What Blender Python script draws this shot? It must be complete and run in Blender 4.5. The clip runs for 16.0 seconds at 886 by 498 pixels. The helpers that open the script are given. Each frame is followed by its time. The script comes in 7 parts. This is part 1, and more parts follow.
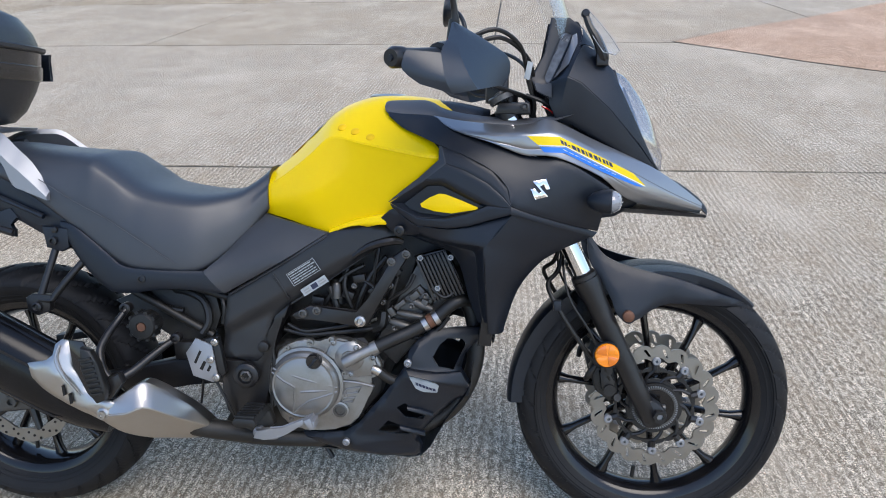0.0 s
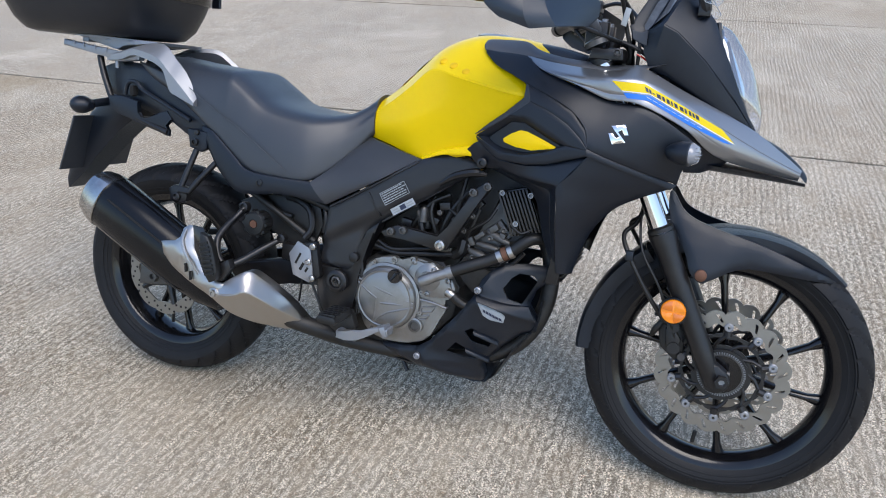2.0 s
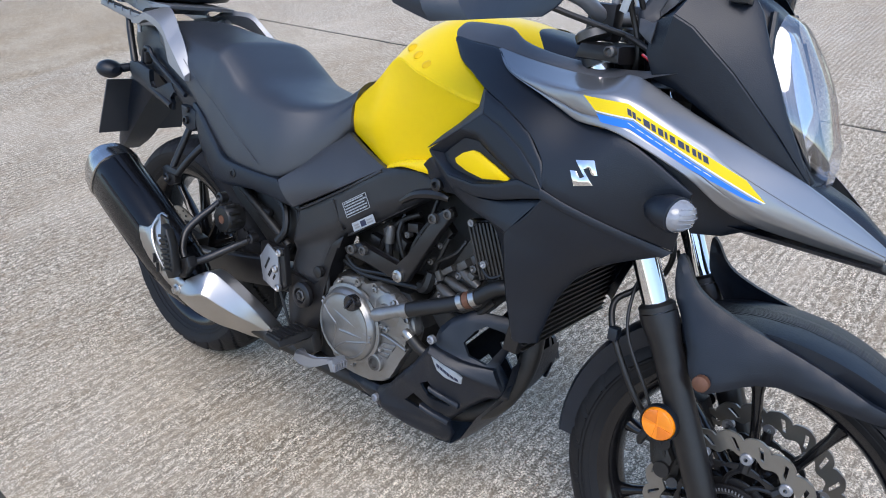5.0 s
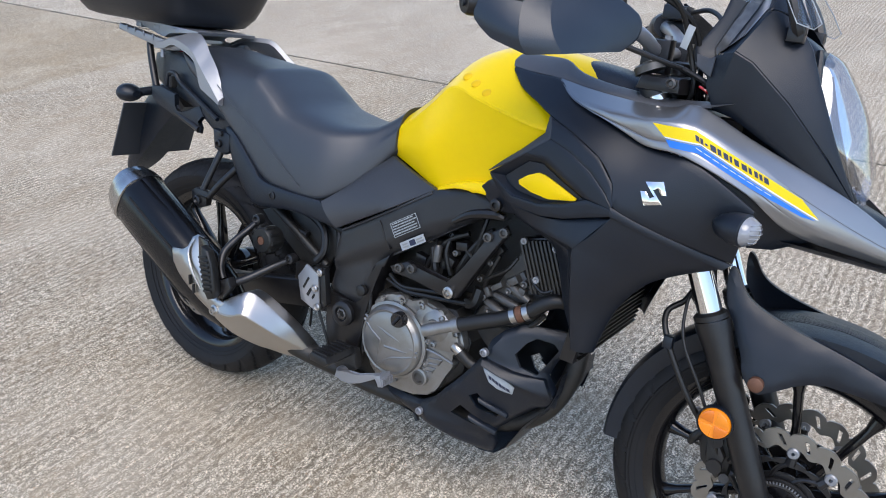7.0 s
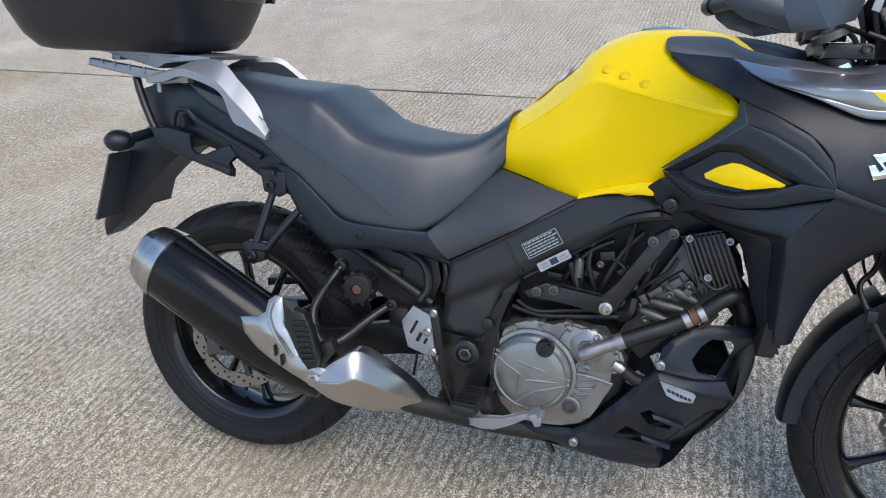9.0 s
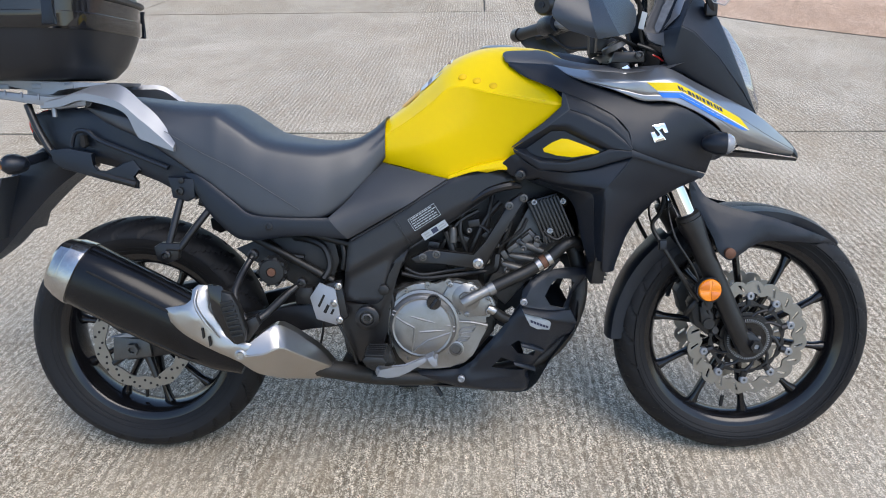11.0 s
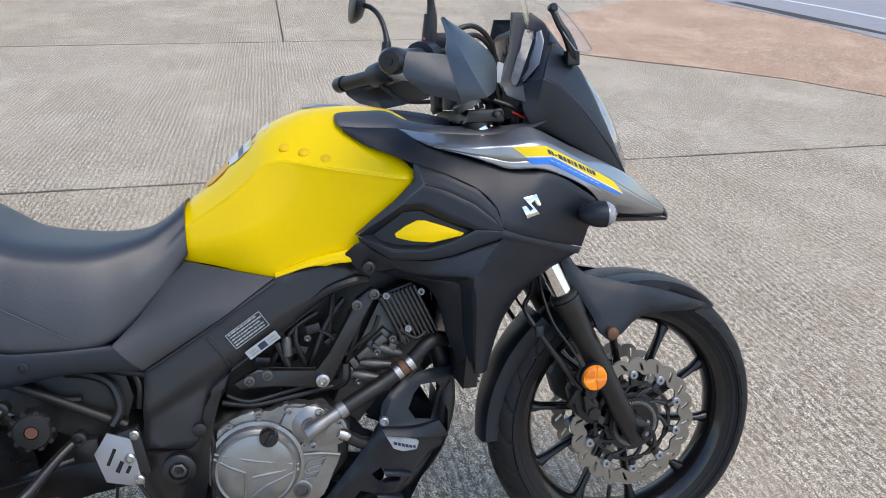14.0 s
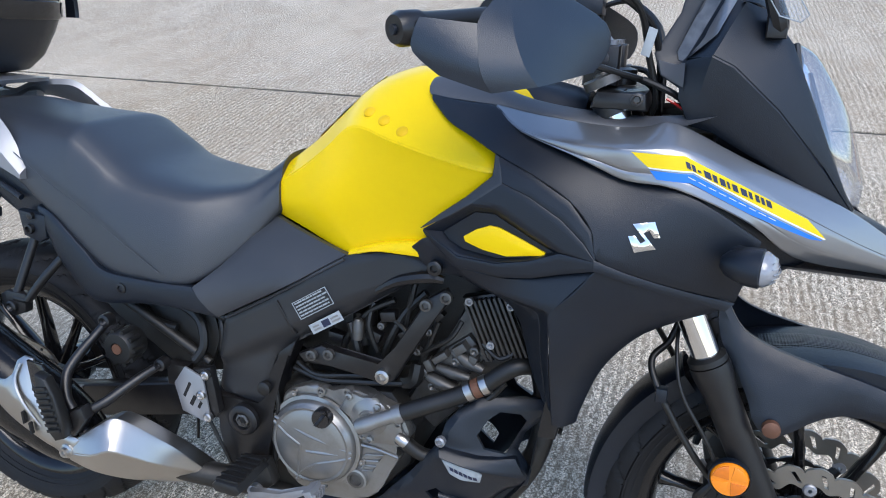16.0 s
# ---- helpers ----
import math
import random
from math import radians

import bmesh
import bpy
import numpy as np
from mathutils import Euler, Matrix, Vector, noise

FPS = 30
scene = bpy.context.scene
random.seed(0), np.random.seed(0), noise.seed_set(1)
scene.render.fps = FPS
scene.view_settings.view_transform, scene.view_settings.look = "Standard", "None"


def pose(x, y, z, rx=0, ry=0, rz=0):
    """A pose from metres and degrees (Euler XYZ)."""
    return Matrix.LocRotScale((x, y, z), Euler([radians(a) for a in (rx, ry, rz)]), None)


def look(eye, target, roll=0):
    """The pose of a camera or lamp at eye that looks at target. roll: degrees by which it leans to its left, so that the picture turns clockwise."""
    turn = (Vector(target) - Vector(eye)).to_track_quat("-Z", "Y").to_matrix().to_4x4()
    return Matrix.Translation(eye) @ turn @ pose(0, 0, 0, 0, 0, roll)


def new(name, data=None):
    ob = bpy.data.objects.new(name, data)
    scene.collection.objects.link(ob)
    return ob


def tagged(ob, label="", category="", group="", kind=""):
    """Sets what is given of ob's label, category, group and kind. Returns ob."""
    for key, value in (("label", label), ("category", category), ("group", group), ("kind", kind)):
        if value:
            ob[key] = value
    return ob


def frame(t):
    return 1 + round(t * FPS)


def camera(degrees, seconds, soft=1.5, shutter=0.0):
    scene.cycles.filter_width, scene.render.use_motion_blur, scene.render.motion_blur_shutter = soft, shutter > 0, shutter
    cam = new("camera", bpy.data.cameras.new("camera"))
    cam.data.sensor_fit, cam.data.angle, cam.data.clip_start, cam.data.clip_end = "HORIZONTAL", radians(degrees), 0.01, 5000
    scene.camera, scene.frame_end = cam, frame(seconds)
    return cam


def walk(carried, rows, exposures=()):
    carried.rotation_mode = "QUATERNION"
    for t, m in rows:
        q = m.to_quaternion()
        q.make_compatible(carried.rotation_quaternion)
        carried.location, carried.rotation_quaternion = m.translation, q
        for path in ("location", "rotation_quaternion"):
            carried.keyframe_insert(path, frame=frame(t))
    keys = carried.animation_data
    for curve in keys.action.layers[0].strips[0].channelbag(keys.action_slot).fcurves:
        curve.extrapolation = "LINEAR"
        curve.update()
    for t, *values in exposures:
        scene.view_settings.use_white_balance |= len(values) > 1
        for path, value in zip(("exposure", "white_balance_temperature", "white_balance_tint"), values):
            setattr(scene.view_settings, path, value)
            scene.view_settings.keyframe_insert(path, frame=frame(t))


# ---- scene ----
cam = camera(62.3, 16.0, soft=1.0)
PATH = [
    (0, (1.217, -1.491, 1.409), (1.038, 0.327, 0.593), -1.2),
    (0.5, (1.308, -1.49, 1.385), (0.819, 0.233, 0.496), -1.8),
    (1, (1.412, -1.53, 1.36), (0.802, 0.141, 0.445), -1.7),
    (1.5, (1.444, -1.576, 1.354), (0.768, 0.082, 0.462), -0.7),
    (2, (1.468, -1.563, 1.355), (0.827, 0.118, 0.48), -0.1),
    (2.5, (1.508, -1.532, 1.368), (0.919, 0.182, 0.521), -1.1),
    (3, (1.562, -1.413, 1.377), (1.021, 0.33, 0.558), -2.5),
    (3.5, (1.576, -1.145, 1.366), (1.082, 0.604, 0.531), -2.9),
    (4, (1.624, -0.97, 1.35), (0.903, 0.677, 0.473), -3.8),
    (4.5, (1.742, -0.887, 1.35), (0.692, 0.513, 0.382), -3.8),
    (5, (1.782, -0.906, 1.35), (0.625, 0.381, 0.348), -3.2),
    (5.2, (1.788, -0.91, 1.359), (0.612, 0.353, 0.349), -2.9),
    (7.3, (1.566, -1.146, 1.386), (0.562, 0.301, 0.438), -1.8),
    (7.5, (1.502, -1.165, 1.385), (0.507, 0.283, 0.431), -2.7),
    (8, (1.281, -1.169, 1.368), (0.198, 0.223, 0.424), -5.9),
    (8.5, (1.081, -1.15, 1.378), (0.03, 0.255, 0.419), -7.2),
    (9, (1.018, -1.223, 1.374), (0.383, 0.398, 0.392), -3.8),
    (9.2, (0.98, -1.284, 1.374), (0.589, 0.42, 0.402), -1.8),
    (11.3, (0.82, -1.635, 1.396), (0.756, 0.166, 0.529), -1.2),
    (11.5, (0.763, -1.636, 1.401), (0.722, 0.172, 0.547), -1.4),
    (12, (0.694, -1.546, 1.37), (0.691, 0.274, 0.54), -2.2),
    (12.5, (0.674, -1.393, 1.365), (0.67, 0.419, 0.519), -3.1),
    (13, (0.646, -1.318, 1.358), (0.811, 0.471, 0.48), -1.8),
    (13.5, (0.637, -1.277, 1.367), (1.014, 0.482, 0.492), 0.4),
    (14, (0.832, -1.23, 1.378), (1.247, 0.545, 0.555), 1.0),
    (14.5, (0.993, -1.175, 1.385), (1.328, 0.613, 0.554), -0.0),
    (15, (1.102, -1.021, 1.373), (1.36, 0.759, 0.498), -0.9),
    (15.5, (1.191, -0.916, 1.37), (1.137, 0.851, 0.436), -2.6),
    (16, (1.321, -0.911, 1.383), (0.723, 0.709, 0.374), -2.8),
]
walk(cam, [(t, look(eye, target, roll)) for t, eye, target, roll in PATH], exposures=[(0.0, 0.88, 6450, 10.5), (1.0, 0.85, 6350, 10.5), (2.0, 0.84, 6400, 10.5), (3.0, 0.91, 6400, 11.5), (4.0, 0.95, 6350, 13.0), (5.0, 0.95, 6250, 12.0), (8.0, 0.95, 6500, 11.0), (9.0, 0.89, 6500, 9.5), (12.5, 0.93, 6550, 10.5), (14.5, 0.83, 6700, 10.5), (15.2, 0.77, 6750, 9.5), (16.0, 1.02, 6150, 9.5)])

# ---- world and sun ----
world = bpy.data.worlds.new("sky")
scene.world = world
world.use_nodes = True
wn = world.node_tree.nodes
sky = wn.new("ShaderNodeTexSky")
sky.sky_type = "NISHITA"
sky.sun_disc = False
SUN_UP, SUN_TURN = radians(60), radians(140)
sky.sun_elevation = SUN_UP
sky.sun_rotation = SUN_TURN
sky.air_density, sky.dust_density, sky.ozone_density = 1.0, 1.0, 2.5
wn["Background"].inputs["Strength"].default_value = 0.15
world.node_tree.links.new(sky.outputs["Color"], wn["Background"].inputs["Color"])

sun = new("sun", bpy.data.lights.new("sun", "SUN"))
sun.data.energy = 1.25
sun.data.angle = radians(45)
sun.data.color = (1.0, 0.92, 0.82)
SUN_DIR = Vector((math.sin(SUN_TURN) * math.cos(SUN_UP), math.cos(SUN_TURN) * math.cos(SUN_UP), math.sin(SUN_UP)))
sun.matrix_world = look(SUN_DIR * 20, (0, 0, 0))


# ---- materials ----
def material(name, color, rough=0.5, metal=0.0, vary=0.15, scale=30.0, bump=0.0, bump_scale=400.0, coat=0.0, spec=0.5, dirt=None, dirt_amount=0.0, dirt_scale=6.0):
    """A surface with large and fine variation of colour and gloss, and fine relief."""
    m = bpy.data.materials.new(name)
    m.use_nodes = True
    nt = m.node_tree
    n, l = nt.nodes, nt.links
    b = n["Principled BSDF"]
    b.inputs["Metallic"].default_value = metal
    b.inputs["Coat Weight"].default_value = coat
    b.inputs["Coat Roughness"].default_value = 0.05
    b.inputs["Specular IOR Level"].default_value = spec
    tc = n.new("ShaderNodeTexCoord")
    big = n.new("ShaderNodeTexNoise")
    big.inputs["Scale"].default_value = scale
    big.inputs["Detail"].default_value = 6
    l.new(tc.outputs["Object"], big.inputs["Vector"])
    mix = n.new("ShaderNodeMix")
    mix.data_type = "RGBA"
    dark = [c * (1 - vary) for c in color]
    lite = [min(1, c * (1 + vary)) for c in color]
    mix.inputs["A"].default_value = (*dark, 1)
    mix.inputs["B"].default_value = (*lite, 1)
    l.new(big.outputs["Fac"], mix.inputs["Factor"])
    out = mix.outputs["Result"]
    if dirt:
        dn = n.new("ShaderNodeTexNoise")
        dn.inputs["Scale"].default_value = dirt_scale
        dn.inputs["Detail"].default_value = 9
        dn.inputs["Roughness"].default_value = 0.65
        l.new(tc.outputs["Object"], dn.inputs["Vector"])
        ramp = n.new("ShaderNodeMapRange")
        ramp.inputs["From Min"].default_value, ramp.inputs["From Max"].default_value = 0.48, 0.75
        ramp.inputs["To Max"].default_value = dirt_amount
        l.new(dn.outputs["Fac"], ramp.inputs["Value"])
        dm = n.new("ShaderNodeMix")
        dm.data_type = "RGBA"
        dm.inputs["B"].default_value = (*dirt, 1)
        l.new(ramp.outputs["Result"], dm.inputs["Factor"])
        l.new(out, dm.inputs["A"])
        out = dm.outputs["Result"]
    l.new(out, b.inputs["Base Color"])
    rr = n.new("ShaderNodeMapRange")
    rr.inputs["To Min"].default_value, rr.inputs["To Max"].default_value = max(0.02, rough * 0.85), min(1, rough * 1.15)
    l.new(big.outputs["Fac"], rr.inputs["Value"])
    l.new(rr.outputs["Result"], b.inputs["Roughness"])
    if bump:
        fine = n.new("ShaderNodeTexNoise")
        fine.inputs["Scale"].default_value = bump_scale
        fine.inputs["Detail"].default_value = 3
        l.new(tc.outputs["Object"], fine.inputs["Vector"])
        bp = n.new("ShaderNodeBump")
        bp.inputs["Strength"].default_value = bump
        bp.inputs["Distance"].default_value = 0.001
        l.new(fine.outputs["Fac"], bp.inputs["Height"])
        l.new(bp.outputs["Normal"], b.inputs["Normal"])
    return m


DUST = (0.040, 0.035, 0.030)
# blue sky sheen is mixed into base and dirt colours of BLACK and GUARD
BLACK = material("black_textured_plastic", (0.0038, 0.0068, 0.0128), 0.40, spec=0.46, vary=0.25, scale=9, bump=0.35, bump_scale=900, dirt=(0.016, 0.022, 0.031), dirt_amount=0.3)
GUARD = material("sky_tinted_black_plastic", (0.0070, 0.0130, 0.0230), 0.34, spec=0.64, vary=0.2, scale=12, bump=0.3, bump_scale=900, dirt=(0.022, 0.033, 0.047), dirt_amount=0.3)
FRAME_PAINT = material("satin_black_cover", (0.017, 0.018, 0.0205), 0.36, spec=0.40, vary=0.2, scale=12, bump=0.25, bump_scale=900, dirt=(0.04, 0.038, 0.034), dirt_amount=0.35)
DARKGREY = material("dark_grey_plastic", (0.032, 0.035, 0.041), 0.42, spec=0.45, vary=0.15, scale=12, bump=0.3, bump_scale=900, dirt=(0.055, 0.053, 0.05), dirt_amount=0.25)
BLACKMETAL = material("black_painted_metal", (0.007, 0.007, 0.008), 0.36, vary=0.3, scale=20, bump=0.15, bump_scale=300, dirt=DUST, dirt_amount=0.35, dirt_scale=14)
GRIME = material("grimy_black_metal", (0.008, 0.0078, 0.0072), 0.5, vary=0.4, scale=30, bump=0.4, bump_scale=200, dirt=DUST, dirt_amount=0.5, dirt_scale=20)
YELLOW = material("yellow_gloss_paint", (0.84, 0.585, 0.0), 0.32, vary=0.03, scale=4, coat=0.16, spec=0.14)
KNOB_YELLOW = material("worn_yellow_rubber", (0.74, 0.45, 0.004), 0.45, vary=0.1, scale=60, spec=0.2)
STICKER_YELLOW = material("yellow_decal", (0.74, 0.55, 0.004), 0.35, vary=0.04, spec=0.25)
STICKER_BLUE = material("blue_decal", (0.015, 0.16, 0.62), 0.35, vary=0.04)
STICKER_DARK = material("dark_blue_decal", (0.012, 0.018, 0.05), 0.35, vary=0.04)
TRIM = material("satin_dark_grey_trim", (0.050, 0.053, 0.060), 0.42, spec=0.8, vary=0.1, scale=12, bump=0.2, bump_scale=900)
ORANGE_DECAL = material("orange_decal", (0.75, 0.38, 0.01), 0.4, vary=0.08)
LABEL = material("worn_pale_label", (0.30, 0.33, 0.35), 0.5, vary=0.25, scale=60)
WHITE = material("pale_decal", (0.62, 0.66, 0.66), 0.45, vary=0.06)
GREY = material("silver_grey_paint", (0.26, 0.266, 0.276), 0.32, metal=0.75, vary=0.06, scale=6, coat=1.0)
SEAT = material("seat_vinyl", (0.016, 0.0195, 0.026), 0.46, spec=0.9, vary=0.12, scale=10, bump=0.4, bump_scale=700)
RUBBER = material("tyre_rubber", (0.0085, 0.0090, 0.0105), 0.60, spec=0.26, vary=0.3, scale=14, bump=0.3, bump_scale=250, dirt=(0.020, 0.018, 0.016), dirt_amount=0.4, dirt_scale=10)
HOSE = material("black_rubber_hose", (0.007, 0.007, 0.007), 0.45, vary=0.2)
RIM = material("black_cast_wheel", (0.005, 0.005, 0.006), 0.16, vary=0.2, scale=15, dirt=DUST, dirt_amount=0.25, dirt_scale=14)
ALU = material("cast_aluminium", (0.27, 0.27, 0.265), 0.36, metal=0.80, vary=0.12, scale=18, bump=0.15, bump_scale=500, dirt=(0.14, 0.12, 0.09), dirt_amount=0.45, dirt_scale=22)
CAP_STEEL = material("polished_stainless", (0.46, 0.455, 0.45), 0.21, metal=1.0, vary=0.2, scale=22, bump=0.2, bump_scale=120, dirt=(0.16, 0.15, 0.14), dirt_amount=0.4, dirt_scale=16)
SHINY = material("satin_stainless", (0.44, 0.43, 0.415), 0.33, metal=1.0, vary=0.08, scale=8, bump=0.05, bump_scale=600, dirt=(0.35, 0.28, 0.2), dirt_amount=0.3)
CHROME = material("chrome", (0.75, 0.75, 0.76), 0.07, metal=1.0, vary=0.04)
DISC = material("brake_disc_steel", (0.27, 0.255, 0.232), 0.36, metal=0.9, vary=0.12, scale=40, dirt=(0.25, 0.2, 0.15), dirt_amount=0.35, dirt_scale=30)
SILVER = material("silver_painted_metal", (0.28, 0.29, 0.31), 0.40, metal=0.6, vary=0.07, scale=14, bump=0.1)
ORANGE = material("orange_reflector", (0.85, 0.25, 0.006), 0.22, vary=0.12, scale=60, coat=1.0)
ORANGE_DARK = material("deep_orange_reflector", (0.66, 0.16, 0.004), 0.22, vary=0.2, scale=120, coat=1.0)
RED = material("red_lens", (0.55, 0.015, 0.012), 0.15, vary=0.1, coat=1.0)
RUST = material("rusty_fastener", (0.13, 0.06, 0.035), 0.6, metal=0.3, vary=0.3, scale=80)
BOX = material("top_box_plastic", (0.008, 0.0100, 0.0145), 0.42, vary=0.15, scale=10, bump=0.3, bump_scale=800)
MESH_RUBBER = material("dimpled_rubber", (0.010, 0.0105, 0.012), 0.42, vary=0.2, scale=20)
mesh_nodes, mesh_links = MESH_RUBBER.node_tree.nodes, MESH_RUBBER.node_tree.links
dimples = mesh_nodes.new("ShaderNodeTexVoronoi")
dimples.inputs["Scale"].default_value = 220
dimples.inputs["Randomness"].default_value = 0.0
mesh_links.new(mesh_nodes["Texture Coordinate"].outputs["Object"], dimples.inputs["Vector"])
dimple_bump = mesh_nodes.new("ShaderNodeBump")
dimple_bump.inputs["Strength"].default_value = 1.0
dimple_bump.inputs["Distance"].default_value = 0.002
mesh_links.new(dimples.outputs["Distance"], dimple_bump.inputs["Height"])
mesh_links.new(dimple_bump.outputs["Normal"], mesh_nodes["Principled BSDF"].inputs["Normal"])
# strong mottling in the colour stands for light and dark reflections in the window
DASH = material("painted_reflection_window", (0.07, 0.073, 0.076), 0.08, vary=0.95, scale=55, coat=1.0)
GLOSSBLACK = material("gloss_black_plastic", (0.012, 0.012, 0.013), 0.10, vary=0.1, scale=6, coat=0.2)
MUFFLER = material("black_muffler_coating", (0.0035, 0.0038, 0.0048), 0.20, spec=0.32, vary=0.3, scale=12, bump=0.2, bump_scale=250, dirt=(0.022, 0.022, 0.024), dirt_amount=0.35, dirt_scale=9)
FIN = material("weathered_cooling_fin", (0.050, 0.048, 0.046), 0.42, metal=0.5, vary=0.3, scale=30, dirt=DUST, dirt_amount=0.4, dirt_scale=20)
DULLALU = material("dull_grimy_aluminium", (0.10, 0.099, 0.096), 0.42, metal=0.6, vary=0.3, scale=30, dirt=(0.04, 0.035, 0.03), dirt_amount=0.7, dirt_scale=30)
LAMP = material("lamp_reflector", (0.80, 0.83, 0.88), 0.16, metal=1.0, vary=0.03)


def clear_material(name, tint=(0.97, 0.98, 0.99), gloss_least=0.05):
    """A thin clear pane: mostly let through, with a reflecting surface."""
    m = bpy.data.materials.new(name)
    m.use_nodes = True
    n, l = m.node_tree.nodes, m.node_tree.links
    n.remove(n["Principled BSDF"])
    through_it = n.new("ShaderNodeBsdfTransparent")
    through_it.inputs["Color"].default_value = (*tint, 1)
    gloss = n.new("ShaderNodeBsdfGlossy")
    gloss.inputs["Roughness"].default_value = 0.03
    face = n.new("ShaderNodeLayerWeight")
    face.inputs["Blend"].default_value = 0.5
    power = n.new("ShaderNodeMath")
    power.operation = "POWER"
    power.inputs[1].default_value = 4.0
    l.new(face.outputs["Facing"], power.inputs[0])
    fres = n.new("ShaderNodeMapRange")
    fres.inputs["To Min"].default_value, fres.inputs["To Max"].default_value = gloss_least, 0.9
    l.new(power.outputs["Value"], fres.inputs["Value"])
    mix = n.new("ShaderNodeMixShader")
    l.new(fres.outputs["Result"], mix.inputs["Fac"])
    l.new(through_it.outputs["BSDF"], mix.inputs[1])
    l.new(gloss.outputs["BSDF"], mix.inputs[2])
    l.new(mix.outputs["Shader"], n["Material Output"].inputs["Surface"])
    return m


CLEAR = clear_material("clear_plastic")
LENS = clear_material("headlamp_lens", (0.93, 0.95, 0.98), 0.30)
SILVER_LENS = material("frosted_lens", (0.24, 0.25, 0.27), 0.12, vary=0.25, scale=120, bump=0.6, bump_scale=160, coat=1.0)


def concrete(name, tint=(1, 1, 1)):
    """Brushed exposed-aggregate concrete: pale stones in brown mortar, tamped ridges across, stains."""
    m = bpy.data.materials.new(name)
    m.use_nodes = True
    nt = m.node_tree
    n, l = nt.nodes, nt.links
    b = n["Principled BSDF"]
    geo = n.new("ShaderNodeNewGeometry")

    def noise_at(scale, detail=5, rough=0.6, stretch=(1, 1, 1)):
        mp = n.new("ShaderNodeMapping")
        mp.inputs["Scale"].default_value = stretch
        l.new(geo.outputs["Position"], mp.inputs["Vector"])
        t = n.new("ShaderNodeTexNoise")
        t.inputs["Scale"].default_value = scale
        t.inputs["Detail"].default_value = detail
        t.inputs["Roughness"].default_value = rough
        l.new(mp.outputs["Vector"], t.inputs["Vector"])
        return t.outputs["Fac"]

    def span(v, a, c, lo=0.0, hi=1.0):
        r = n.new("ShaderNodeMapRange")
        r.inputs["From Min"].default_value, r.inputs["From Max"].default_value = a, c
        r.inputs["To Min"].default_value, r.inputs["To Max"].default_value = lo, hi
        l.new(v, r.inputs["Value"])
        return r.outputs["Result"]

    def math_node(op, a, c):
        q = n.new("ShaderNodeMath")
        q.operation = op
        for k, v in enumerate((a, c)):
            if isinstance(v, (int, float)):
                q.inputs[k].default_value = v
            else:
                l.new(v, q.inputs[k])
        return q.outputs["Value"]

    def blend(f, a, c):
        q = n.new("ShaderNodeMix")
        q.data_type = "RGBA"
        l.new(f, q.inputs["Factor"])
        for k, v in (("A", a), ("B", c)):
            if isinstance(v, tuple):
                q.inputs[k].default_value = (v[0] * tint[0], v[1] * tint[1], v[2] * tint[2], 1)
            else:
                l.new(v, q.inputs[k])
        return q.outputs["Result"]

    # ridges run along y, about three centimetres apart, broken and uneven
    warp = noise_at(1.6, 3, 0.5, (1.0, 0.5, 1))
    sep = n.new("ShaderNodeSeparateXYZ")
    l.new(geo.outputs["Position"], sep.inputs["Vector"])
    px = math_node("ADD", math_node("MULTIPLY", sep.outputs["X"], 205.0), math_node("ADD", math_node("MULTIPLY", warp, 12.0), math_node("MULTIPLY", noise_at(14, 3, 0.6, (1.0, 0.25, 1)), 4.5)))
    ridge01 = span(math_node("SINE", px, 0.0), -1, 1)
    patchy = span(noise_at(2.4, 5, 0.62, (1.0, 0.30, 1)), 0.27, 0.50)
    grit = noise_at(185, 3, 0.8)
    lumps = noise_at(84, 5, 0.74, (1.0, 0.42, 1))
    mix = blend(span(grit, 0.445, 0.555), (0.120, 0.105, 0.086), (0.93, 0.855, 0.745))
    mix = blend(math_node("MULTIPLY", span(lumps, 0.52, 0.64), 0.45), mix, (0.90, 0.83, 0.735))
    vor = n.new("ShaderNodeTexVoronoi")
    vor.inputs["Scale"].default_value = 120
    vor.inputs["Randomness"].default_value = 1.0
    l.new(geo.outputs["Position"], vor.inputs["Vector"])
    sepc = n.new("ShaderNodeSeparateColor")
    l.new(vor.outputs["Color"], sepc.inputs["Color"])
    stones = span(vor.outputs["Distance"], 0.26, 0.42, 1.0, 0.0)
    # pale flints, a few brown and dark pebbles
    pale_stone = math_node("MULTIPLY", stones, span(sepc.outputs["Red"], 0.66, 0.80))
    mix = blend(math_node("MULTIPLY", pale_stone, 0.85), mix, (0.96, 0.90, 0.82))
    brown_stone = math_node("MULTIPLY", stones, span(sepc.outputs["Green"], 0.90, 0.95))
    mix = blend(math_node("MULTIPLY", brown_stone, 0.85), mix, (0.44, 0.26, 0.17))
    dark_stone = math_node("MULTIPLY", stones, span(sepc.outputs["Blue"], 0.93, 0.97))
    mix = blend(math_node("MULTIPLY", dark_stone, 0.8), mix, (0.12, 0.12, 0.13))
    # dark gaps between the packed stones
    gap = n.new("ShaderNodeTexVoronoi")
    gap.feature = "DISTANCE_TO_EDGE"
    gap.inputs["Scale"].default_value = 105
    l.new(geo.outputs["Position"], gap.inputs["Vector"])
    cracks = math_node("MULTIPLY", span(gap.outputs["Distance"], 0.05, 0.13, 1.0, 0.0), span(lumps, 0.40, 0.60, 0.85, 0.15))
    mix = blend(cracks, mix, (0.120, 0.102, 0.082))
    # shade in the ridge hollows and pits, put into the colour
    hollow = span(ridge01, 0.12, 0.66, 1.0, 0.0)
    groove_shade = math_node("MULTIPLY", math_node("MULTIPLY", hollow, patchy), span(lumps, 0.40, 0.62, 1.0, 0.10))
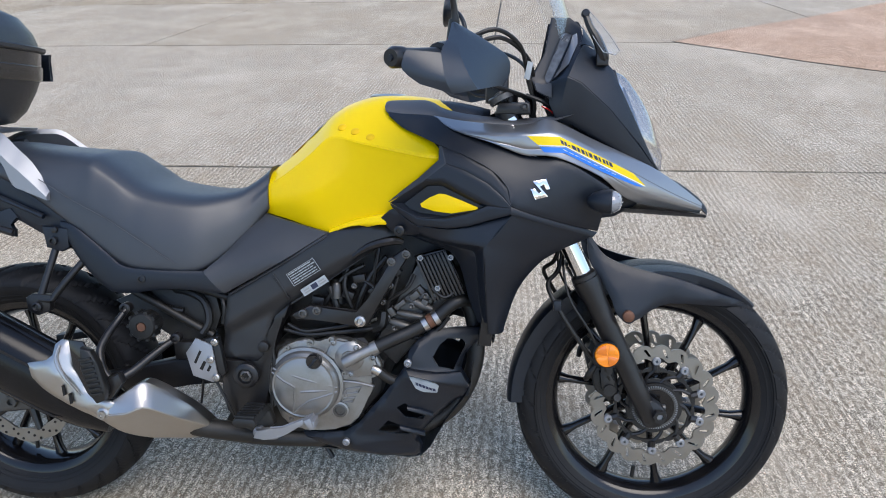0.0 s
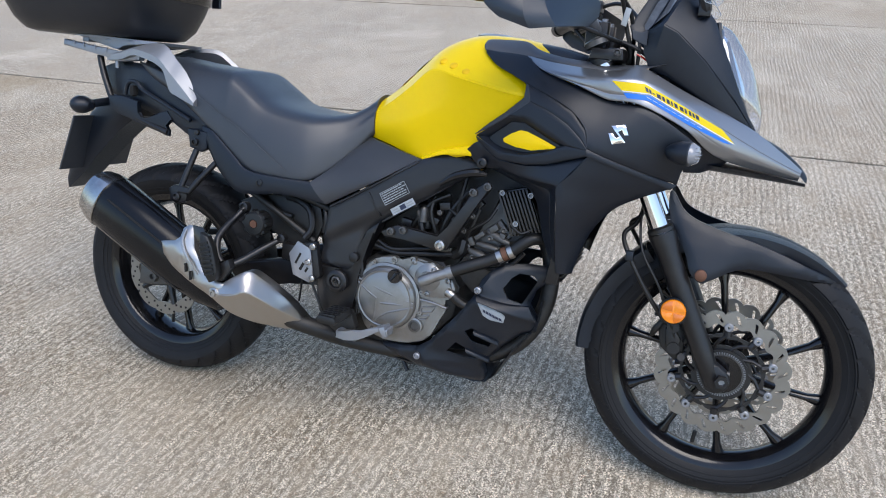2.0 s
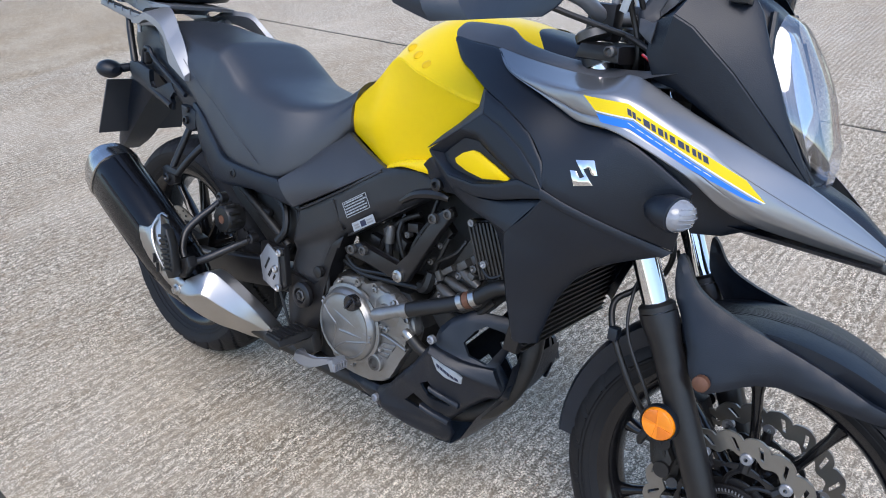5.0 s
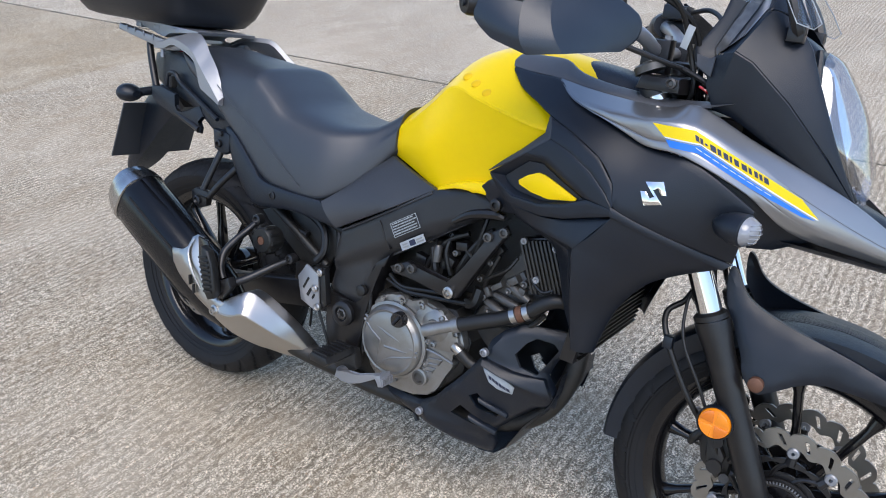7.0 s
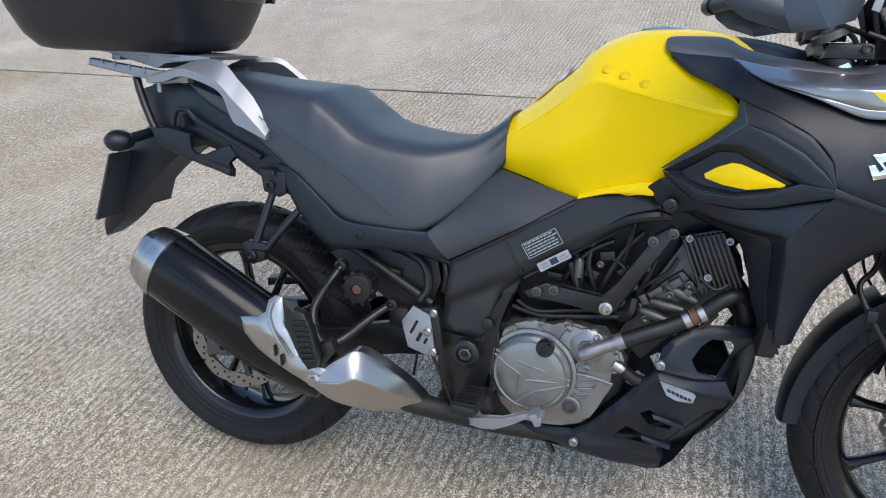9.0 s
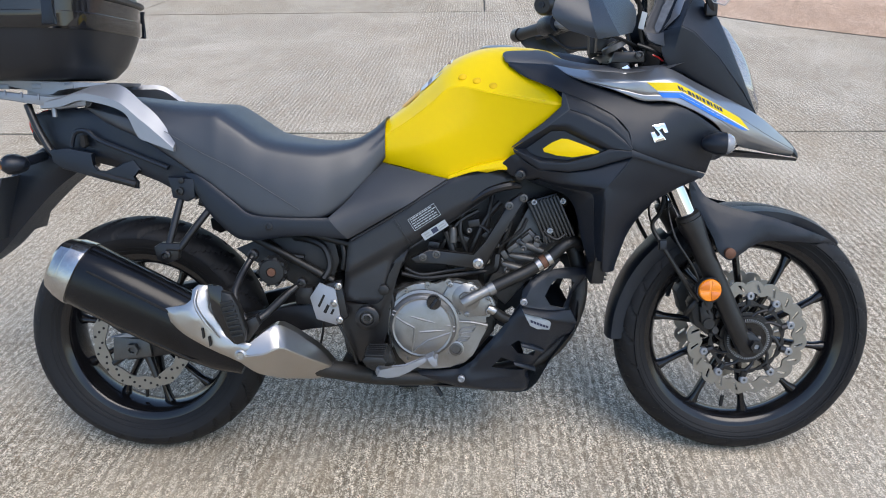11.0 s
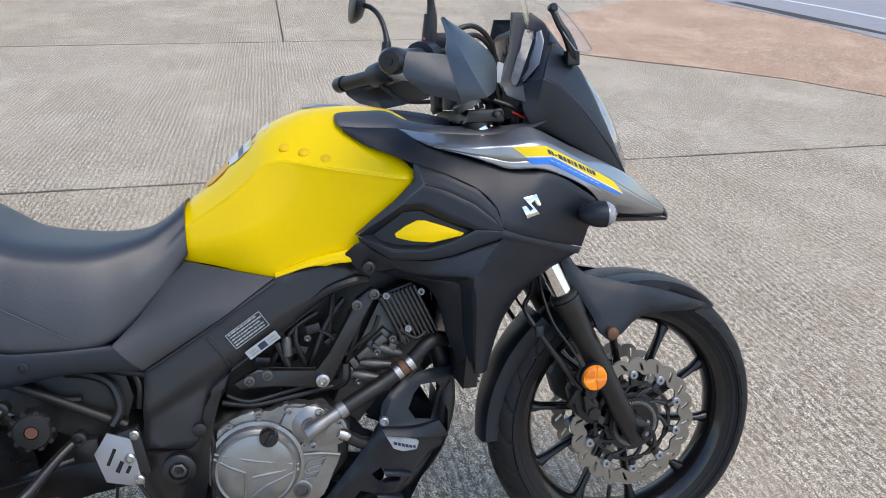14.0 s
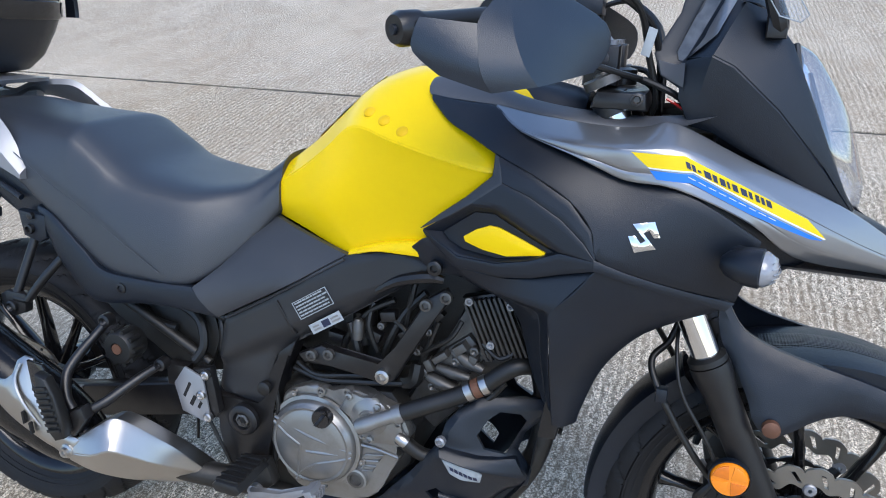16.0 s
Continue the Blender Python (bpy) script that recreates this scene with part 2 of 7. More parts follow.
    pit_shade = math_node("MULTIPLY", span(lumps, 0.405, 0.465, 1.0, 0.0), 0.90)
    mix = blend(math_node("MULTIPLY", math_node("MAXIMUM", pit_shade, math_node("MULTIPLY", groove_shade, 1.0)), 0.84), mix, (0.110, 0.092, 0.073))
    mottle = span(noise_at(9.0, 6, 0.72, (1.0, 0.40, 1)), 0.46, 0.62)
    mix = blend(math_node("MULTIPLY", mottle, 0.42), mix, (0.300, 0.240, 0.178))
    stain = span(noise_at(0.42, 7, 0.66, (1.0, 0.6, 1)), 0.42, 0.66)
    mix = blend(math_node("MULTIPLY", stain, 0.34), mix, (0.40, 0.320, 0.232))
    pale = span(noise_at(0.9, 7, 0.68, (1.0, 0.7, 1)), 0.48, 0.68)
    mix = blend(math_node("MULTIPLY", pale, 0.26), mix, (0.76, 0.715, 0.650))
    smear = span(noise_at(3.2, 6, 0.7), 0.56, 0.72)
    mix = blend(math_node("MULTIPLY", smear, 0.28), mix, (0.30, 0.265, 0.225))
    each = n.new("ShaderNodeObjectInfo")
    hsv = n.new("ShaderNodeHueSaturation")
    l.new(span(each.outputs["Random"], 0, 1, 0.90, 1.08), hsv.inputs["Value"])
    l.new(span(each.outputs["Random"], 0, 1, 1.10, 0.88), hsv.inputs["Saturation"])
    l.new(mix, hsv.inputs["Color"])
    l.new(hsv.outputs["Color"], b.inputs["Base Color"])
    b.inputs["Roughness"].default_value = 0.9
    b.inputs["Specular IOR Level"].default_value = 0.12
    h = math_node("ADD", math_node("MULTIPLY", ridge01, math_node("MULTIPLY", patchy, 0.55)), math_node("ADD", math_node("MULTIPLY", grit, 0.8), math_node("MULTIPLY", lumps, 1.5)))
    bump = n.new("ShaderNodeBump")
    bump.inputs["Strength"].default_value = 0.8
    bump.inputs["Distance"].default_value = 0.005
    l.new(h, bump.inputs["Height"])
    l.new(bump.outputs["Normal"], b.inputs["Normal"])
    return m


CONCRETE = concrete("ridged_concrete", (1.045, 0.985, 0.855))
REDDISH = concrete("reddish_concrete", (1.16, 0.86, 0.66))
JOINT = material("joint_filler", (0.045, 0.041, 0.032), 0.9, vary=0.4, scale=20, bump=0.5, bump_scale=100, dirt=(0.07, 0.065, 0.04), dirt_amount=0.7)
ASPHALT = material("old_asphalt", (0.30, 0.29, 0.30), 0.85, vary=0.2, scale=3, bump=0.5, bump_scale=120)


# ---- mesh helpers ----
def part(name, bm, mat, parent=None, label="", sharp=38):
    """Link a bmesh as one mesh object under a thing or a part."""
    bmesh.ops.recalc_face_normals(bm, faces=bm.faces)
    me = bpy.data.meshes.new(name)
    bm.to_mesh(me)
    bm.free()
    me.polygons.foreach_set("use_smooth", [True] * len(me.polygons))
    me.set_sharp_from_angle(angle=radians(sharp))
    me.materials.append(mat)
    ob = new(name, me)
    if parent:
        ob.parent = parent
    if label:
        tagged(ob, label)
    return ob


def curve_points(pts, steps=6, closed=False):
    """Catmull-Rom through pts."""
    pts = [np.array(p, float) for p in pts]
    n, out = len(pts), []
    for i in range(n if closed else n - 1):
        if closed:
            a, b, c, d = pts[i - 1], pts[i], pts[(i + 1) % n], pts[(i + 2) % n]
        else:
            a, b, c, d = pts[max(i - 1, 0)], pts[i], pts[i + 1], pts[min(i + 2, n - 1)]
        for k in range(steps):
            u = k / steps
            out.append(0.5 * (2 * b + (c - a) * u + (2 * a - 5 * b + 4 * c - d) * u * u + (3 * b - a - 3 * c + d) * u ** 3))
    if not closed:
        out.append(pts[-1])
    return out


def rings(sections, closed=True, caps=True):
    """Skin rings of equal count."""
    bm = bmesh.new()
    rows = [[bm.verts.new(tuple(p)) for p in s] for s in sections]
    for a, b in zip(rows, rows[1:]):
        m = len(a)
        for i in range(m if closed else m - 1):
            j = (i + 1) % m
            bm.faces.new((a[i], a[j], b[j], b[i]))
    if caps and closed:
        bm.faces.new(rows[0])
        bm.faces.new(rows[-1][::-1])
    return bm


def tube(pts, r, segs=10, steps=6, smooth=True, caps=True):
    """A round bar along a path; r may be one radius or one for each point."""
    n = len(pts)
    rad = list(r) if isinstance(r, (list, tuple)) else [r] * n
    full = [(*p, q) for p, q in zip(pts, rad)]
    path = curve_points(full, steps) if smooth and n > 2 else [np.array(p, float) for p in full]
    secs, ref = [], None
    for i, p in enumerate(path):
        d = path[min(i + 1, len(path) - 1)][:3] - path[max(i - 1, 0)][:3]
        d = d / (np.linalg.norm(d) + 1e-9)
        if ref is None:
            ref = np.cross(d, (0, 0, 1) if abs(d[2]) < 0.9 else (1, 0, 0))
        ref = ref - d * (ref @ d)
        ref = ref / (np.linalg.norm(ref) + 1e-9)
        o = np.cross(d, ref)
        secs.append([p[:3] + p[3] * (math.cos(a) * ref + math.sin(a) * o) for a in np.linspace(0, 2 * math.pi, segs, endpoint=False)])
    return rings(secs, caps=caps)


def lathe(profile, centre=(0, 0, 0), axis="y", segs=48, smooth_steps=0, ring=False):
    """Revolve (radius, along) pairs round an axis through centre; ring: the profile is a closed loop."""
    prof = curve_points(profile, smooth_steps, closed=ring) if smooth_steps else profile
    secs = []
    for r, h in prof:
        s = []
        for a in np.linspace(0, 2 * math.pi, segs, endpoint=False):
            u, v = max(r, 1e-4) * math.cos(a), max(r, 1e-4) * math.sin(a)
            q = {"y": (u, h, v), "x": (h, u, v), "z": (u, v, h)}[axis]
            s.append((q[0] + centre[0], q[1] + centre[1], q[2] + centre[2]))
        secs.append(s)
    if ring:
        secs.append(secs[0])
        bm = rings(secs, caps=False)
        bmesh.ops.remove_doubles(bm, verts=bm.verts, dist=1e-6)
        return bm
    return rings(secs, caps=len(prof) < 12 or min(prof[0][0], prof[-1][0]) < 0.05)


def rod(a, b, r, r2=None, segs=14):
    """A straight round bar from a to b."""
    return tube([a, b], [r, r if r2 is None else r2], segs, smooth=False)


def plate(outline, y0, y1, bevel=0.003, smooth=0):
    """A side-view outline of (x, z), as thick as y0 to y1."""
    pts = curve_points(outline, smooth, closed=True) if smooth else outline
    bm = bmesh.new()
    a = [bm.verts.new((p[0], y0, p[1])) for p in pts]
    b = [bm.verts.new((p[0], y1, p[1])) for p in pts]
    f0, f1 = bm.faces.new(a), bm.faces.new(b[::-1])
    for i in range(len(a)):
        j = (i + 1) % len(a)
        bm.faces.new((a[j], a[i], b[i], b[j]))
    if bevel:
        bmesh.ops.bevel(bm, geom=list(f0.edges) + list(f1.edges), offset=bevel, segments=2, affect="EDGES", profile=0.5)
    return bm


def block(x0, x1, y0, y1, z0, z1, bevel=0.004):
    return plate([(x0, z0), (x1, z0), (x1, z1), (x0, z1)], y0, y1, bevel)


def join(*bms):
    """Several pieces of one part in one mesh."""
    out = bms[0]
    for b in bms[1:]:
        me = bpy.data.meshes.new("piece")
        b.to_mesh(me)
        b.free()
        out.from_mesh(me)
        bpy.data.meshes.remove(me)
    return out


def moved(bm, m):
    bmesh.ops.transform(bm, matrix=m, verts=bm.verts)
    return bm


def mirror(bm):
    for v in bm.verts:
        v.co.y = -v.co.y
    bmesh.ops.reverse_faces(bm, faces=bm.faces)
    return bm


def depth_of(ctrl):
    """A smooth height field y(x, z) through the control points (x, z, y)."""
    c = np.array(ctrl, float)
    d = np.linalg.norm(c[:, None, :2] - c[None, :, :2], axis=2)
    n = len(c)
    a = np.zeros((n + 3, n + 3))
    a[:n, :n] = -d - 0.004 * np.eye(n)
    a[:n, n], a[:n, n + 1:n + 3] = 1, c[:, :2]
    a[n, :n], a[n + 1:n + 3, :n] = 1, c[:, :2].T
    w = np.linalg.lstsq(a, np.r_[c[:, 2], 0, 0, 0], rcond=None)[0]

    def y(p):
        p = np.atleast_2d(p)
        dd = np.linalg.norm(p[:, None, :] - c[None, :, :2], axis=2)
        return -dd @ w[:n] + w[n] + p @ w[n + 1:]
    return y


def facets(ctrl, creases=(), soft=0.006):
    """A depth field of flat facets between control points (x, z, y), folded along the creases and slightly rounded there."""
    from mathutils import geometry
    pts, edges = [tuple(c) for c in ctrl], []
    for line in creases:
        k = len(pts)
        pts += [tuple(c) for c in line]
        edges += [(k + i, k + i + 1) for i in range(len(line) - 1)]
    vs, _, fs, orig, *_ = geometry.delaunay_2d_cdt([Vector(c[:2]) for c in pts], edges, [], 0, 1e-4)
    v = np.array([tuple(q) for q in vs])
    dep = np.array([np.mean([pts[i][2] for i in o]) if o else np.nan for o in orig])
    for i in np.nonzero(np.isnan(dep))[0]:
        d = np.linalg.norm(np.array([c[:2] for c in pts]) - v[i], axis=1)
        j = np.argsort(d)[:2]
        dep[i] = (pts[j[0]][2] * d[j[1]] + pts[j[1]][2] * d[j[0]]) / (d[j[0]] + d[j[1]] + 1e-9)
    tri = np.array([f for f in fs if len(f) == 3])
    a, b, c = v[tri[:, 0]], v[tri[:, 1]], v[tri[:, 2]]
    den = (b[:, 1] - c[:, 1]) * (a[:, 0] - c[:, 0]) + (c[:, 0] - b[:, 0]) * (a[:, 1] - c[:, 1])
    good = np.abs(den) > 1e-9
    tri, a, b, c, den = tri[good], a[good], b[good], c[good], den[good]

    def flat(p):
        u = ((b[:, 1] - c[:, 1]) * (p[:, None, 0] - c[:, 0]) + (c[:, 0] - b[:, 0]) * (p[:, None, 1] - c[:, 1])) / den
        w = ((c[:, 1] - a[:, 1]) * (p[:, None, 0] - c[:, 0]) + (a[:, 0] - c[:, 0]) * (p[:, None, 1] - c[:, 1])) / den
        t = 1 - u - w
        k = np.minimum(np.minimum(u, w), t).argmax(1)
        i = np.arange(len(p))
        bu, bw, bt = np.clip(u[i, k], -0.1, 1.1), np.clip(w[i, k], -0.1, 1.1), np.clip(t[i, k], -0.1, 1.1)
        q = tri[k]
        return (bu * dep[q[:, 0]] + bw * dep[q[:, 1]] + bt * dep[q[:, 2]]) / (bu + bw + bt)

    def y(p):
        p = np.atleast_2d(np.array(p, float))
        out = flat(p)
        for k in range(8):
            out = out + flat(p + soft * np.array((math.cos(k * math.pi / 4), math.sin(k * math.pi / 4))))
        return out / 9
    return y


def panel(outline, inner=(), thick=0.004, roll=0.006, width=0.012, res=0.012, smooth=0, shift=0.0, field=None, dome=0.0, holes=()):
    """A moulded panel: a side-view outline with depths, filled over a smooth depth field, edges rolled inward, with thickness."""
    from mathutils import geometry
    ctrl = [tuple(p) for p in outline] + [tuple(p) for p in inner]
    y = field or depth_of(ctrl)
    ring = [np.array(p[:2], float) for p in outline]
    ring = curve_points(ring, smooth, closed=True) if smooth else ring
    edge = []
    for a, b in zip(ring, ring[1:] + ring[:1]):
        k = max(1, int(np.linalg.norm(b - a) / res + 0.5))
        edge += [a + (b - a) * i / k for i in range(k)]
    e = np.array(edge)
    nxt = np.roll(e, -1, axis=0)

    def dist(p):
        ab, ap = nxt - e, p - e
        t = np.clip((ap * ab).sum(1) / ((ab * ab).sum(1) + 1e-12), 0, 1)
        return np.linalg.norm(ap - ab * t[:, None], axis=1).min()

    def inside(p):
        a, b = e, nxt
        hit = ((a[:, 1] > p[1]) != (b[:, 1] > p[1])) & (p[0] < (b[:, 0] - a[:, 0]) * (p[1] - a[:, 1]) / (b[:, 1] - a[:, 1] + 1e-15) + a[:, 0])
        return hit.sum() % 2 == 1

    cut = []
    for h in holes:
        hr = []
        for a, b in zip(h, h[1:] + h[:1]):
            a, b = np.array(a, float), np.array(b, float)
            k = max(1, int(np.linalg.norm(b - a) / res + 0.5))
            hr += [a + (b - a) * i / k for i in range(k)]
        cut.append(np.array(hr))

    def within(p, ring):
        a, b = ring, np.roll(ring, -1, axis=0)
        hit = ((a[:, 1] > p[1]) != (b[:, 1] > p[1])) & (p[0] < (b[:, 0] - a[:, 0]) * (p[1] - a[:, 1]) / (b[:, 1] - a[:, 1] + 1e-15) + a[:, 0])
        return hit.sum() % 2 == 1

    pts = [tuple(p) for p in e]
    con = [(i, (i + 1) % len(e)) for i in range(len(e))]
    for ring_h in cut:
        k = len(pts)
        pts += [tuple(p) for p in ring_h]
        con += [(k + i, k + (i + 1) % len(ring_h)) for i in range(len(ring_h))]
    lo, hi = e.min(0), e.max(0)
    row = 0
    zz = lo[1] + res / 2
    while zz < hi[1]:
        xx = lo[0] + (res / 2 if row % 2 else 0)
        while xx < hi[0]:
            p = np.array((xx, zz))
            if inside(p) and dist(p) > res * 0.45 and not any(within(p, h) or np.linalg.norm(h - p, axis=1).min() < res * 0.45 for h in cut):
                pts.append((xx, zz))
            xx += res
        zz += res * 0.87
        row += 1
    m = len(e)
    vs, _, fs, *_ = geometry.delaunay_2d_cdt([Vector(p) for p in pts], con, [], 1, 1e-6)
    q = np.array([tuple(v) for v in vs])
    dep = y(q) + shift
    for i, p in enumerate(q):
        d = dist(p)
        if d < width:
            dep[i] += roll * (1 - d / width) ** 2
        if dome:
            dep[i] -= dome * min(1, d / 0.05)
    bm = bmesh.new()
    front = [bm.verts.new((p[0], d, p[1])) for p, d in zip(q, dep)]
    back = [bm.verts.new((p[0], d + thick, p[1])) for p, d in zip(q, dep)]
    for f in fs:
        if any(within(q[list(f)].mean(0), h) for h in cut):
            continue
        bm.faces.new([front[i] for i in f])
        bm.faces.new([back[i] for i in reversed(f)])
    place = {v: i for i, v in enumerate(front)}
    for ed in [g for g in bm.edges if len(g.link_faces) == 1 and g.verts[0] in place]:
        i, j = place[ed.verts[0]], place[ed.verts[1]]
        bm.faces.new((front[i], front[j], back[j], back[i]))
    for v in [v for v in bm.verts if not v.link_faces]:
        bm.verts.remove(v)
    return bm


def skin_grid(top, bottom, across=6, steps=4, bulge=0.0, lip=0.0012):
    """Points of a panel ruled between two rails of (x, z, y), slightly rounded at both rails."""
    a = np.array(curve_points(top, steps)) if steps > 1 else np.array(top, float)
    b = np.array(curve_points(bottom, steps)) if steps > 1 else np.array(bottom, float)
    grid = []
    for p, q in zip(a, b):
        e = min(0.25, 0.0022 / (np.linalg.norm(q - p) + 1e-6))
        row = []
        for u in [0.0, e] + [i / across for i in range(1, across)] + [1 - e, 1.0]:
            c = p + (q - p) * u
            y = c[2] - bulge * 4 * u * (1 - u) + (lip if u in (0.0, 1.0) else 0.0)
            row.append((c[0], y, c[1]))
        grid.append(row)
    return grid


def skin(top, bottom, across=6, steps=4, bulge=0.0, lip=0.0012, thick=0.004):
    """A moulded panel ruled between two rails, with thickness."""
    grid = skin_grid(top, bottom, across, steps, bulge, lip)
    bm = bmesh.new()
    n, m = len(grid), len(grid[0])
    front = [[bm.verts.new(p) for p in r] for r in grid]
    back = [[bm.verts.new((p[0], p[1] + thick, p[2])) for p in r] for r in grid]
    for i in range(n - 1):
        for j in range(m - 1):
            bm.faces.new((front[i][j], front[i + 1][j], front[i + 1][j + 1], front[i][j + 1]))
            bm.faces.new((back[i][j], back[i][j + 1], back[i + 1][j + 1], back[i + 1][j]))
        for j in (0, m - 1):
            bm.faces.new((front[i][j], front[i + 1][j], back[i + 1][j], back[i][j]))
    for i in (0, n - 1):
        for j in range(m - 1):
            bm.faces.new((front[i][j], front[i][j + 1], back[i][j + 1], back[i][j]))
    return bm


def skin_field(*skins):
    """The depth y(x, z) of several ruled panels."""
    tris = []
    for args in skins:
        g = skin_grid(*args, lip=0.0)
        for i in range(len(g) - 1):
            for j in range(len(g[0]) - 1):
                tris += [(g[i][j], g[i + 1][j], g[i + 1][j + 1]), (g[i][j], g[i + 1][j + 1], g[i][j + 1])]
    t = np.array(tris)
    a, b, c = t[:, 0], t[:, 1], t[:, 2]
    den = (b[:, 2] - c[:, 2]) * (a[:, 0] - c[:, 0]) + (c[:, 0] - b[:, 0]) * (a[:, 2] - c[:, 2])
    keep = np.abs(den) > 1e-10
    a, b, c, den = a[keep], b[keep], c[keep], den[keep]

    def y(p):
        p = np.atleast_2d(np.array(p, float))
        u = ((b[:, 2] - c[:, 2]) * (p[:, None, 0] - c[:, 0]) + (c[:, 0] - b[:, 0]) * (p[:, None, 1] - c[:, 2])) / den
        w = ((c[:, 2] - a[:, 2]) * (p[:, None, 0] - c[:, 0]) + (a[:, 0] - c[:, 0]) * (p[:, None, 1] - c[:, 2])) / den
        k = np.minimum(np.minimum(u, w), 1 - u - w).argmax(1)
        i = np.arange(len(p))
        u, w = np.clip(u[i, k], 0, 1), np.clip(w[i, k], 0, 1)
        return u * a[k, 1] + w * b[k, 1] + (1 - u - w) * c[k, 1]
    return y


def half_loft(stations, steps=5, across=6, closed_bottom=True):
    """A body symmetric about y = 0: stations of (x, [(y, z) from the centre top out and down])."""
    k = len(stations[0][1])
    flat = [[x] + [c for p in s for c in p] for x, s in stations]
    secs = []
    for f in curve_points(flat, steps):
        x, half = f[0], f[1:].reshape(k, 2)
        full = [(-a, b) for a, b in half[::-1]] + [(a, b) for a, b in half[1:]]
        line = curve_points(full, across)
        secs.append([(x, p[0], p[1]) for p in line])
    return rings(secs)


def bolt(x, y, z, r=0.008, mat=None, parent=None, name="bolt", h=0.006):
    """A socket-head bolt that faces the right-hand side."""
    bm = lathe([(r, h), (r, -h * 0.6), (r * 0.85, -h), (r * 0.5, -h), (r * 0.45, -h * 0.3), (0.0005, -h * 0.3)], (x, y, z), segs=14)
    return part(name, bm, mat or SILVER, parent)


# ---- ground ----
JOINT_DEPTH = 0.005
def sheet(x0, x1, y0, y1, z):
    bm = bmesh.new()
    vs = [bm.verts.new(p) for p in ((x0, y0, z), (x1, y0, z), (x1, y1, z), (x0, y1, z))]
    bm.faces.new(vs)
    return bm


ground = tagged(part("ground", sheet(-400, 400, -400, 400, -JOINT_DEPTH), JOINT), "worn concrete yard in large jointed slabs", "ground", kind="structure")


def slab(corners, depth=0.03, top=0.0, gap_x=0.011, gap_y=0.002):
    """One cast slab with slightly worn, uneven edges."""
    bm = bmesh.new()
    ring = []
    for a, b in zip(corners, corners[1:] + corners[:1]):
        a, b = np.array(a, float), np.array(b, float)
        n = max(2, min(70, int(np.linalg.norm(b - a) / 0.09)))
        d = (b - a) / np.linalg.norm(b - a)
        s = np.array((-d[1], d[0]))
        for i in range(n):
            p = a + (b - a) * i / n
            ring.append(p + s * (gap_x if abs(d[0]) > 0.7 else gap_y) * (0.6 + 0.8 * abs(noise.noise(Vector((p[0] * 9, p[1] * 9, 3.3))))))
    t = [bm.verts.new((p[0], p[1], top)) for p in ring]
    u = [bm.verts.new((p[0], p[1], top - depth)) for p in ring]
    bm.faces.new(t)
    for i in range(len(t)):
        j = (i + 1) % len(t)
        bm.faces.new((t[i], u[i], u[j], t[j]))
    return bm


ROWS_Y = [-40.7, -20.7, -8.7, -4.7, -0.705, 2.87, 7.97, 13.4, 19.0, 30.0, 60.0]
for r, (ya, yb) in enumerate(zip(ROWS_Y, ROWS_Y[1:])):
    cut = [-60, -22, -12.7, -8.1, -3.6, 0.98, 5.6, 10.2, 15, 24, 60] if r != 4 else [-60, -22, -12.7, -3.6, 0.98, 10.2, 15, 24, 60]
    if r == 5:
        cut = [-60, -22, -12.7, -8.1, 9.5, 15, 24, 60]
    for xa, xb in zip(cut, cut[1:]):
        part("slab", slab([(xa, ya), (xb, ya), (xb, yb), (xa, yb)], gap_x=0.009 if r < 4 else 0.013 if r == 4 else 0.026, gap_y=0.0008 if r < 6 else 0.014), CONCRETE, ground)
PATCH = [(3.20, 8.02), (3.74, 7.33), (4.28, 6.60), (4.82, 6.02), (5.22, 5.64), (5.72, 5.02), (6.10, 4.20), (6.45, 3.2), (8.35, 3.3), (8.72, 7.2), (9.0, 8.85), (9.05, 10.3), (9.05, 12.9), (7.9, 12.7), (7.45, 12.2), (5.47, 10.22), (4.21, 9.12)]
part("patch_joint", slab([(6.1 + (x - 6.1) * 1.008 + (-0.012 if x < 5 else 0), 8.0 + (y - 8.0) * 1.004) for x, y in PATCH], 0.012, 0.0025, 0, 0), JOINT, ground)
patch = tagged(part("concrete_patch", slab(PATCH, 0.012, 0.006), REDDISH), "reddish brown worn concrete patch in the yard", "ground", kind="structure")
road = tagged(part("road", slab([(8.45, 3.2), (40, -4), (44, 14), (9.1, 14.0), (9.1, 12.9), (9.1, 10.3), (9.05, 8.85), (8.77, 7.2)], 0.012, 0.005), ASPHALT), "grey asphalt road beside the yard", "road", kind="structure")
for name, outline, mat in (("dark_band", [(9.12, 7.30), (9.28, 7.75), (9.50, 9.90), (9.62, 11.9), (9.40, 11.95), (9.14, 9.40)], JOINT), ("white_line", [(10.42, 8.6), (10.54, 8.6), (10.80, 10.7), (10.90, 12.6), (10.78, 12.6), (10.68, 10.7)], WHITE)):
    part(name, slab(outline, 0.004, 0.0085, 0, 0), mat, road)
strip = tagged(part("repair_strip", slab([(-9, -0.66), (0.95, -0.66), (0.95, -0.57), (-9, -0.57)], 0.012, 0.002), CONCRETE), "pale mortar strip along a slab joint", "ground", kind="structure")

# ---- motorcycle ----
BIKE = pose(0, -0.037, 0.002, 0, 0, 0.7) @ pose(0, 0, 0, -14.0)
bike = new("motorcycle")
bike.matrix_world = BIKE
tagged(bike, "yellow and black adventure motorcycle leaning on its side stand", "motorcycle")
REAR, FRONT = Vector((0.0, 0, 0.321)), Vector((1.572, 0, 0.329))


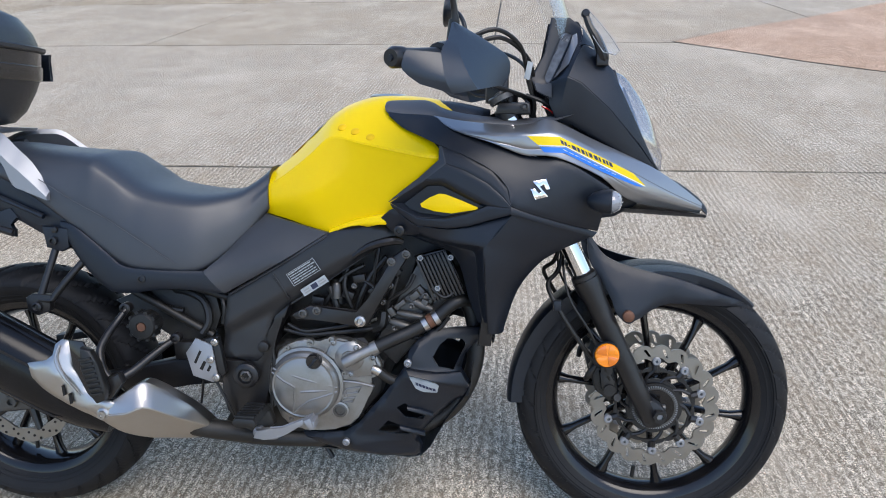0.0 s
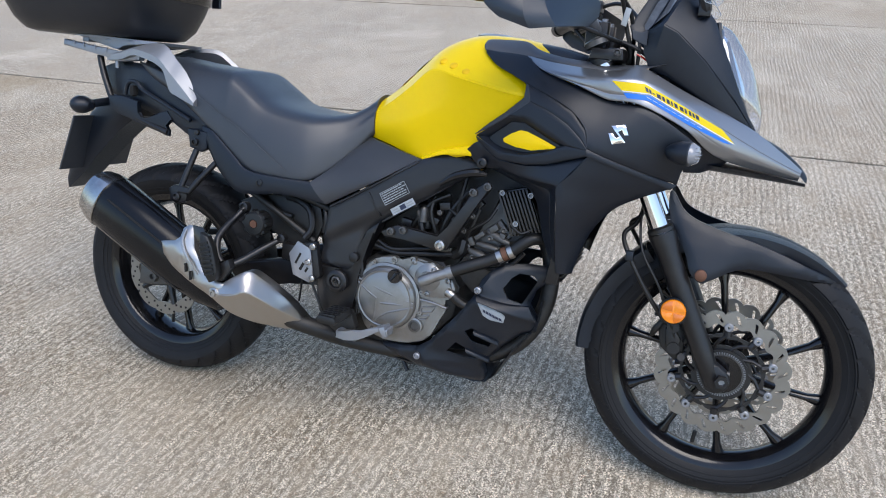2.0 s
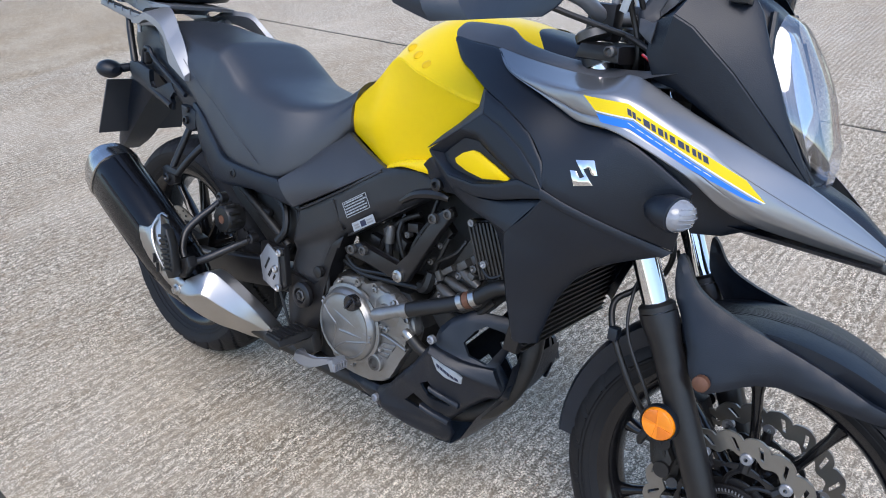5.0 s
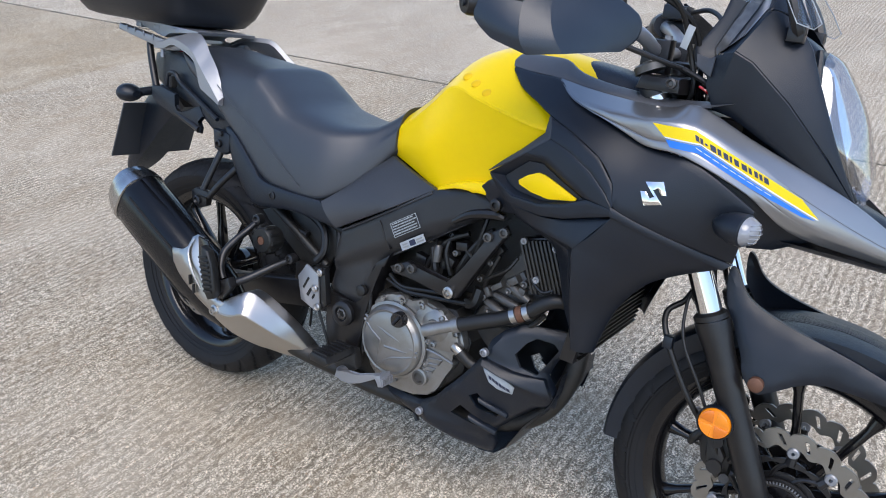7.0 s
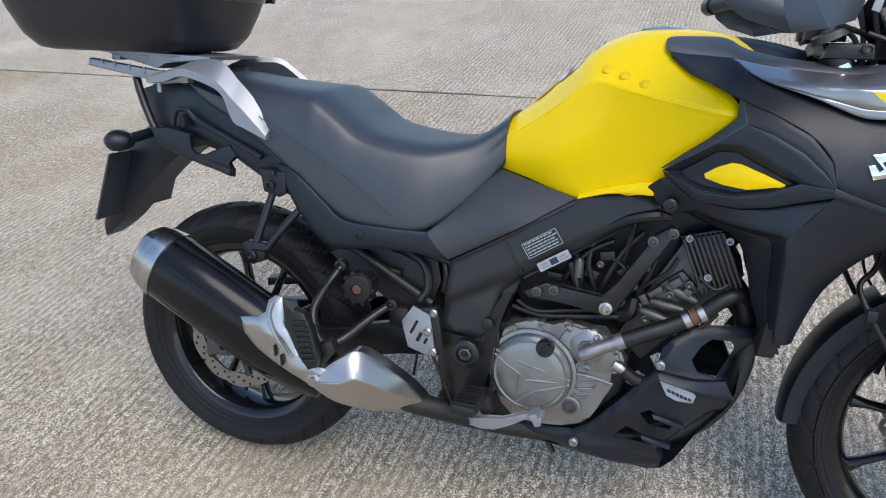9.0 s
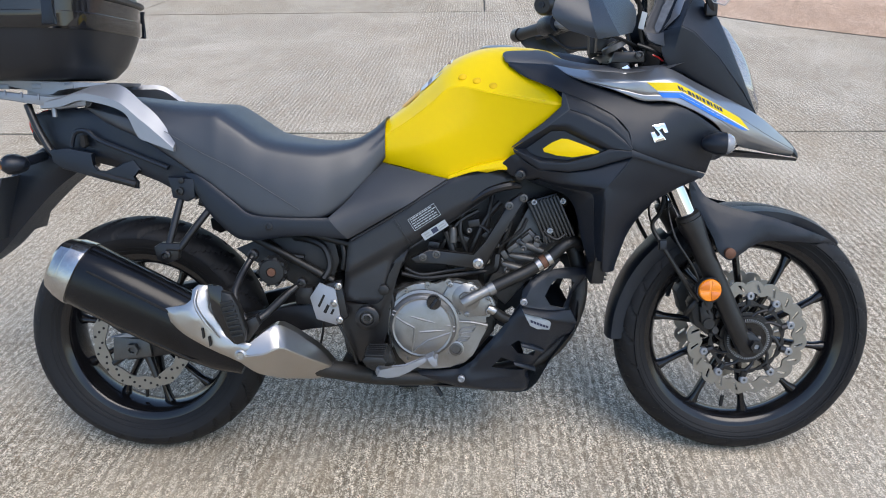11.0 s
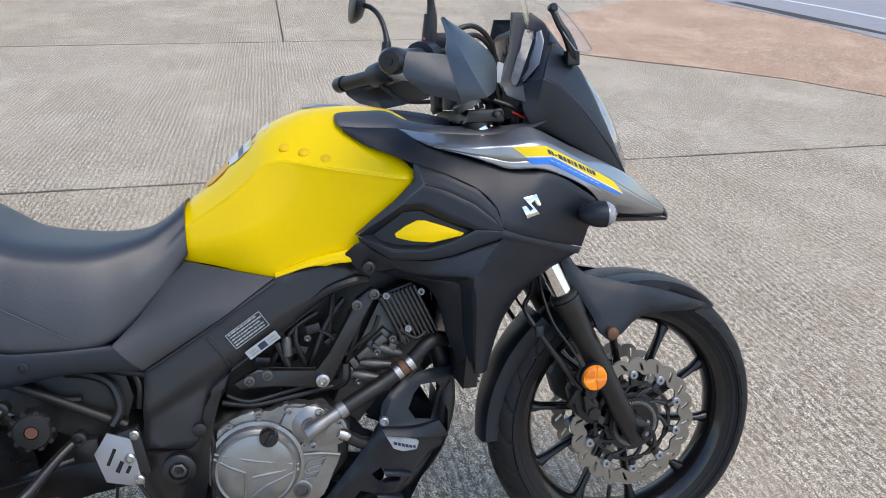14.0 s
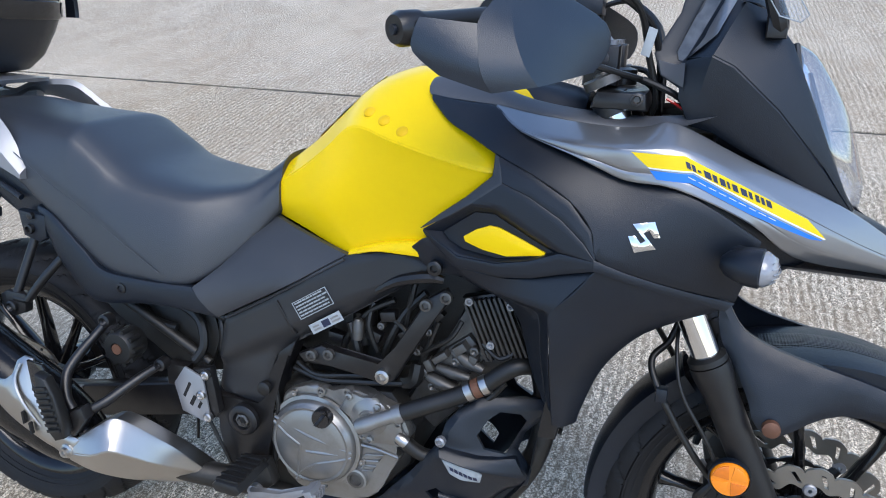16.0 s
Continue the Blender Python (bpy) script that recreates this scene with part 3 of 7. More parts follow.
def both(name, make, mat, parent, label=""):
    """The same part on the right and, mirrored, on the left."""
    return part(name, make(), mat, parent, label), part(name, mirror(make()), mat, parent, label)


TREADS = 26


def tyre(c, R, w, rim_r):
    """A tyre with a round crown and blocky shoulders."""
    h = w / 2
    half = [(rim_r - 0.006, 0.62), (rim_r + 0.010, 0.80), (rim_r + 0.034, 0.97), (R - 0.042, 1.0), (R - 0.026, 0.88), (R - 0.012, 0.64), (R - 0.003, 0.34)]
    prof = [(r, -h * k) for r, k in half] + [(R, 0)] + [(r, h * k) for r, k in half[::-1]]
    bm = lathe(list(curve_points(prof, 3)) + [(rim_r - 0.012, h * 0.3), (rim_r - 0.012, -h * 0.3)], c, segs=24 * TREADS, ring=True)
    # grooves cut into the tread, open at the shoulders
    for v in bm.verts:
        dx, dz = v.co.x - c[0], v.co.z - c[2]
        r, k = math.hypot(dx, dz), abs(v.co.y - c[1]) / h
        if r > R - 0.043 and 0.10 < k < 1.0:
            u = min(1.0, max(0.0, (k - 0.08) / 0.88))
            turns = (math.atan2(dz, dx) - 0.30 * u ** 1.4) * TREADS / (2 * math.pi) - (0.5 if v.co.y > c[1] else 0.0)
            off = abs(turns - round(turns)) * 2 * math.pi / TREADS * R
            dip = 0.0080 * max(0.0, 1 - (off / 0.0072) ** 4) * min(1.0, (k - 0.10) / 0.15)
            v.co.x -= dx / r * dip
            v.co.z -= dz / r * dip
    return bm


def recess_shade(c, R, w, a0, side, span=0.30):
    """A curved dark strip sunk in a tread cut, its shade put in as colour."""
    h = w / 2
    secs = []
    for i in range(9):
        u = i / 8
        k = 0.08 + 0.88 * u
        y = side * h * k
        r = R - float(np.interp(k, (0, .2, .34, .5, .64, .77, .88, .95, 1.0), (0, .0008, .003, .0068, .012, .0183, .026, .033, .042))) - 0.0012
        a = a0 + span * u ** 1.4
        wd = 0.0085 * math.sin(math.pi * (0.12 + 0.8 * u)) / R
        secs.append([(c[0] + (r - 0.0055) * math.cos(a + s * wd), y, c[2] + (r - 0.0055) * math.sin(a + s * wd)) for s in (-1, 1)])
    return rings(secs, closed=False)


# near-black that paints the shade inside tread cuts, slots, holes and the tail pipe
RECESS_SHADE = material("recess_shade", (0.006, 0.006, 0.006), 0.95, vary=0.2)


def wheel(name, c, R, w, rim_r, rim_w, spoke_y, spokes, label):
    hub = part(name, lathe([(0.020, -0.075), (0.045, -0.075), (0.050, -0.05), (0.038, -0.03), (0.038, 0.03), (0.050, 0.05), (0.045, 0.075), (0.020, 0.075)], c, segs=40), RIM, bike, label)
    part("tyre", tyre(c, R, w, rim_r), RUBBER, hub, "black road tyre with dusty grooved tread")
    groove_shade = []
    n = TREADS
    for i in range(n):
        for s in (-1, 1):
            groove_shade.append(recess_shade(c, R, w, 2 * math.pi * (i + (0.5 if s > 0 else 0)) / n, s))
    part("tread_shade", join(*groove_shade), RECESS_SHADE, hub)
    for s in (-1, 1):
        for dr, k in ((0.014, 0.845), (0.024, 0.925), (R - rim_r - 0.046, 1.005)):
            part("sidewall_line", lathe([(rim_r + dr - 0.0016, s * w / 2 * k), (rim_r + dr, s * (w / 2 * k + 0.0009)), (rim_r + dr + 0.0016, s * w / 2 * (k + 0.012)), (rim_r + dr, s * (w / 2 * k - 0.004))], c, segs=96, ring=True), RUBBER, hub)
    h = rim_w / 2
    part("rim", lathe([(rim_r + 0.004, -h), (rim_r + 0.006, -h + 0.006), (rim_r - 0.014, -h + 0.012), (rim_r - 0.018, -h * 0.45), (rim_r - 0.018, h * 0.45), (rim_r - 0.014, h - 0.012), (rim_r + 0.006, h - 0.006), (rim_r + 0.004, h), (rim_r - 0.010, h - 0.002),
        (rim_r - 0.018, h - 0.010), (rim_r - 0.027, h * 0.42), (rim_r - 0.030, 0), (rim_r - 0.027, -h * 0.42), (rim_r - 0.018, -h + 0.010), (rim_r - 0.010, -h + 0.002)], c, segs=96, ring=True), RIM, hub)
    for i in range(spokes):
        a = 2 * math.pi * i / spokes + 0.44
        a2 = a - 0.10
        p, q = [], []
        secs = []
        for u in (0, 0.15, 0.5, 0.85, 1.0):
            r = 0.040 + (rim_r - 0.025 - 0.040) * u
            aa = a2 + (a - a2) * u
            wd = 0.0062 + 0.007 * (1 - u) ** 2 + 0.010 * u ** 8
            th = 0.020 - 0.008 * u
            d, t = Vector((math.cos(aa), 0, math.sin(aa))), Vector((-math.sin(aa), 0, math.cos(aa)))
            yc = spoke_y * (1 - u)
            ctr = Vector(c) + d * r + Vector((0, yc, 0))
            secs.append([ctr + t * (wd * math.cos(k)) + Vector((0, th * math.sin(k), 0)) for k in np.linspace(0, 2 * math.pi, 10, endpoint=False)])
        part("spoke", rings(secs), RIM, hub)
    part("valve_stem", rod(Vector(c) + Vector((-0.035, -0.01, -rim_r + 0.045)), Vector(c) + Vector((-0.032, -0.012, -rim_r + 0.075)), 0.005), HOSE, hub)
    return hub


front_wheel = wheel("front_wheel", FRONT, 0.329, 0.112, 0.255, 0.080, 0.0, 10, "black cast front wheel with ten spokes")
rear_wheel = wheel("rear_wheel", REAR, 0.321, 0.152, 0.228, 0.112, 0.0, 10, "black cast rear wheel with ten spokes")


def disc(c, y, r_out, r_in, lobes, wave, slots, wide=0.09, slant=0.0):
    """A brake disc with a wavy rim and through slots."""
    bm = bmesh.new()
    n, k, th = 360, 8, 0.0025
    grid = {}
    for i in range(n):
        a = 2 * math.pi * i / n
        ph = (a * lobes / (2 * math.pi)) % 1
        w = wave * (1 - abs(2 * ph - 1) ** 1.5) - wave * 0.5 * math.exp(-((ph - 0.02) / 0.05) ** 2)
        for j in range(k + 1):
            r = r_in + wave * 0.5 * math.cos(a * lobes) + (r_out - wave + w - r_in - wave * 0.5 * math.cos(a * lobes)) * j / k
            for s in (0, 1):
                aa = a + slant * (j / k - 0.5)
                grid[i, j, s] = bm.verts.new((c[0] + r * math.cos(aa), y + (th if s else -th), c[2] + r * math.sin(aa)))
    def cut(i, j):
        if not slots:
            return i % 12 in (4, 5) and j in (1 + 2 * ((i // 12) % 3), 6 - 2 * ((i // 12 + 1) % 3))
        ph = (i * slots / n) % 1
        return 2 <= j <= 5 and abs(ph - 0.5) < wide
    for i in range(n):
        i2 = (i + 1) % n
        for j in range(k):
            if cut(i, j):
                continue
            bm.faces.new((grid[i, j, 0], grid[i2, j, 0], grid[i2, j + 1, 0], grid[i, j + 1, 0]))
            bm.faces.new((grid[i, j + 1, 1], grid[i2, j + 1, 1], grid[i2, j, 1], grid[i, j, 1]))
    inv = {v: q for q, v in grid.items()}
    for e in [e for e in bm.edges if len(e.link_faces) == 1]:
        a, b = e.verts
        qa, qb = inv[a], inv[b]
        if qa[2] == 0:
            bm.faces.new((grid[qa[0], qa[1], 0], grid[qb[0], qb[1], 0], grid[qb[0], qb[1], 1], grid[qa[0], qa[1], 1]))
    return bm


for s in (-1, 1):
    y = s * 0.062
    dd = part("brake_disc", disc(FRONT, y, 0.153, 0.117, 20, 0.008, 20, 0.06, 0.16), DISC, front_wheel, "steel wave brake disc with slots")
    for i in range(10):
        a = 2 * math.pi * (i + 0.5) / 10
        p = FRONT + Vector((0.113 * math.cos(a), y, 0.113 * math.sin(a)))
        part("bobbin", lathe([(0.0035, 0.001 * s), (0.0035, 0.007 * s), (0.0085, 0.007 * s), (0.0105, 0.005 * s), (0.0105, -0.005 * s), (0.0035, -0.005 * s)], p, segs=14, ring=True), SILVER, dd)
        at = lambda r, turn, yy: FRONT + Vector((r * math.cos(a + turn), yy, r * math.sin(a + turn)))
        part("carrier_lug", tube([at(0.090, 0.0, y * 0.97), at(0.110, 0.0, y * 0.97)], [0.010, 0.0085], 8, smooth=False), BLACKMETAL, dd)
        part("carrier_arm", tube([at(0.058, 0.42, y * 0.94), at(0.074, 0.26, y * 0.96), at(0.090, 0.04, y * 0.97)], [0.0055, 0.0045, 0.0055], 8), BLACKMETAL, dd)
    part("disc_carrier", join(disc(FRONT, y * 0.97, 0.098, 0.086, 10, 0.004, 1, 0.0), disc(FRONT, y * 0.94, 0.068, 0.048, 10, 0.001, 1, 0.0)), BLACKMETAL, dd)
# toothed sensor ring
bm = lathe([(0.0455, -0.0745), (0.049, -0.075), (0.049, -0.072), (0.0455, -0.072)], FRONT, segs=40, ring=True)
part("sensor_ring", bm, DULLALU, front_wheel)
bm = bmesh.new()
for i in range(60):
    a = 2 * math.pi * i / 60
    bm = join(bm, moved(block(0.049, 0.0540, -0.074, -0.072, -0.0011, 0.0011, 0), Matrix.Translation(FRONT) @ Matrix.Rotation(-a, 4, "Y")))
part("sensor_teeth", bm, SILVER, front_wheel)
part("sensor_backing", lathe([(0.046, -0.069), (0.059, -0.069), (0.059, -0.066), (0.046, -0.066)], FRONT, segs=40, ring=True), BLACKMETAL, front_wheel)
rd = part("brake_disc", disc(REAR, -0.085, 0.130, 0.095, 10, 0.004, 1, 0.0), DISC, rear_wheel, "steel rear brake disc with drilled holes")
# the disc is uncut: flat dark dots paint the shade of its drilled holes
holes = []
for i in range(48):
    a = 2 * math.pi * i / 48
    r = (0.104, 0.113, 0.122)[i % 3]
    holes.append(lathe([(0.0034, -0.0004), (0.0034, 0.004), (0.0001, 0.004), (0.0001, -0.0004)], (REAR.x + r * math.cos(a), -0.088, REAR.z + r * math.sin(a)), segs=10))
part("hole_shade", join(*holes), RECESS_SHADE, rd)
for i in range(5):
    a = 2 * math.pi * i / 5
    part("disc_arm", rod(REAR + Vector((0.04 * math.cos(a), -0.08, 0.04 * math.sin(a))), REAR + Vector((0.1 * math.cos(a), -0.085, 0.1 * math.sin(a))), 0.012, 0.008, 8), BLACKMETAL, rd)

# fork
def on_fork(y, z, off=0.0):
    """A point of the fork leg's axis, raked 26 degrees."""
    return Vector((1.548 - (z - 0.33) * math.tan(radians(26.0)) + off, y, z))


for y in (-0.103, 0.103):
    leg = part("fork_leg", tube([on_fork(y, 0.300), on_fork(y, 0.318), on_fork(y, 0.40), on_fork(y, 0.60), on_fork(y, 0.635), on_fork(y, 0.648)], [0.014, 0.022, 0.0245, 0.026, 0.031, 0.031], 20, smooth=False), BLACKMETAL, bike, "black fork leg with a chromed stanchion")
    part("stanchion", rod(on_fork(y, 0.63), on_fork(y, 1.025), 0.0215, segs=24), CHROME, leg)
    part("dust_seal", lathe([(0.02, -0.006), (0.030, -0.006), (0.030, 0.003), (0.024, 0.008), (0.02, 0.008)], (0, 0, 0), "z", 20), HOSE, leg).matrix_local = Matrix.Translation(on_fork(y, 0.655)) @ Matrix.Rotation(radians(-26), 4, "Y")
    part("axle_clamp", plate([(1.538, 0.302), (1.572, 0.298), (1.590, 0.318), (1.586, 0.342), (1.560, 0.362), (1.530, 0.362)], y - 0.017, y + 0.017, 0.006, 3), BLACKMETAL, leg)
    part("pinch_bolt", lathe([(0.007, -0.003), (0.007, 0.004), (0.003, 0.004), (0.001, 0.001)], (1.584, y - 0.004, 0.344), "x", 12), DULLALU, leg)
part("front_axle", rod(FRONT + Vector((0, -0.128, 0)), FRONT + Vector((0, 0.128, 0)), 0.012), SILVER, bike)
part("axle_nut", lathe([(0.016, -0.123), (0.016, -0.134), (0.008, -0.134), (0.007, -0.126), (0.001, -0.126)], FRONT, segs=6), BLACKMETAL, bike)
refl = part("reflector", lathe([(0.0285, 0.008), (0.0285, -0.002), (0.0265, -0.006), (0.001, -0.007)], (1.445, -0.135, 0.477), segs=32), ORANGE, bike, "round orange side reflector")
for q in range(4):
    a0 = math.pi / 2 * q + math.pi / 4
    wedge = [(0.002 * math.cos(a0), 0.002 * math.sin(a0))] + [(0.0258 * math.cos(a0 - 0.62 + 0.31 * k), 0.0258 * math.sin(a0 - 0.62 + 0.31 * k)) for k in range(5)]
    part("reflector_facet", plate([(1.445 + a, 0.477 + b) for a, b in wedge], -0.1432, -0.140, 0.0008), ORANGE_DARK if q % 2 else ORANGE, refl)
part("reflector_rim", lathe([(0.0294, 0.009), (0.0312, 0.009), (0.0312, -0.003), (0.0294, -0.003)], (1.445, -0.135, 0.477), segs=32, ring=True), BLACK, refl)
part("reflector_bracket", block(1.43, 1.47, -0.128, -0.104, 0.462, 0.492), BLACK, refl)

# brake calipers and hoses
for s in (-1, 1):
    cal = part("brake_caliper", join(plate([(1.428, .372), (1.462, .345), (1.482, .362), (1.480, .410), (1.458, .450), (1.430, .455), (1.414, .425)], s * 0.040, s * 0.086, 0.008), plate([(1.440, .382), (1.466, .372), (1.472, .402), (1.452, .432), (1.434, .424)], s * 0.084, s * 0.104, 0.006), rod((1.418, s * 0.060, .455), (1.436, s * 0.098, .440), 0.009), rod((1.470, s * 0.062, .352), (1.478, s * 0.100, .362), 0.009)), GRIME, bike, "grimy black brake caliper on the fork leg")
    for pts in ([(1.430, s * .096, .452), (1.420, s * .104, .470), (1.428, s * .108, .490)], [(1.405, s * .085, .400), (1.412, s * .098, .420), (1.424, s * .100, .440)], [(1.480, s * .092, .395), (1.492, s * .098, .425), (1.486, s * .104, .455)]):
        part("caliper_lug", tube(pts, [0.006, 0.008, 0.005], 8), GRIME, cal)
    for zz in (0.37, 0.42):
        part("piston_cap", lathe([(0.014, -0.004), (0.014, 0.004), (0.010, 0.006), (0.001, 0.006)], (1.458 - (zz - 0.37) * 0.16, s * 0.106, zz + 0.012), segs=14), BLACKMETAL, cal)
    part("bleed_nipple", rod((1.42, s * 0.09, 0.45), (1.405, s * 0.095, 0.475), 0.005), SILVER, cal)
    part("brake_hose", tube([(1.43, s * 0.10, 0.44), (1.385, s * 0.115, 0.50), (1.33, s * 0.11, 0.585), (1.31, s * 0.085, 0.63), (1.335, s * 0.06, 0.66), (1.34, s * 0.05, 0.72), (1.28, s * 0.05, 0.85)], 0.0055), HOSE, cal)
    part("sensor_cable", tube([(1.46, s * 0.10, 0.40), (1.41, s * 0.13, 0.52), (1.36, s * 0.125, 0.60), (1.345, s * 0.10, 0.66), (1.345, s * 0.07, 0.70)], 0.003), HOSE, cal)
part("hose_clip", block(1.322, 1.340, -0.120, -0.101, 0.574, 0.598), BLACK, bike)

# front mudguard
def arch(a0, a1, r_in, half, thick, n=26, lip=0.02, c=FRONT, crown=0.010):
    secs = []
    for i in range(n + 1):
        u = i / n
        a = radians(a0 + (a1 - a0) * u)
        w = half(u)
        rr = r_in(u)
        sec = []
        prof = [(-w, -lip), (-w, 0.0), (-w * 0.75, crown * 0.7), (-w * 0.3, crown), (w * 0.3, crown), (w * 0.75, crown * 0.7), (w, 0.0), (w, -lip)]
        for y, k in prof + [(y * 0.95, k - thick) for y, k in prof[::-1]]:
            sec.append((c[0] + (rr + k) * math.cos(a), y, c[2] + (rr + k) * math.sin(a)))
        secs.append(sec)
    return rings(secs)


fender = part("front_mudguard", arch(118, 46, lambda u: 0.335 - 0.004 * u, lambda u: 0.080 - 0.064 * u ** 3.0, 0.004, lip=0.03, crown=0.006), BLACK, bike, "black plastic front mudguard with side arms")
FEND = [(1.398, 0.738, -0.084), (1.410, 0.738, -0.082), (1.438, 0.700, -0.086), (1.49, 0.676, -0.090), (1.60, 0.648, -0.088), (1.71, 0.608, -0.074), (1.770, 0.576, -0.045), (1.59, 0.590, -0.094), (1.518, 0.559, -0.118), (1.493, 0.547, -0.122), (1.467, 0.568, -0.120), (1.454, 0.601, -0.112), (1.43, 0.645, -0.10), (1.405, 0.685, -0.088)]
both("mudguard_side", lambda: panel(FEND, [(1.47, 0.625, -0.108), (1.55, 0.62, -0.104)], smooth=4, roll=0.005, thick=0.010), BLACK, fender)
part("fender_bolt", lathe([(0.013, 0.006), (0.013, -0.004), (0.008, -0.007), (0.001, -0.007)], (1.491, -0.126, 0.567), segs=16), RUST, fender, "rusty mudguard bolt")
part("rear_extension", arch(128, 182, lambda u: 0.338 + 0.004 * u, lambda u: 0.050 - 0.012 * u, 0.004, lip=0.03), BLACK, fender)
part("textured_strip", arch(112, 58, lambda u: 0.3405 - 0.004 * u, lambda u: 0.034 - 0.016 * u, 0.003, lip=0.002, crown=0.003), MESH_RUBBER, fender, "dimpled rubber strip along the mudguard")

# ---- bodywork ----
TANK_REAR = [
    (0.630, [(0, .872), (.040, .866), (.062, .850), (.068, .840), (.071, .828), (.068, .808), (.060, .790)]),
    (0.700, [(0, .926), (.050, .915), (.085, .895), (.097, .880), (.104, .860), (.105, .820), (.088, .776)]),
    (0.760, [(0, .982), (.060, .969), (.105, .940), (.122, .922), (.130, .895), (.132, .830), (.108, .760)]),
    (0.820, [(0, 1.033), (.070, 1.019), (.120, .988), (.142, .966), (.147, .935), (.146, .860), (.125, .748)]),
]
TANK = TANK_REAR + [
    (0.900, [(0, 1.061), (.085, 1.043), (.152, .985), (.178, .955), (.175, .925), (.165, .860), (.145, .768)]),
    (0.980, [(0, 1.062), (.088, 1.043), (.164, .981), (.195, .940), (.191, .910), (.180, .860), (.160, .790)]),
    (1.060, [(0, 1.050), (.085, 1.030), (.162, .970), (.196, .927), (.190, .905), (.180, .875), (.160, .820)]),
    (1.120, [(0, 1.020), (.070, 1.008), (.120, .968), (.145, .938), (.158, .910), (.155, .880), (.140, .840)]),
]
for _, sec in TANK:
    # tighten the shoulder crease
    up, mid, low = sec[2], sec[3], sec[4]
    sec[2] = (mid[0] + (up[0] - mid[0]) * 0.42, mid[1] + (up[1] - mid[1]) * 0.42)
    sec[4] = (mid[0] + (low[0] - mid[0]) * 0.38, mid[1] + (low[1] - mid[1]) * 0.38)
tank = part("fuel_tank", half_loft(TANK), YELLOW, bike, "glossy yellow fuel tank", sharp=60)
both("tank_flange", lambda: skin([(.807, .760, -.128), (.866, .784, -.152), (.924, .798, -.168), (.954, .801, -.172)], [(.808, .750, -.134), (.865, .771, -.158), (.923, .777, -.172), (.950, .777, -.173)], 3, 6, 0.002, thick=0.02), YELLOW, tank)
for x, y, z in ((0.843, 0.129, 0.990), (0.876, 0.149, 0.981), (0.913, 0.167, 0.969)):
    for s in (-1, 1):
        part("tank_knob", lathe([(0.0105, -0.004), (0.0098, 0.001), (0.007, 0.0032), (0.001, 0.0038)], (0, 0, 0), "z", 18), KNOB_YELLOW, tank).matrix_local = Matrix.Translation((x, s * y, z)) @ Matrix.Rotation(radians(-s * 42), 4, "X")
def tank_top(x, y):
    """Height of the tank's top at (x, y)."""
    xs = [t[0] for t in TANK]
    pts = [[float(np.interp(x, xs, [t[1][k][c] for t in TANK])) for c in (0, 1)] for k in range(3)]
    return float(np.interp(abs(y), [p[0] for p in pts], [p[1] for p in pts]))
def tank_decal(name, spans, mat, lift, label=""):
    sheet_ = rings([[(x, y, tank_top(x, y) + lift + 0.002 * (1 - abs(y) / 0.08)) for y in np.linspace(a, b, 11)] for x, a, b in spans], closed=False)
    return part(name, sheet_, mat, tank, label)
tank_decal("tank_pad", [(.738, -.040, .040), (.752, -.058, .058), (.775, -.062, .062), (.800, -.060, .060), (.818, -.045, .045)], WHITE, 0.0035, "pale decal pad on the tank")
tank_decal("pad_lower", [(.690, -.020, .020), (.705, -.040, .040), (.728, -.046, .046), (.736, -.038, .038)], ORANGE_DECAL, 0.0035, "orange lower end of the tank pad")
for x in (.757, .783):
    tank_decal("pad_stripe", [(x, -.056, .056), (x + 0.006, -.057, .057), (x + 0.010, -.056, .056)], STICKER_DARK, 0.0043)
tank_decal("pad_stripe", [(.803, -.055, -.005), (.808, -.053, -.005), (.813, -.048, -.005)], RED, 0.0043)
part("tank_top_cover", half_loft([(1.02, [(0, 1.050), (0.03, 1.048), (0.045, 1.036)]), (1.05, [(0, 1.052), (0.045, 1.046), (0.068, 1.022)]), (1.11, [(0, 1.044), (0.055, 1.038), (0.085, 1.010)]), (1.17, [(0, 1.030), (0.05, 1.025), (0.08, 1.000)])]), BLACK, tank, "black tank top cover")
part("filler_cap", lathe([(0.045, 0.0), (0.045, 0.008), (0.036, 0.012), (0.001, 0.012)], (0.93, 0, 1.054), "z", 32), SHINY, tank)

C_TOP = [(.947, 1.024, -.131), (.997, 1.018, -.143), (1.051, 1.014, -.150), (1.081, .993, -.168), (1.137, .969, -.180), (1.195, .950, -.187), (1.250, .932, -.194), (1.293, .928, -.199), (1.323, .923, -.202), (1.371, .900, -.196), (1.429, .863, -.178)]
C_SEAM = [(.951, 1.013, -.137), (.984, .989, -.163), (1.026, .971, -.182), (1.066, .953, -.199), (1.121, .931, -.212), (1.178, .901, -.223), (1.211, .865, -.230), (1.221, .829, -.235), (1.261, .812, -.226), (1.330, .789, -.196), (1.411, .765, -.150)]
C_STRIP_OUT = [(1.066, .953, -.201), (1.065, .923, -.207), (1.025, .887, -.205), (.988, .859, -.200), (.954, .831, -.193)]
C_STRIP_IN = [(1.073, .950, -.204), (1.082, .915, -.218), (1.037, .881, -.217), (1.004, .858, -.209), (.957, .831, -.195)]
C_BLADE_A = [(1.070, .951, -.203), (1.121, .931, -.212), (1.178, .901, -.223), (1.211, .865, -.230), (1.221, .829, -.235)]
C_BLADE_B = [(1.082, .915, -.216), (1.122, .901, -.221), (1.170, .875, -.228), (1.202, .848, -.233), (1.220, .827, -.236)]
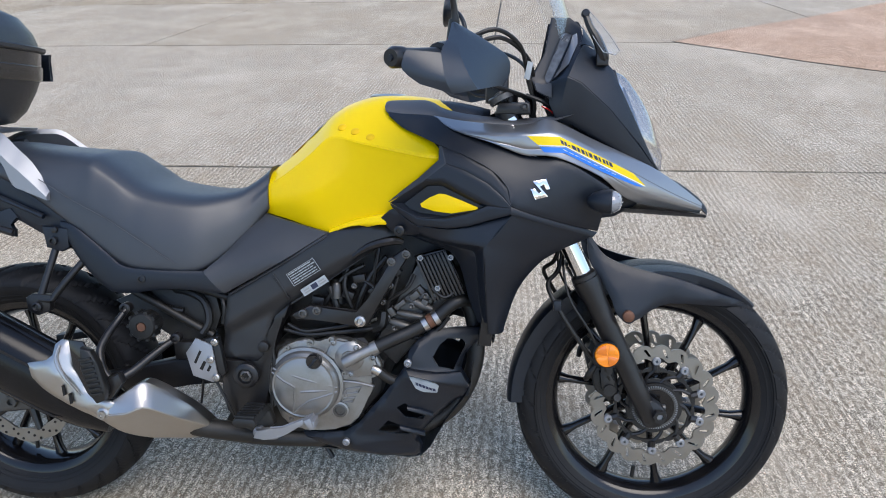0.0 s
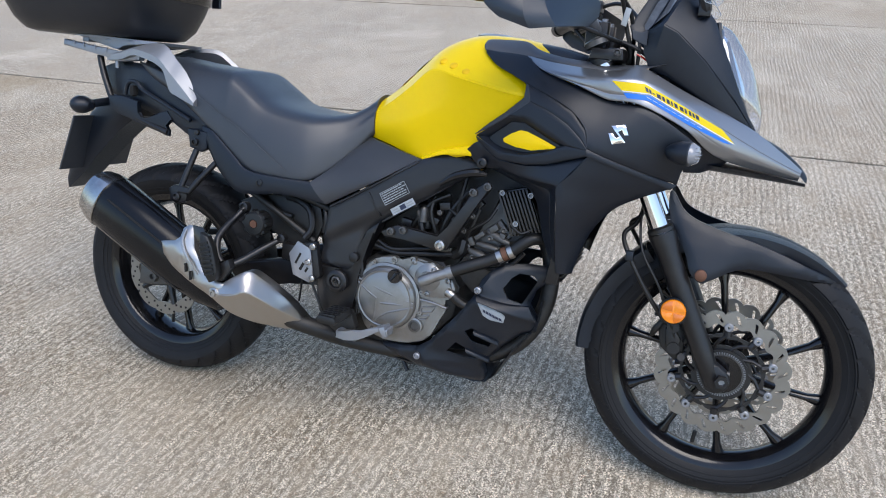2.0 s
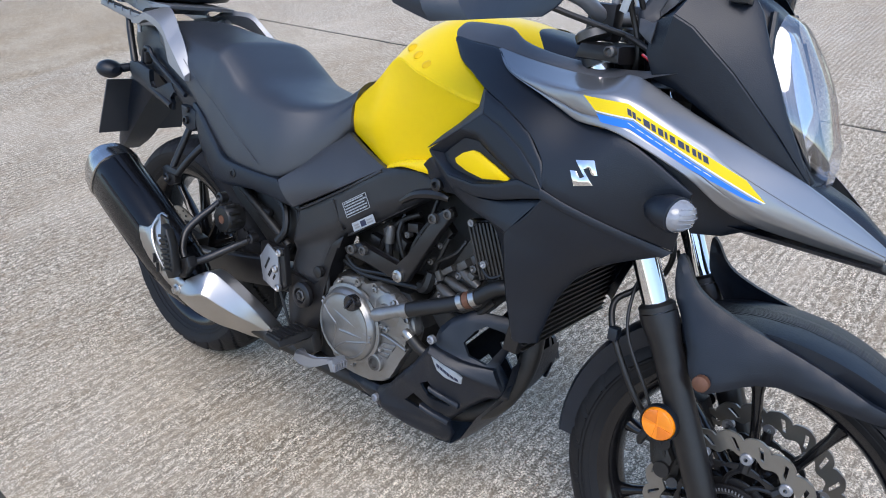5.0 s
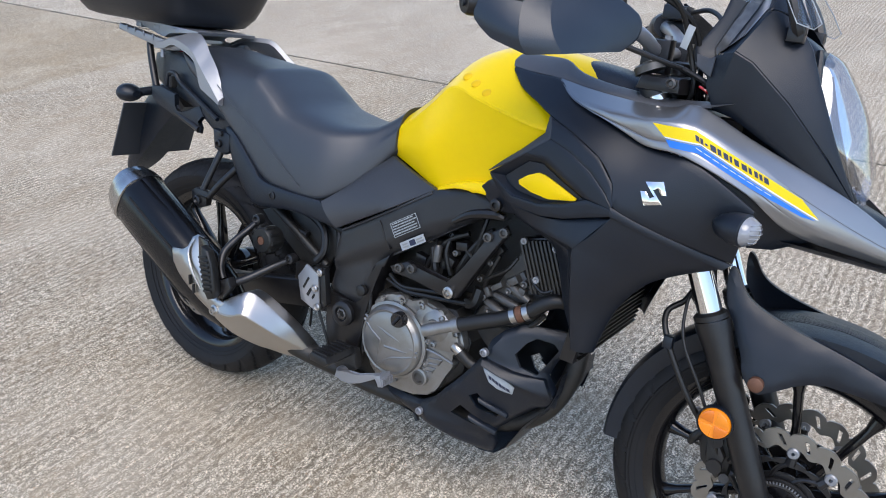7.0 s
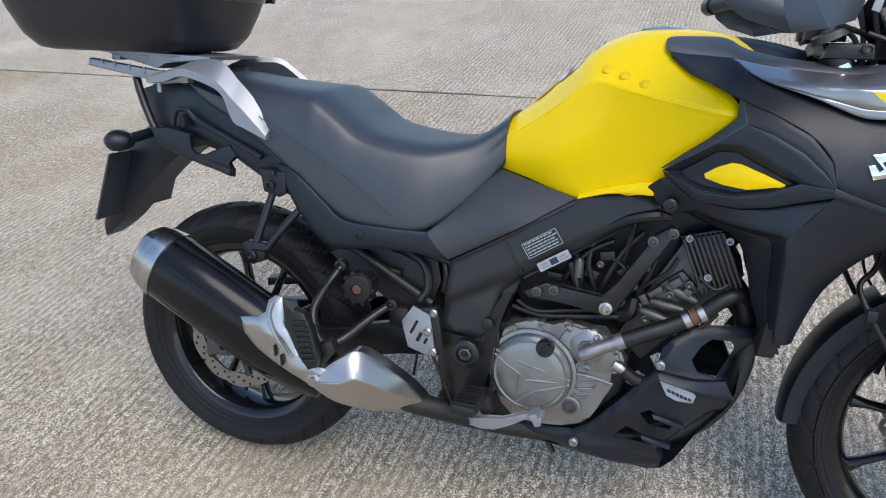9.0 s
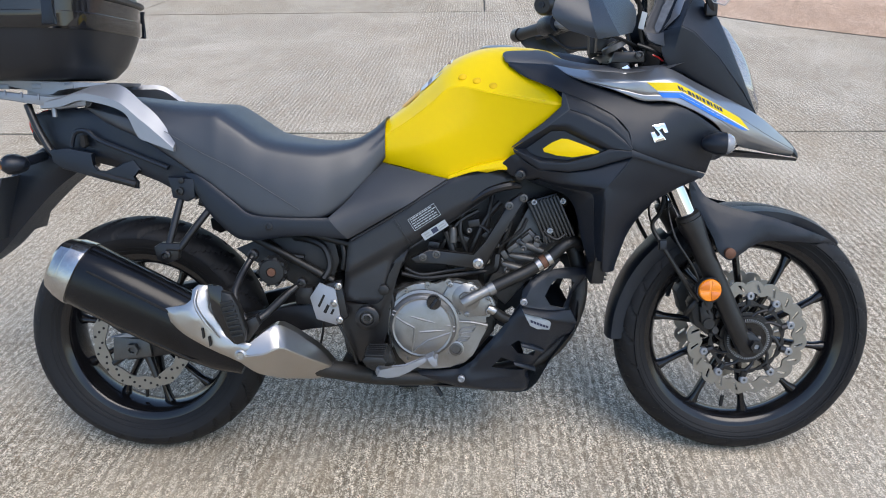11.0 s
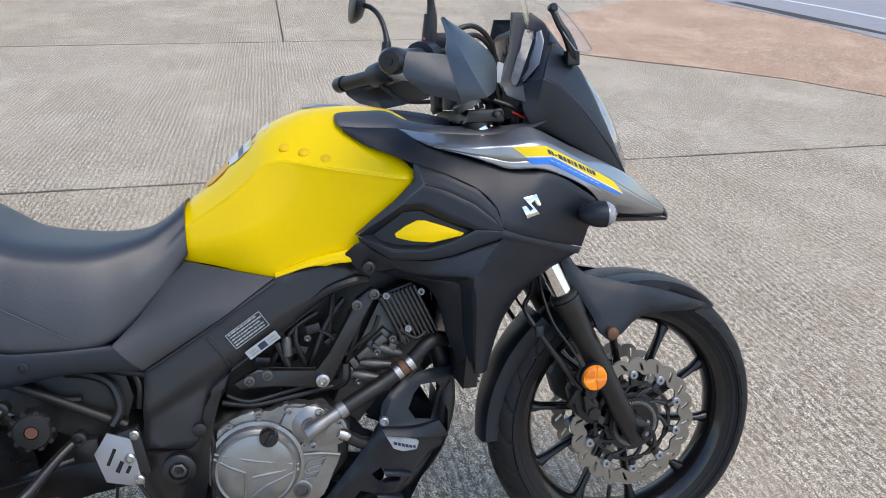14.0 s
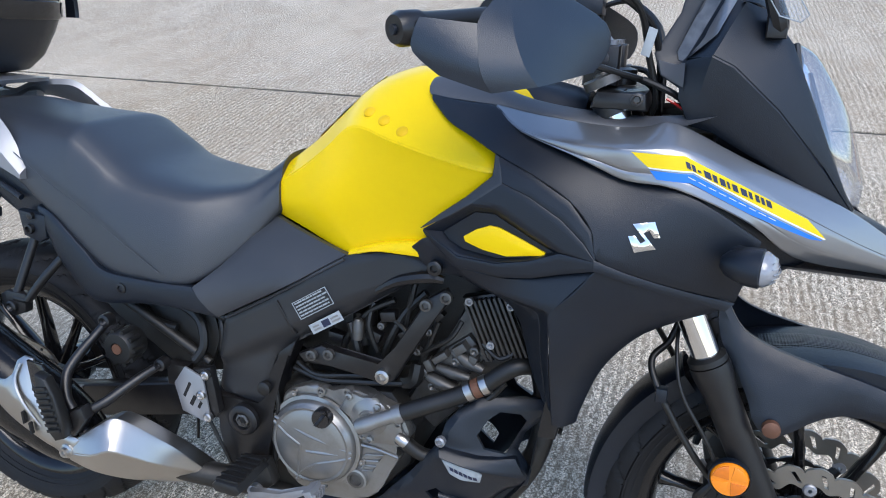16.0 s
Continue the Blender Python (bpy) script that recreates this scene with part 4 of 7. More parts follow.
C_BLADE_C = [(1.037, .881, -.215), (1.074, .881, -.219), (1.125, .852, -.224), (1.172, .829, -.229), (1.218, .824, -.236)]
RIM_OUT = [(.958, .829, -.193), (1.037, .881, -.215), (1.074, .881, -.219), (1.125, .852, -.224), (1.172, .829, -.229), (1.127, .810, -.223), (1.078, .798, -.217), (1.018, .799, -.208), (.980, .818, -.198)]
RIM_IN = [(.988, .827, -.185), (1.042, .867, -.203), (1.072, .868, -.207), (1.120, .844, -.212), (1.161, .825, -.216), (1.124, .812, -.211), (1.080, .803, -.206), (1.025, .808, -.197), (1.001, .816, -.190)]
INSET = [(1.025, .828, 0), (1.045, .842, 0), (1.066, .851, 0), (1.080, .850, 0), (1.116, .837, 0), (1.150, .823, 0), (1.148, .819, 0), (1.093, .809, 0), (1.056, .813, 0), (1.028, .821, 0)]
LIP_UP = [(.958, .827, -.192), (.980, .817, -.198), (1.018, .798, -.208), (1.078, .797, -.217), (1.127, .809, -.223), (1.171, .828, -.229), (1.218, .824, -.236)]
LIP_LOW = [(.962, .817, -.188), (.985, .801, -.196), (1.017, .781, -.205), (1.085, .777, -.216), (1.132, .784, -.222), (1.176, .798, -.228), (1.220, .811, -.237)]
LEDGE_UP = [(1.219, .827, -.236), (1.261, .811, -.226), (1.330, .788, -.196), (1.411, .763, -.150)]
LEDGE_LOW = [(1.219, .811, -.237), (1.266, .796, -.224), (1.330, .774, -.195), (1.399, .752, -.158)]
TAB_UP = [(.935, .794, -.176), (.963, .815, -.187), (.986, .798, -.190), (1.018, .778, -.198), (1.025, .776, -.199)]
TAB_LOW = [(.937, .789, -.172), (.954, .766, -.172), (.987, .755, -.172), (1.022, .760, -.185), (1.028, .760, -.186)]
FL_UP = [(1.017, .780, -.198), (1.086, .775, -.207), (1.133, .782, -.213), (1.177, .796, -.219), (1.221, .809, -.228)]
FL_LOW = [(1.022, .760, -.186), (1.062, .750, -.198), (1.110, .745, -.213), (1.150, .742, -.227), (1.163, .738, -.231)]
FR_REAR = [(1.221, .810, -.230), (1.194, .773, -.230), (1.164, .739, -.231), (1.166, .700, -.227), (1.168, .649, -.216), (1.171, .570, -.188), (1.174, .533, -.176)]
FR_FRONT = [(1.398, .754, -.155), (1.372, .742, -.157), (1.335, .725, -.159), (1.285, .694, -.163), (1.240, .633, -.156), (1.215, .560, -.148), (1.208, .529, -.145)]
STEP_UP = FL_LOW[:-1] + [(1.164, .738, -.231), (1.165, .700, -.227), (1.167, .649, -.216), (1.171, .560, -.185)]
STEP_IN = [(1.012, .752, -.165), (1.055, .740, -.174), (1.100, .732, -.186), (1.135, .726, -.194), (1.144, .716, -.196), (1.147, .690, -.192), (1.150, .640, -.180), (1.160, .555, -.155)]
BACK_OUT = [(.990, .752, -.150), (1.035, .735, -.150), (1.085, .715, -.150), (1.105, .690, -.150), (1.112, .672, -.150), (1.118, .650, -.148), (1.130, .600, -.140), (1.150, .545, -.128)]
TR_TOP = [(.937, 1.037, -.108), (.944, 1.048, -.102), (.990, 1.050, -.098), (1.036, 1.048, -.100), (1.073, 1.030, -.108), (1.138, 1.017, -.110), (1.242, 1.010, -.110), (1.321, 1.016, -.110), (1.370, 1.024, -.114)]
TR_BOT = [(.939, 1.034, -.118), (.947, 1.021, -.131), (.997, 1.018, -.139), (1.049, 1.014, -.142), (1.096, 1.005, -.137), (1.158, .998, -.138), (1.222, .994, -.139), (1.267, .997, -.141), (1.314, 1.005, -.150)]
C_BODY_FIELD = skin_field((C_TOP, C_SEAM, 8, 4, 0.004))
RIM_FIELD = depth_of(RIM_IN)
BACKING_FIELD = depth_of(C_TOP + C_SEAM + LIP_LOW + FL_LOW + FR_REAR + FR_FRONT)
for side in (0, 1):
    f = mirror if side else (lambda b: b)
    rim_ring = skin(RIM_OUT + RIM_OUT[:1], RIM_IN + RIM_IN[:1], 3, 1)
    cowl = part("side_cowl", f(join(skin(C_TOP, C_SEAM, 8, 4, 0.004), skin(C_BLADE_A, C_BLADE_B, 3, 1), skin(C_BLADE_B, C_BLADE_C, 4, 1), rim_ring,
                panel([(x, z, 0) for x, z, _ in RIM_IN], field=RIM_FIELD, roll=0, res=0.012), skin(LIP_UP, LIP_LOW, 3, 1), skin(LEDGE_UP, LEDGE_LOW, 2, 4), skin(TAB_UP, TAB_LOW, 3, 3),
                skin(FL_UP, FL_LOW, 4, 4, 0.001), skin(FR_REAR, FR_FRONT, 8, 4, 0.010), skin(STEP_UP, STEP_IN, 3, 4), skin(STEP_IN, BACK_OUT, 3, 4))), BLACK, bike, "black textured plastic side cowl with a chromed emblem", sharp=35)
    part("cowl_backing", f(panel([(x, z, 0) for x, z in ((.960, 1.010), (1.051, 1.006), (1.137, .962), (1.25, .926), (1.32, .916), (1.415, .862), (1.40, .775), (1.385, .757), (1.34, .731), (1.29, .70), (1.228, .635), (1.203, .57), (1.185, .60), (1.178, .70), (1.165, .735), (1.10, .746), (1.03, .766), (.985, .775), (.965, .80), (.972, .829), (1.03, .870), (1.066, .915), (1.058, .945), (1.0, .972))], field=BACKING_FIELD, shift=0.022, roll=0, res=0.02)), BLACK, cowl)
    part("cowl_inset", f(panel(INSET, field=RIM_FIELD, shift=-0.006, roll=0.002, width=0.005, res=0.008, thick=0.006)), YELLOW, cowl, "yellow inset in the cowl")
    part("cowl_edge", f(skin(C_STRIP_OUT, C_STRIP_IN, 3, 1)), DARKGREY, cowl)
    part("emblem", f(panel([(x, z, 0) for x, z in ((1.264, .880), (1.292, .885), (1.301, .864), (1.293, .863), (1.286, .873), (1.279, .869), (1.297, .848), (1.270, .842), (1.260, .864), (1.269, .865), (1.277, .855), (1.283, .859))], field=C_BODY_FIELD, shift=-0.004, roll=0.0015, width=0.003, res=0.006, thick=0.004)), CHROME, cowl, "chromed emblem")
    part("cowl_bolt", f(lathe([(0.012, 0.006), (0.012, -0.004), (0.009, -0.006), (0.006, -0.006), (0.005, 0.0), (0.001, 0.0)], (0.976, -0.182, 0.766), segs=16)), BLACKMETAL, cowl)
    trim = part("tank_trim", f(skin(TR_TOP, TR_BOT, 6, 4, 0.006)), TRIM, bike, "dark grey trim panel beside the tank")
    part("trim_bolt", f(lathe([(0.008, 0.01), (0.008, -0.002), (0.005, -0.004), (0.001, -0.004)], (0, 0, 0), segs=12)), BLACKMETAL, trim).matrix_local = Matrix.Translation((1.028, (1 if side else -1) * 0.114, 1.031)) @ Matrix.Rotation(radians(45 if side else -45), 4, "X")

G_TOP = [(1.051, 1.016, -.143), (1.096, 1.007, -.139), (1.158, 1.000, -.140), (1.222, .996, -.141), (1.263, .999, -.143), (1.305, 1.007, -.154), (1.392, .967, -.135), (1.532, .904, -.088), (1.610, .856, -.047), (1.668, .814, -.013)]
G_RIDGE = [(1.051, 1.015, -.148), (1.095, .988, -.174), (1.156, .978, -.192), (1.211, .976, -.200), (1.251, .976, -.207), (1.318, .975, -.199), (1.408, .933, -.168), (1.492, .889, -.132), (1.577, .846, -.081), (1.666, .806, -.020)]
G_LOW = [(1.051, 1.013, -.149), (1.096, .984, -.179), (1.172, .960, -.196), (1.210, .946, -.200), (1.249, .933, -.204), (1.314, .929, -.210), (1.411, .886, -.176), (1.477, .834, -.127), (1.567, .808, -.066), (1.664, .790, -.012)]
G_CREASE = [tuple(p + (q - p) * 0.7 for p, q in zip(r, w)) for r, w in zip(G_RIDGE[:7], G_LOW[:7])] + [(1.483, .857, -.141), (1.573, .825, -.084), (1.665, .800, -.021)]
GRAY_FIELD = skin_field((G_RIDGE, G_CREASE, 4, 4, 0.001), (G_CREASE, G_LOW, 3, 4, 0.0))
for side in (0, 1):
    f = mirror if side else (lambda b: b)
    upper = part("upper_cowl", f(join(skin(G_TOP, G_RIDGE, 4, 4, 0.001), skin(G_RIDGE, G_CREASE, 4, 4, 0.001, thick=0.006), skin(G_CREASE, G_LOW, 3, 4, 0.0, thick=0.006))), GREY, bike, "silver grey upper cowl with yellow and blue decals", sharp=32)
    def decal(name, pts, mat, lift=-0.0008, **kw):
        return part(name, f(panel([(a, b, 0) for a, b in pts], field=GRAY_FIELD, shift=lift, roll=0, width=0.001, res=0.007, thick=0.0012)), mat, upper)
    decal("yellow_decal", [(1.251, .973), (1.319, .972), (1.399, .934), (1.486, .891), (1.515, .863), (1.422, .908), (1.331, .953), (1.274, .955)], STICKER_YELLOW)
    decal("white_decal", [(1.274, .955), (1.331, .953), (1.422, .908), (1.515, .863), (1.513, .862), (1.421, .906), (1.332, .951), (1.276, .953)], WHITE)
    decal("blue_decal", [(1.277, .951), (1.332, .949), (1.420, .904), (1.511, .861), (1.493, .864), (1.413, .897), (1.330, .938), (1.287, .940)], STICKER_BLUE)
    for u0, u1, drop in ((0, .05, .0085), (.065, .105, .0085), (.125, .165, .003), (.20, .275, .0092), (.295, .345, .0092), (.375, .435, .0092), (.455, .485, .0092), (.515, .575, .0092), (.61, .68, .0092), (.70, .74, .0092), (.775, .82, .0092), (.84, .88, .0092), (.90, .96, .0092)):
        x0, x1 = 1.320 + 0.119 * u0, 1.320 + 0.119 * u1
        z0, z1 = .966 - 0.053 * u0, .966 - 0.053 * u1
        skip = 0.0035 if drop == 0.003 and u0 < 0.2 else 0.0
        decal("lettering_bar", [(x0 + skip * 0.4, z0 - skip), (x1 + skip * 0.4, z1 - skip), (x1 + (drop + skip) * 0.38, z1 - drop - skip), (x0 + (drop + skip) * 0.38, z0 - drop - skip)], STICKER_DARK, -0.0016)
    for i in range(9):
        x, z = 1.326 + 0.0135 * i, .9495 - 0.0064 * i
        decal("lettering_bar", [(x, z - 0.003), (x + 0.010, z - 0.0078), (x + 0.0102, z - 0.0088), (x + 0.0002, z - 0.0040)], WHITE, -0.0016)
    # intake behind the upper cowl that carries the turn signal
    part("intake_panel", f(panel([(1.30, .930, -.175), (1.36, .912, -.178), (1.44, .876, -.140), (1.52, .832, -.080), (1.50, .812, -.08), (1.455, .79, -.09), (1.42, .79, -.12), (1.40, .83, -.15)], res=0.012)), BLACK, upper)
    cx, cy, cz = 1.425, (0.215 if side else -0.215), 0.838
    sgn = 1 if side else -1
    ind = part("turn_signal", lathe([(0.010, -0.050), (0.020, -0.040), (0.030, -0.015), (0.031, 0.006), (0.028, 0.008), (0.001, 0.008)], (0, 0, 0), "x", 24), BLACK, bike, "front turn signal with a clear lens")
    ind.matrix_local = Matrix.Translation((cx, cy, cz)) @ Matrix.Rotation(radians(-12 * -sgn), 4, "Z") @ Matrix.Diagonal((0.9, 1.08, 0.84, 1))
    part("signal_lens", lathe([(0.028, 0.004), (0.028, 0.012), (0.020, 0.024), (0.010, 0.028), (0.001, 0.029)], (0, 0, 0), "x", 24), SILVER_LENS, ind)
    for i in range(5):
        zz = -0.016 + 0.008 * i
        rr = math.sqrt(max(0.0, 0.026 ** 2 - zz ** 2))
        part("lens_rib", tube([(0.031 - (abs(yy) / 0.030) ** 2 * 0.014 - abs(zz) * 0.35, yy, zz) for yy in np.linspace(-rr * 0.8, rr * 0.8, 7)], 0.0012, 6), SILVER_LENS, ind)
    part("signal_stalk", tube([(cx - 0.02, cy - sgn * 0.02, cz), (cx - 0.025, cy - sgn * 0.06, cz + 0.002)], [0.018, 0.022], 12, smooth=False), BLACK, bike)

# beak between the two upper cowls
part("beak", half_loft([(1.40, [(0, .945), (.06, .940), (.105, .925)]), (1.50, [(0, .905), (.05, .902), (.088, .890)]), (1.60, [(0, .868), (.02, .866), (.044, .850)]), (1.654, [(0, .832), (.012, .829), (.024, .812)]), (1.674, [(0, .812), (.010, .808), (.018, .794)]), (1.682, [(0, .800), (.008, .797), (.012, .786)])]), BLACK, bike, "black beak centre below the headlamp")
part("beak_underside", half_loft([(1.42, [(0, .80), (.06, .80), (.11, .815)]), (1.55, [(0, .79), (.04, .79), (.07, .803)]), (1.680, [(0, .778), (.008, .779), (.014, .785)])]), BLACK, bike)

FC_TOP = [(1.300, 1.088, -.113), (1.337, 1.098, -.146), (1.366, 1.085, -.143), (1.43, 1.030, -.125), (1.50, .955, -.096), (1.552, .890, -.064)]
FC_LOW = [(1.300, 1.040, -.130), (1.318, 1.003, -.128), (1.35, .995, -.122), (1.42, .958, -.114), (1.481, .920, -.100), (1.553, .887, -.066)]
FC_NOSE = [(1.372, 1.168, -.104), (1.405, 1.156, -.080), (1.439, 1.115, -.088), (1.465, 1.062, -.093), (1.505, .981, -.088), (1.552, .893, -.064)]
FC_RIDGE = [(1.355, 1.135, -.123), (1.337, 1.098, -.146), (1.366, 1.085, -.143), (1.43, 1.030, -.125), (1.50, .955, -.096), (1.552, .890, -.065)]
BZ_OUT = [(1.304, 1.230, -.062), (1.345, 1.229, -.062), (1.368, 1.208, -.075), (1.373, 1.170, -.100), (1.339, 1.097, -.142), (1.305, 1.092, -.118), (1.306, 1.049, -.130), (1.273, 1.067, -.108), (1.261, 1.096, -.098), (1.290, 1.152, -.082)]
BZ_IN = [(1.330, 1.197, -.067), (1.338, 1.197, -.068), (1.348, 1.192, -.071), (1.340, 1.168, -.077), (1.318, 1.120, -.088), (1.306, 1.095, -.092), (1.300, 1.087, -.093), (1.294, 1.089, -.091), (1.291, 1.100, -.088), (1.310, 1.148, -.078)]
for side in (0, 1):
    f = mirror if side else (lambda b: b)
    fc = part("front_cowl", f(join(skin(FC_TOP, FC_LOW, 5, 1, 0.002), skin(FC_NOSE, FC_RIDGE, 5, 1, 0.002), skin([(1.364, 1.165, -.106), (1.371, 1.190, -.090), (1.374, 1.208, -.062)], [(1.372, 1.168, -.105), (1.389, 1.164, -.092), (1.405, 1.156, -.080)], 2, 1))), BLACK, bike, "black plastic headlamp cowl", sharp=30)
    part("bezel", f(skin(BZ_OUT + BZ_OUT[:1], BZ_IN + BZ_IN[:1], 3, 1)), BLACK, fc, "black bezel round the instruments")
    part("bezel_facet", f(skin([(1.360, 1.194, -.079), (1.361, 1.172, -.091), (1.340, 1.125, -.117), (1.306, 1.092, -.119)], [(1.351, 1.190, -.076), (1.344, 1.167, -.083), (1.323, 1.119, -.096), (1.302, 1.086, -.099)], 2, 1)), GREY, fc, "light grey facet beside the instruments")
    part("bezel_chin", f(skin([(1.304, 1.086, -.122), (1.290, 1.083, -.108), (1.268, 1.088, -.102)], [(1.305, 1.054, -.133), (1.290, 1.060, -.122), (1.274, 1.068, -.112)], 2, 1)), TRIM, fc)
    part("bezel_glass", f(panel([(x, z, 0) for x, z, _ in BZ_IN], field=depth_of(BZ_IN), shift=0.003, roll=0, res=0.02)), DASH, fc)
    part("screen_bracket", f(join(tube([(1.418, -.106, 1.132), (1.413, -.110, 1.147), (1.400, -.112, 1.177), (1.385, -.110, 1.202), (1.374, -.103, 1.231)], [0.010, 0.012, 0.010, 0.008, 0.007], 8), block(1.400, 1.426, -.116, -.090, 1.122, 1.150, 0.004))), BLACKMETAL, fc)
    part("screen_knob", f(lathe([(0.009, 0.006), (0.009, -0.006), (0.006, -0.009), (0.001, -0.009)], (1.374, -.104, 1.232), segs=12)), BLACKMETAL, fc)
    edge = [(1.378, 1.240, -.108), (1.402, 1.213, -.116), (1.427, 1.182, -.121), (1.447, 1.152, -.123), (1.438, 1.143, -.123), (1.412, 1.150, -.123), (1.392, 1.180, -.119), (1.377, 1.211, -.112)]
    wing = part("deflector", f(panel(edge, thick=0.004, roll=0.001)), CLEAR, fc, "clear acrylic wind deflector")
    part("deflector_rim", f(tube([(x, y, z) for x, z, y in edge + edge[:1]], 0.0010, 6, smooth=False)), LABEL, wing)

# headlamp, tall and narrow, with its lens and reflectors
part("headlamp_shell", half_loft([(1.36, [(0, 1.16), (.05, 1.15), (.07, 1.04), (.06, .95)]), (1.43, [(0, 1.125), (.05, 1.115), (.075, 1.02), (.06, .92)]), (1.46, [(0, 1.10), (.045, 1.09), (.075, 1.0), (.05, .905)])]), BLACK, bike)
lamp = part("headlamp", half_loft([(1.455, [(0, 1.115), (.045, 1.10), (.082, 1.0), (.05, .90)]), (1.485, [(0, 1.095), (.04, 1.08), (.080, .99), (.046, .895)]), (1.532, [(0, 1.02), (.03, 1.02), (.062, .96), (.040, .887)]), (1.566, [(0, .935), (.018, .938), (.034, .918), (.024, .885)])]), LENS, bike, "tall headlamp with a clear lens")
part("lamp_bowl", half_loft([(1.440, [(0, 1.095), (.036, 1.085), (.074, 1.0), (.040, .91)]), (1.466, [(0, 1.088), (.034, 1.077), (.070, .99), (.038, .905)]), (1.494, [(0, 1.043), (.026, 1.032), (.058, .968), (.034, .90)]), (1.524, [(0, .980), (.018, .975), (.042, .943), (.028, .895)])]), LAMP, lamp, "bright faceted lamp reflector")
for z, r, x in ((1.030, 0.020, 1.474), (0.955, 0.026, 1.504)):
    for yy in (-0.024, 0.024):
        part("lamp_shield", lathe([(r * 0.8, -0.016), (r * 0.8, 0.0), (r * 0.6, 0.010), (0.001, 0.014)], (x, yy, z), "x", 24), CHROME, lamp)
both("lamp_divider", lambda: tube([(1.470, -.046, 1.078), (1.492, -.058, 1.015), (1.515, -.050, .960), (1.540, -.036, .905)], [0.003, 0.006, 0.006, 0.004], 8), BLACK, lamp)
both("lamp_bezel", lambda: tube([(1.445, -.052, 1.115), (1.462, -.083, 1.03), (1.478, -.088, .99), (1.512, -.078, .945), (1.552, -.052, .892)], [0.006, 0.008, 0.008, 0.007, 0.005], 8), BLACK, lamp)

# windscreen and dash
screen = []
for i in range(13):
    u = i / 12
    x, z = 1.372 - 0.105 * u, 1.175 + 0.285 * u
    w = 0.105 + 0.03 * math.sin(math.pi * u)
    screen.append([(x + 0.045 * (1 - (y / w) ** 2) - 0.045 + o, y, z) for o, y in [(0, v) for v in np.linspace(-w, w, 15)] + [(-0.004, v) for v in np.linspace(w, -w, 15)]])
part("windscreen", rings(screen), CLEAR, bike, "clear acrylic windscreen")
dash = part("instrument_panel", half_loft([(1.300, [(0, 1.190), (.055, 1.185), (.070, 1.14), (.058, 1.095)]), (1.315, [(0, 1.198), (.060, 1.192), (.075, 1.14), (.062, 1.09)]), (1.36, [(0, 1.185), (.05, 1.18), (.06, 1.14), (.05, 1.10)])]), BLACK, bike, "instrument panel behind the windscreen")
part("dash_display", plate([(1.296, 1.105), (1.300, 1.105), (1.302, 1.182), (1.298, 1.182)], -0.052, 0.052, 0.001), GLOSSBLACK, dash)

# ---- handlebar ----
bar = part("handlebar", tube([(1.010, -0.39, 1.120), (1.04, -0.33, 1.125), (1.10, -0.22, 1.135), (1.165, -0.12, 1.11), (1.185, -0.07, 1.085), (1.187, 0, 1.082), (1.185, 0.07, 1.085), (1.165, 0.12, 1.11), (1.10, 0.22, 1.135), (1.04, 0.33, 1.125), (1.010, 0.39, 1.120)], 0.0125, 14, 8), SILVER, bike, "silver handlebar")
for s in (-1, 1):
    g = part("grip", tube([(1.014, s * 0.383, 1.1205), (1.035, s * 0.34, 1.125), (1.065, s * 0.285, 1.130)], [0.0175, 0.0165, 0.0175], 16), HOSE, bar, "ribbed black rubber grip")
    part("bar_end", tube([(0.996, s * 0.414, 1.1175), (1.000, s * 0.407, 1.1185), (1.012, s * 0.385, 1.1205)], [0.016, 0.020, 0.020], 18, smooth=False), BLACKMETAL, bar)
    part("bar_end_screw", rod((0.994, s * 0.4165, 1.1172), (0.998, s * 0.411, 1.118), 0.006), BLACK, bar)
    part("switch_housing", tube([(1.07, s * 0.275, 1.132), (1.09, s * 0.235, 1.136), (1.10, s * 0.215, 1.138)], [0.026, 0.029, 0.024], 12), BLACK, bar)
    part("lever", tube([(1.135, s * 0.215, 1.128), (1.125, s * 0.26, 1.122), (1.09, s * 0.32, 1.114), (1.062, s * 0.372, 1.110)], [0.009, 0.007, 0.0065, 0.008], 10), BLACKMETAL, bar)
    part("lever_perch", block(1.10, 1.15, s * 0.225 - 0.02, s * 0.225 + 0.02, 1.118, 1.150, 0.006), BLACKMETAL, bar)
    part("cylinder_tank", block(1.105, 1.155, s * 0.19 - 0.028, s * 0.19 + 0.028, 1.15, 1.178, 0.006), BLACK, bar)
    mir = part("mirror", tube([(1.095, s * 0.235, 1.15), (1.101, s * 0.238, 1.19), (1.100, s * 0.245, 1.225), (1.092, s * 0.260, 1.262), (1.076, s * 0.285, 1.288), (1.056, s * 0.315, 1.300)], [0.010, 0.010, 0.0065, 0.006, 0.006, 0.007], 10), BLACKMETAL, bike, "black rear-view mirror on a curved stem")
    part("stem_boot", tube([(1.095, s * 0.235, 1.155), (1.100, s * 0.239, 1.205)], [0.013, 0.011], 12, smooth=False), HOSE, mir)
    head = part("mirror_head", lathe([(0.001, 0.030), (0.035, 0.022), (0.050, 0.008), (0.052, -0.002), (0.048, -0.005)], (0, 0, 0), "x", 28), BLACK, mir)
    head.matrix_local = Matrix.Translation((1.042, s * 0.350, 1.305)) @ Matrix.Rotation(radians(8), 4, "Y") @ Matrix.Diagonal((1, 1.5, 0.85, 1))
    part("mirror_glass", lathe([(0.047, -0.004), (0.001, -0.004)], (0, 0, 0), "x", 28), CHROME, head)
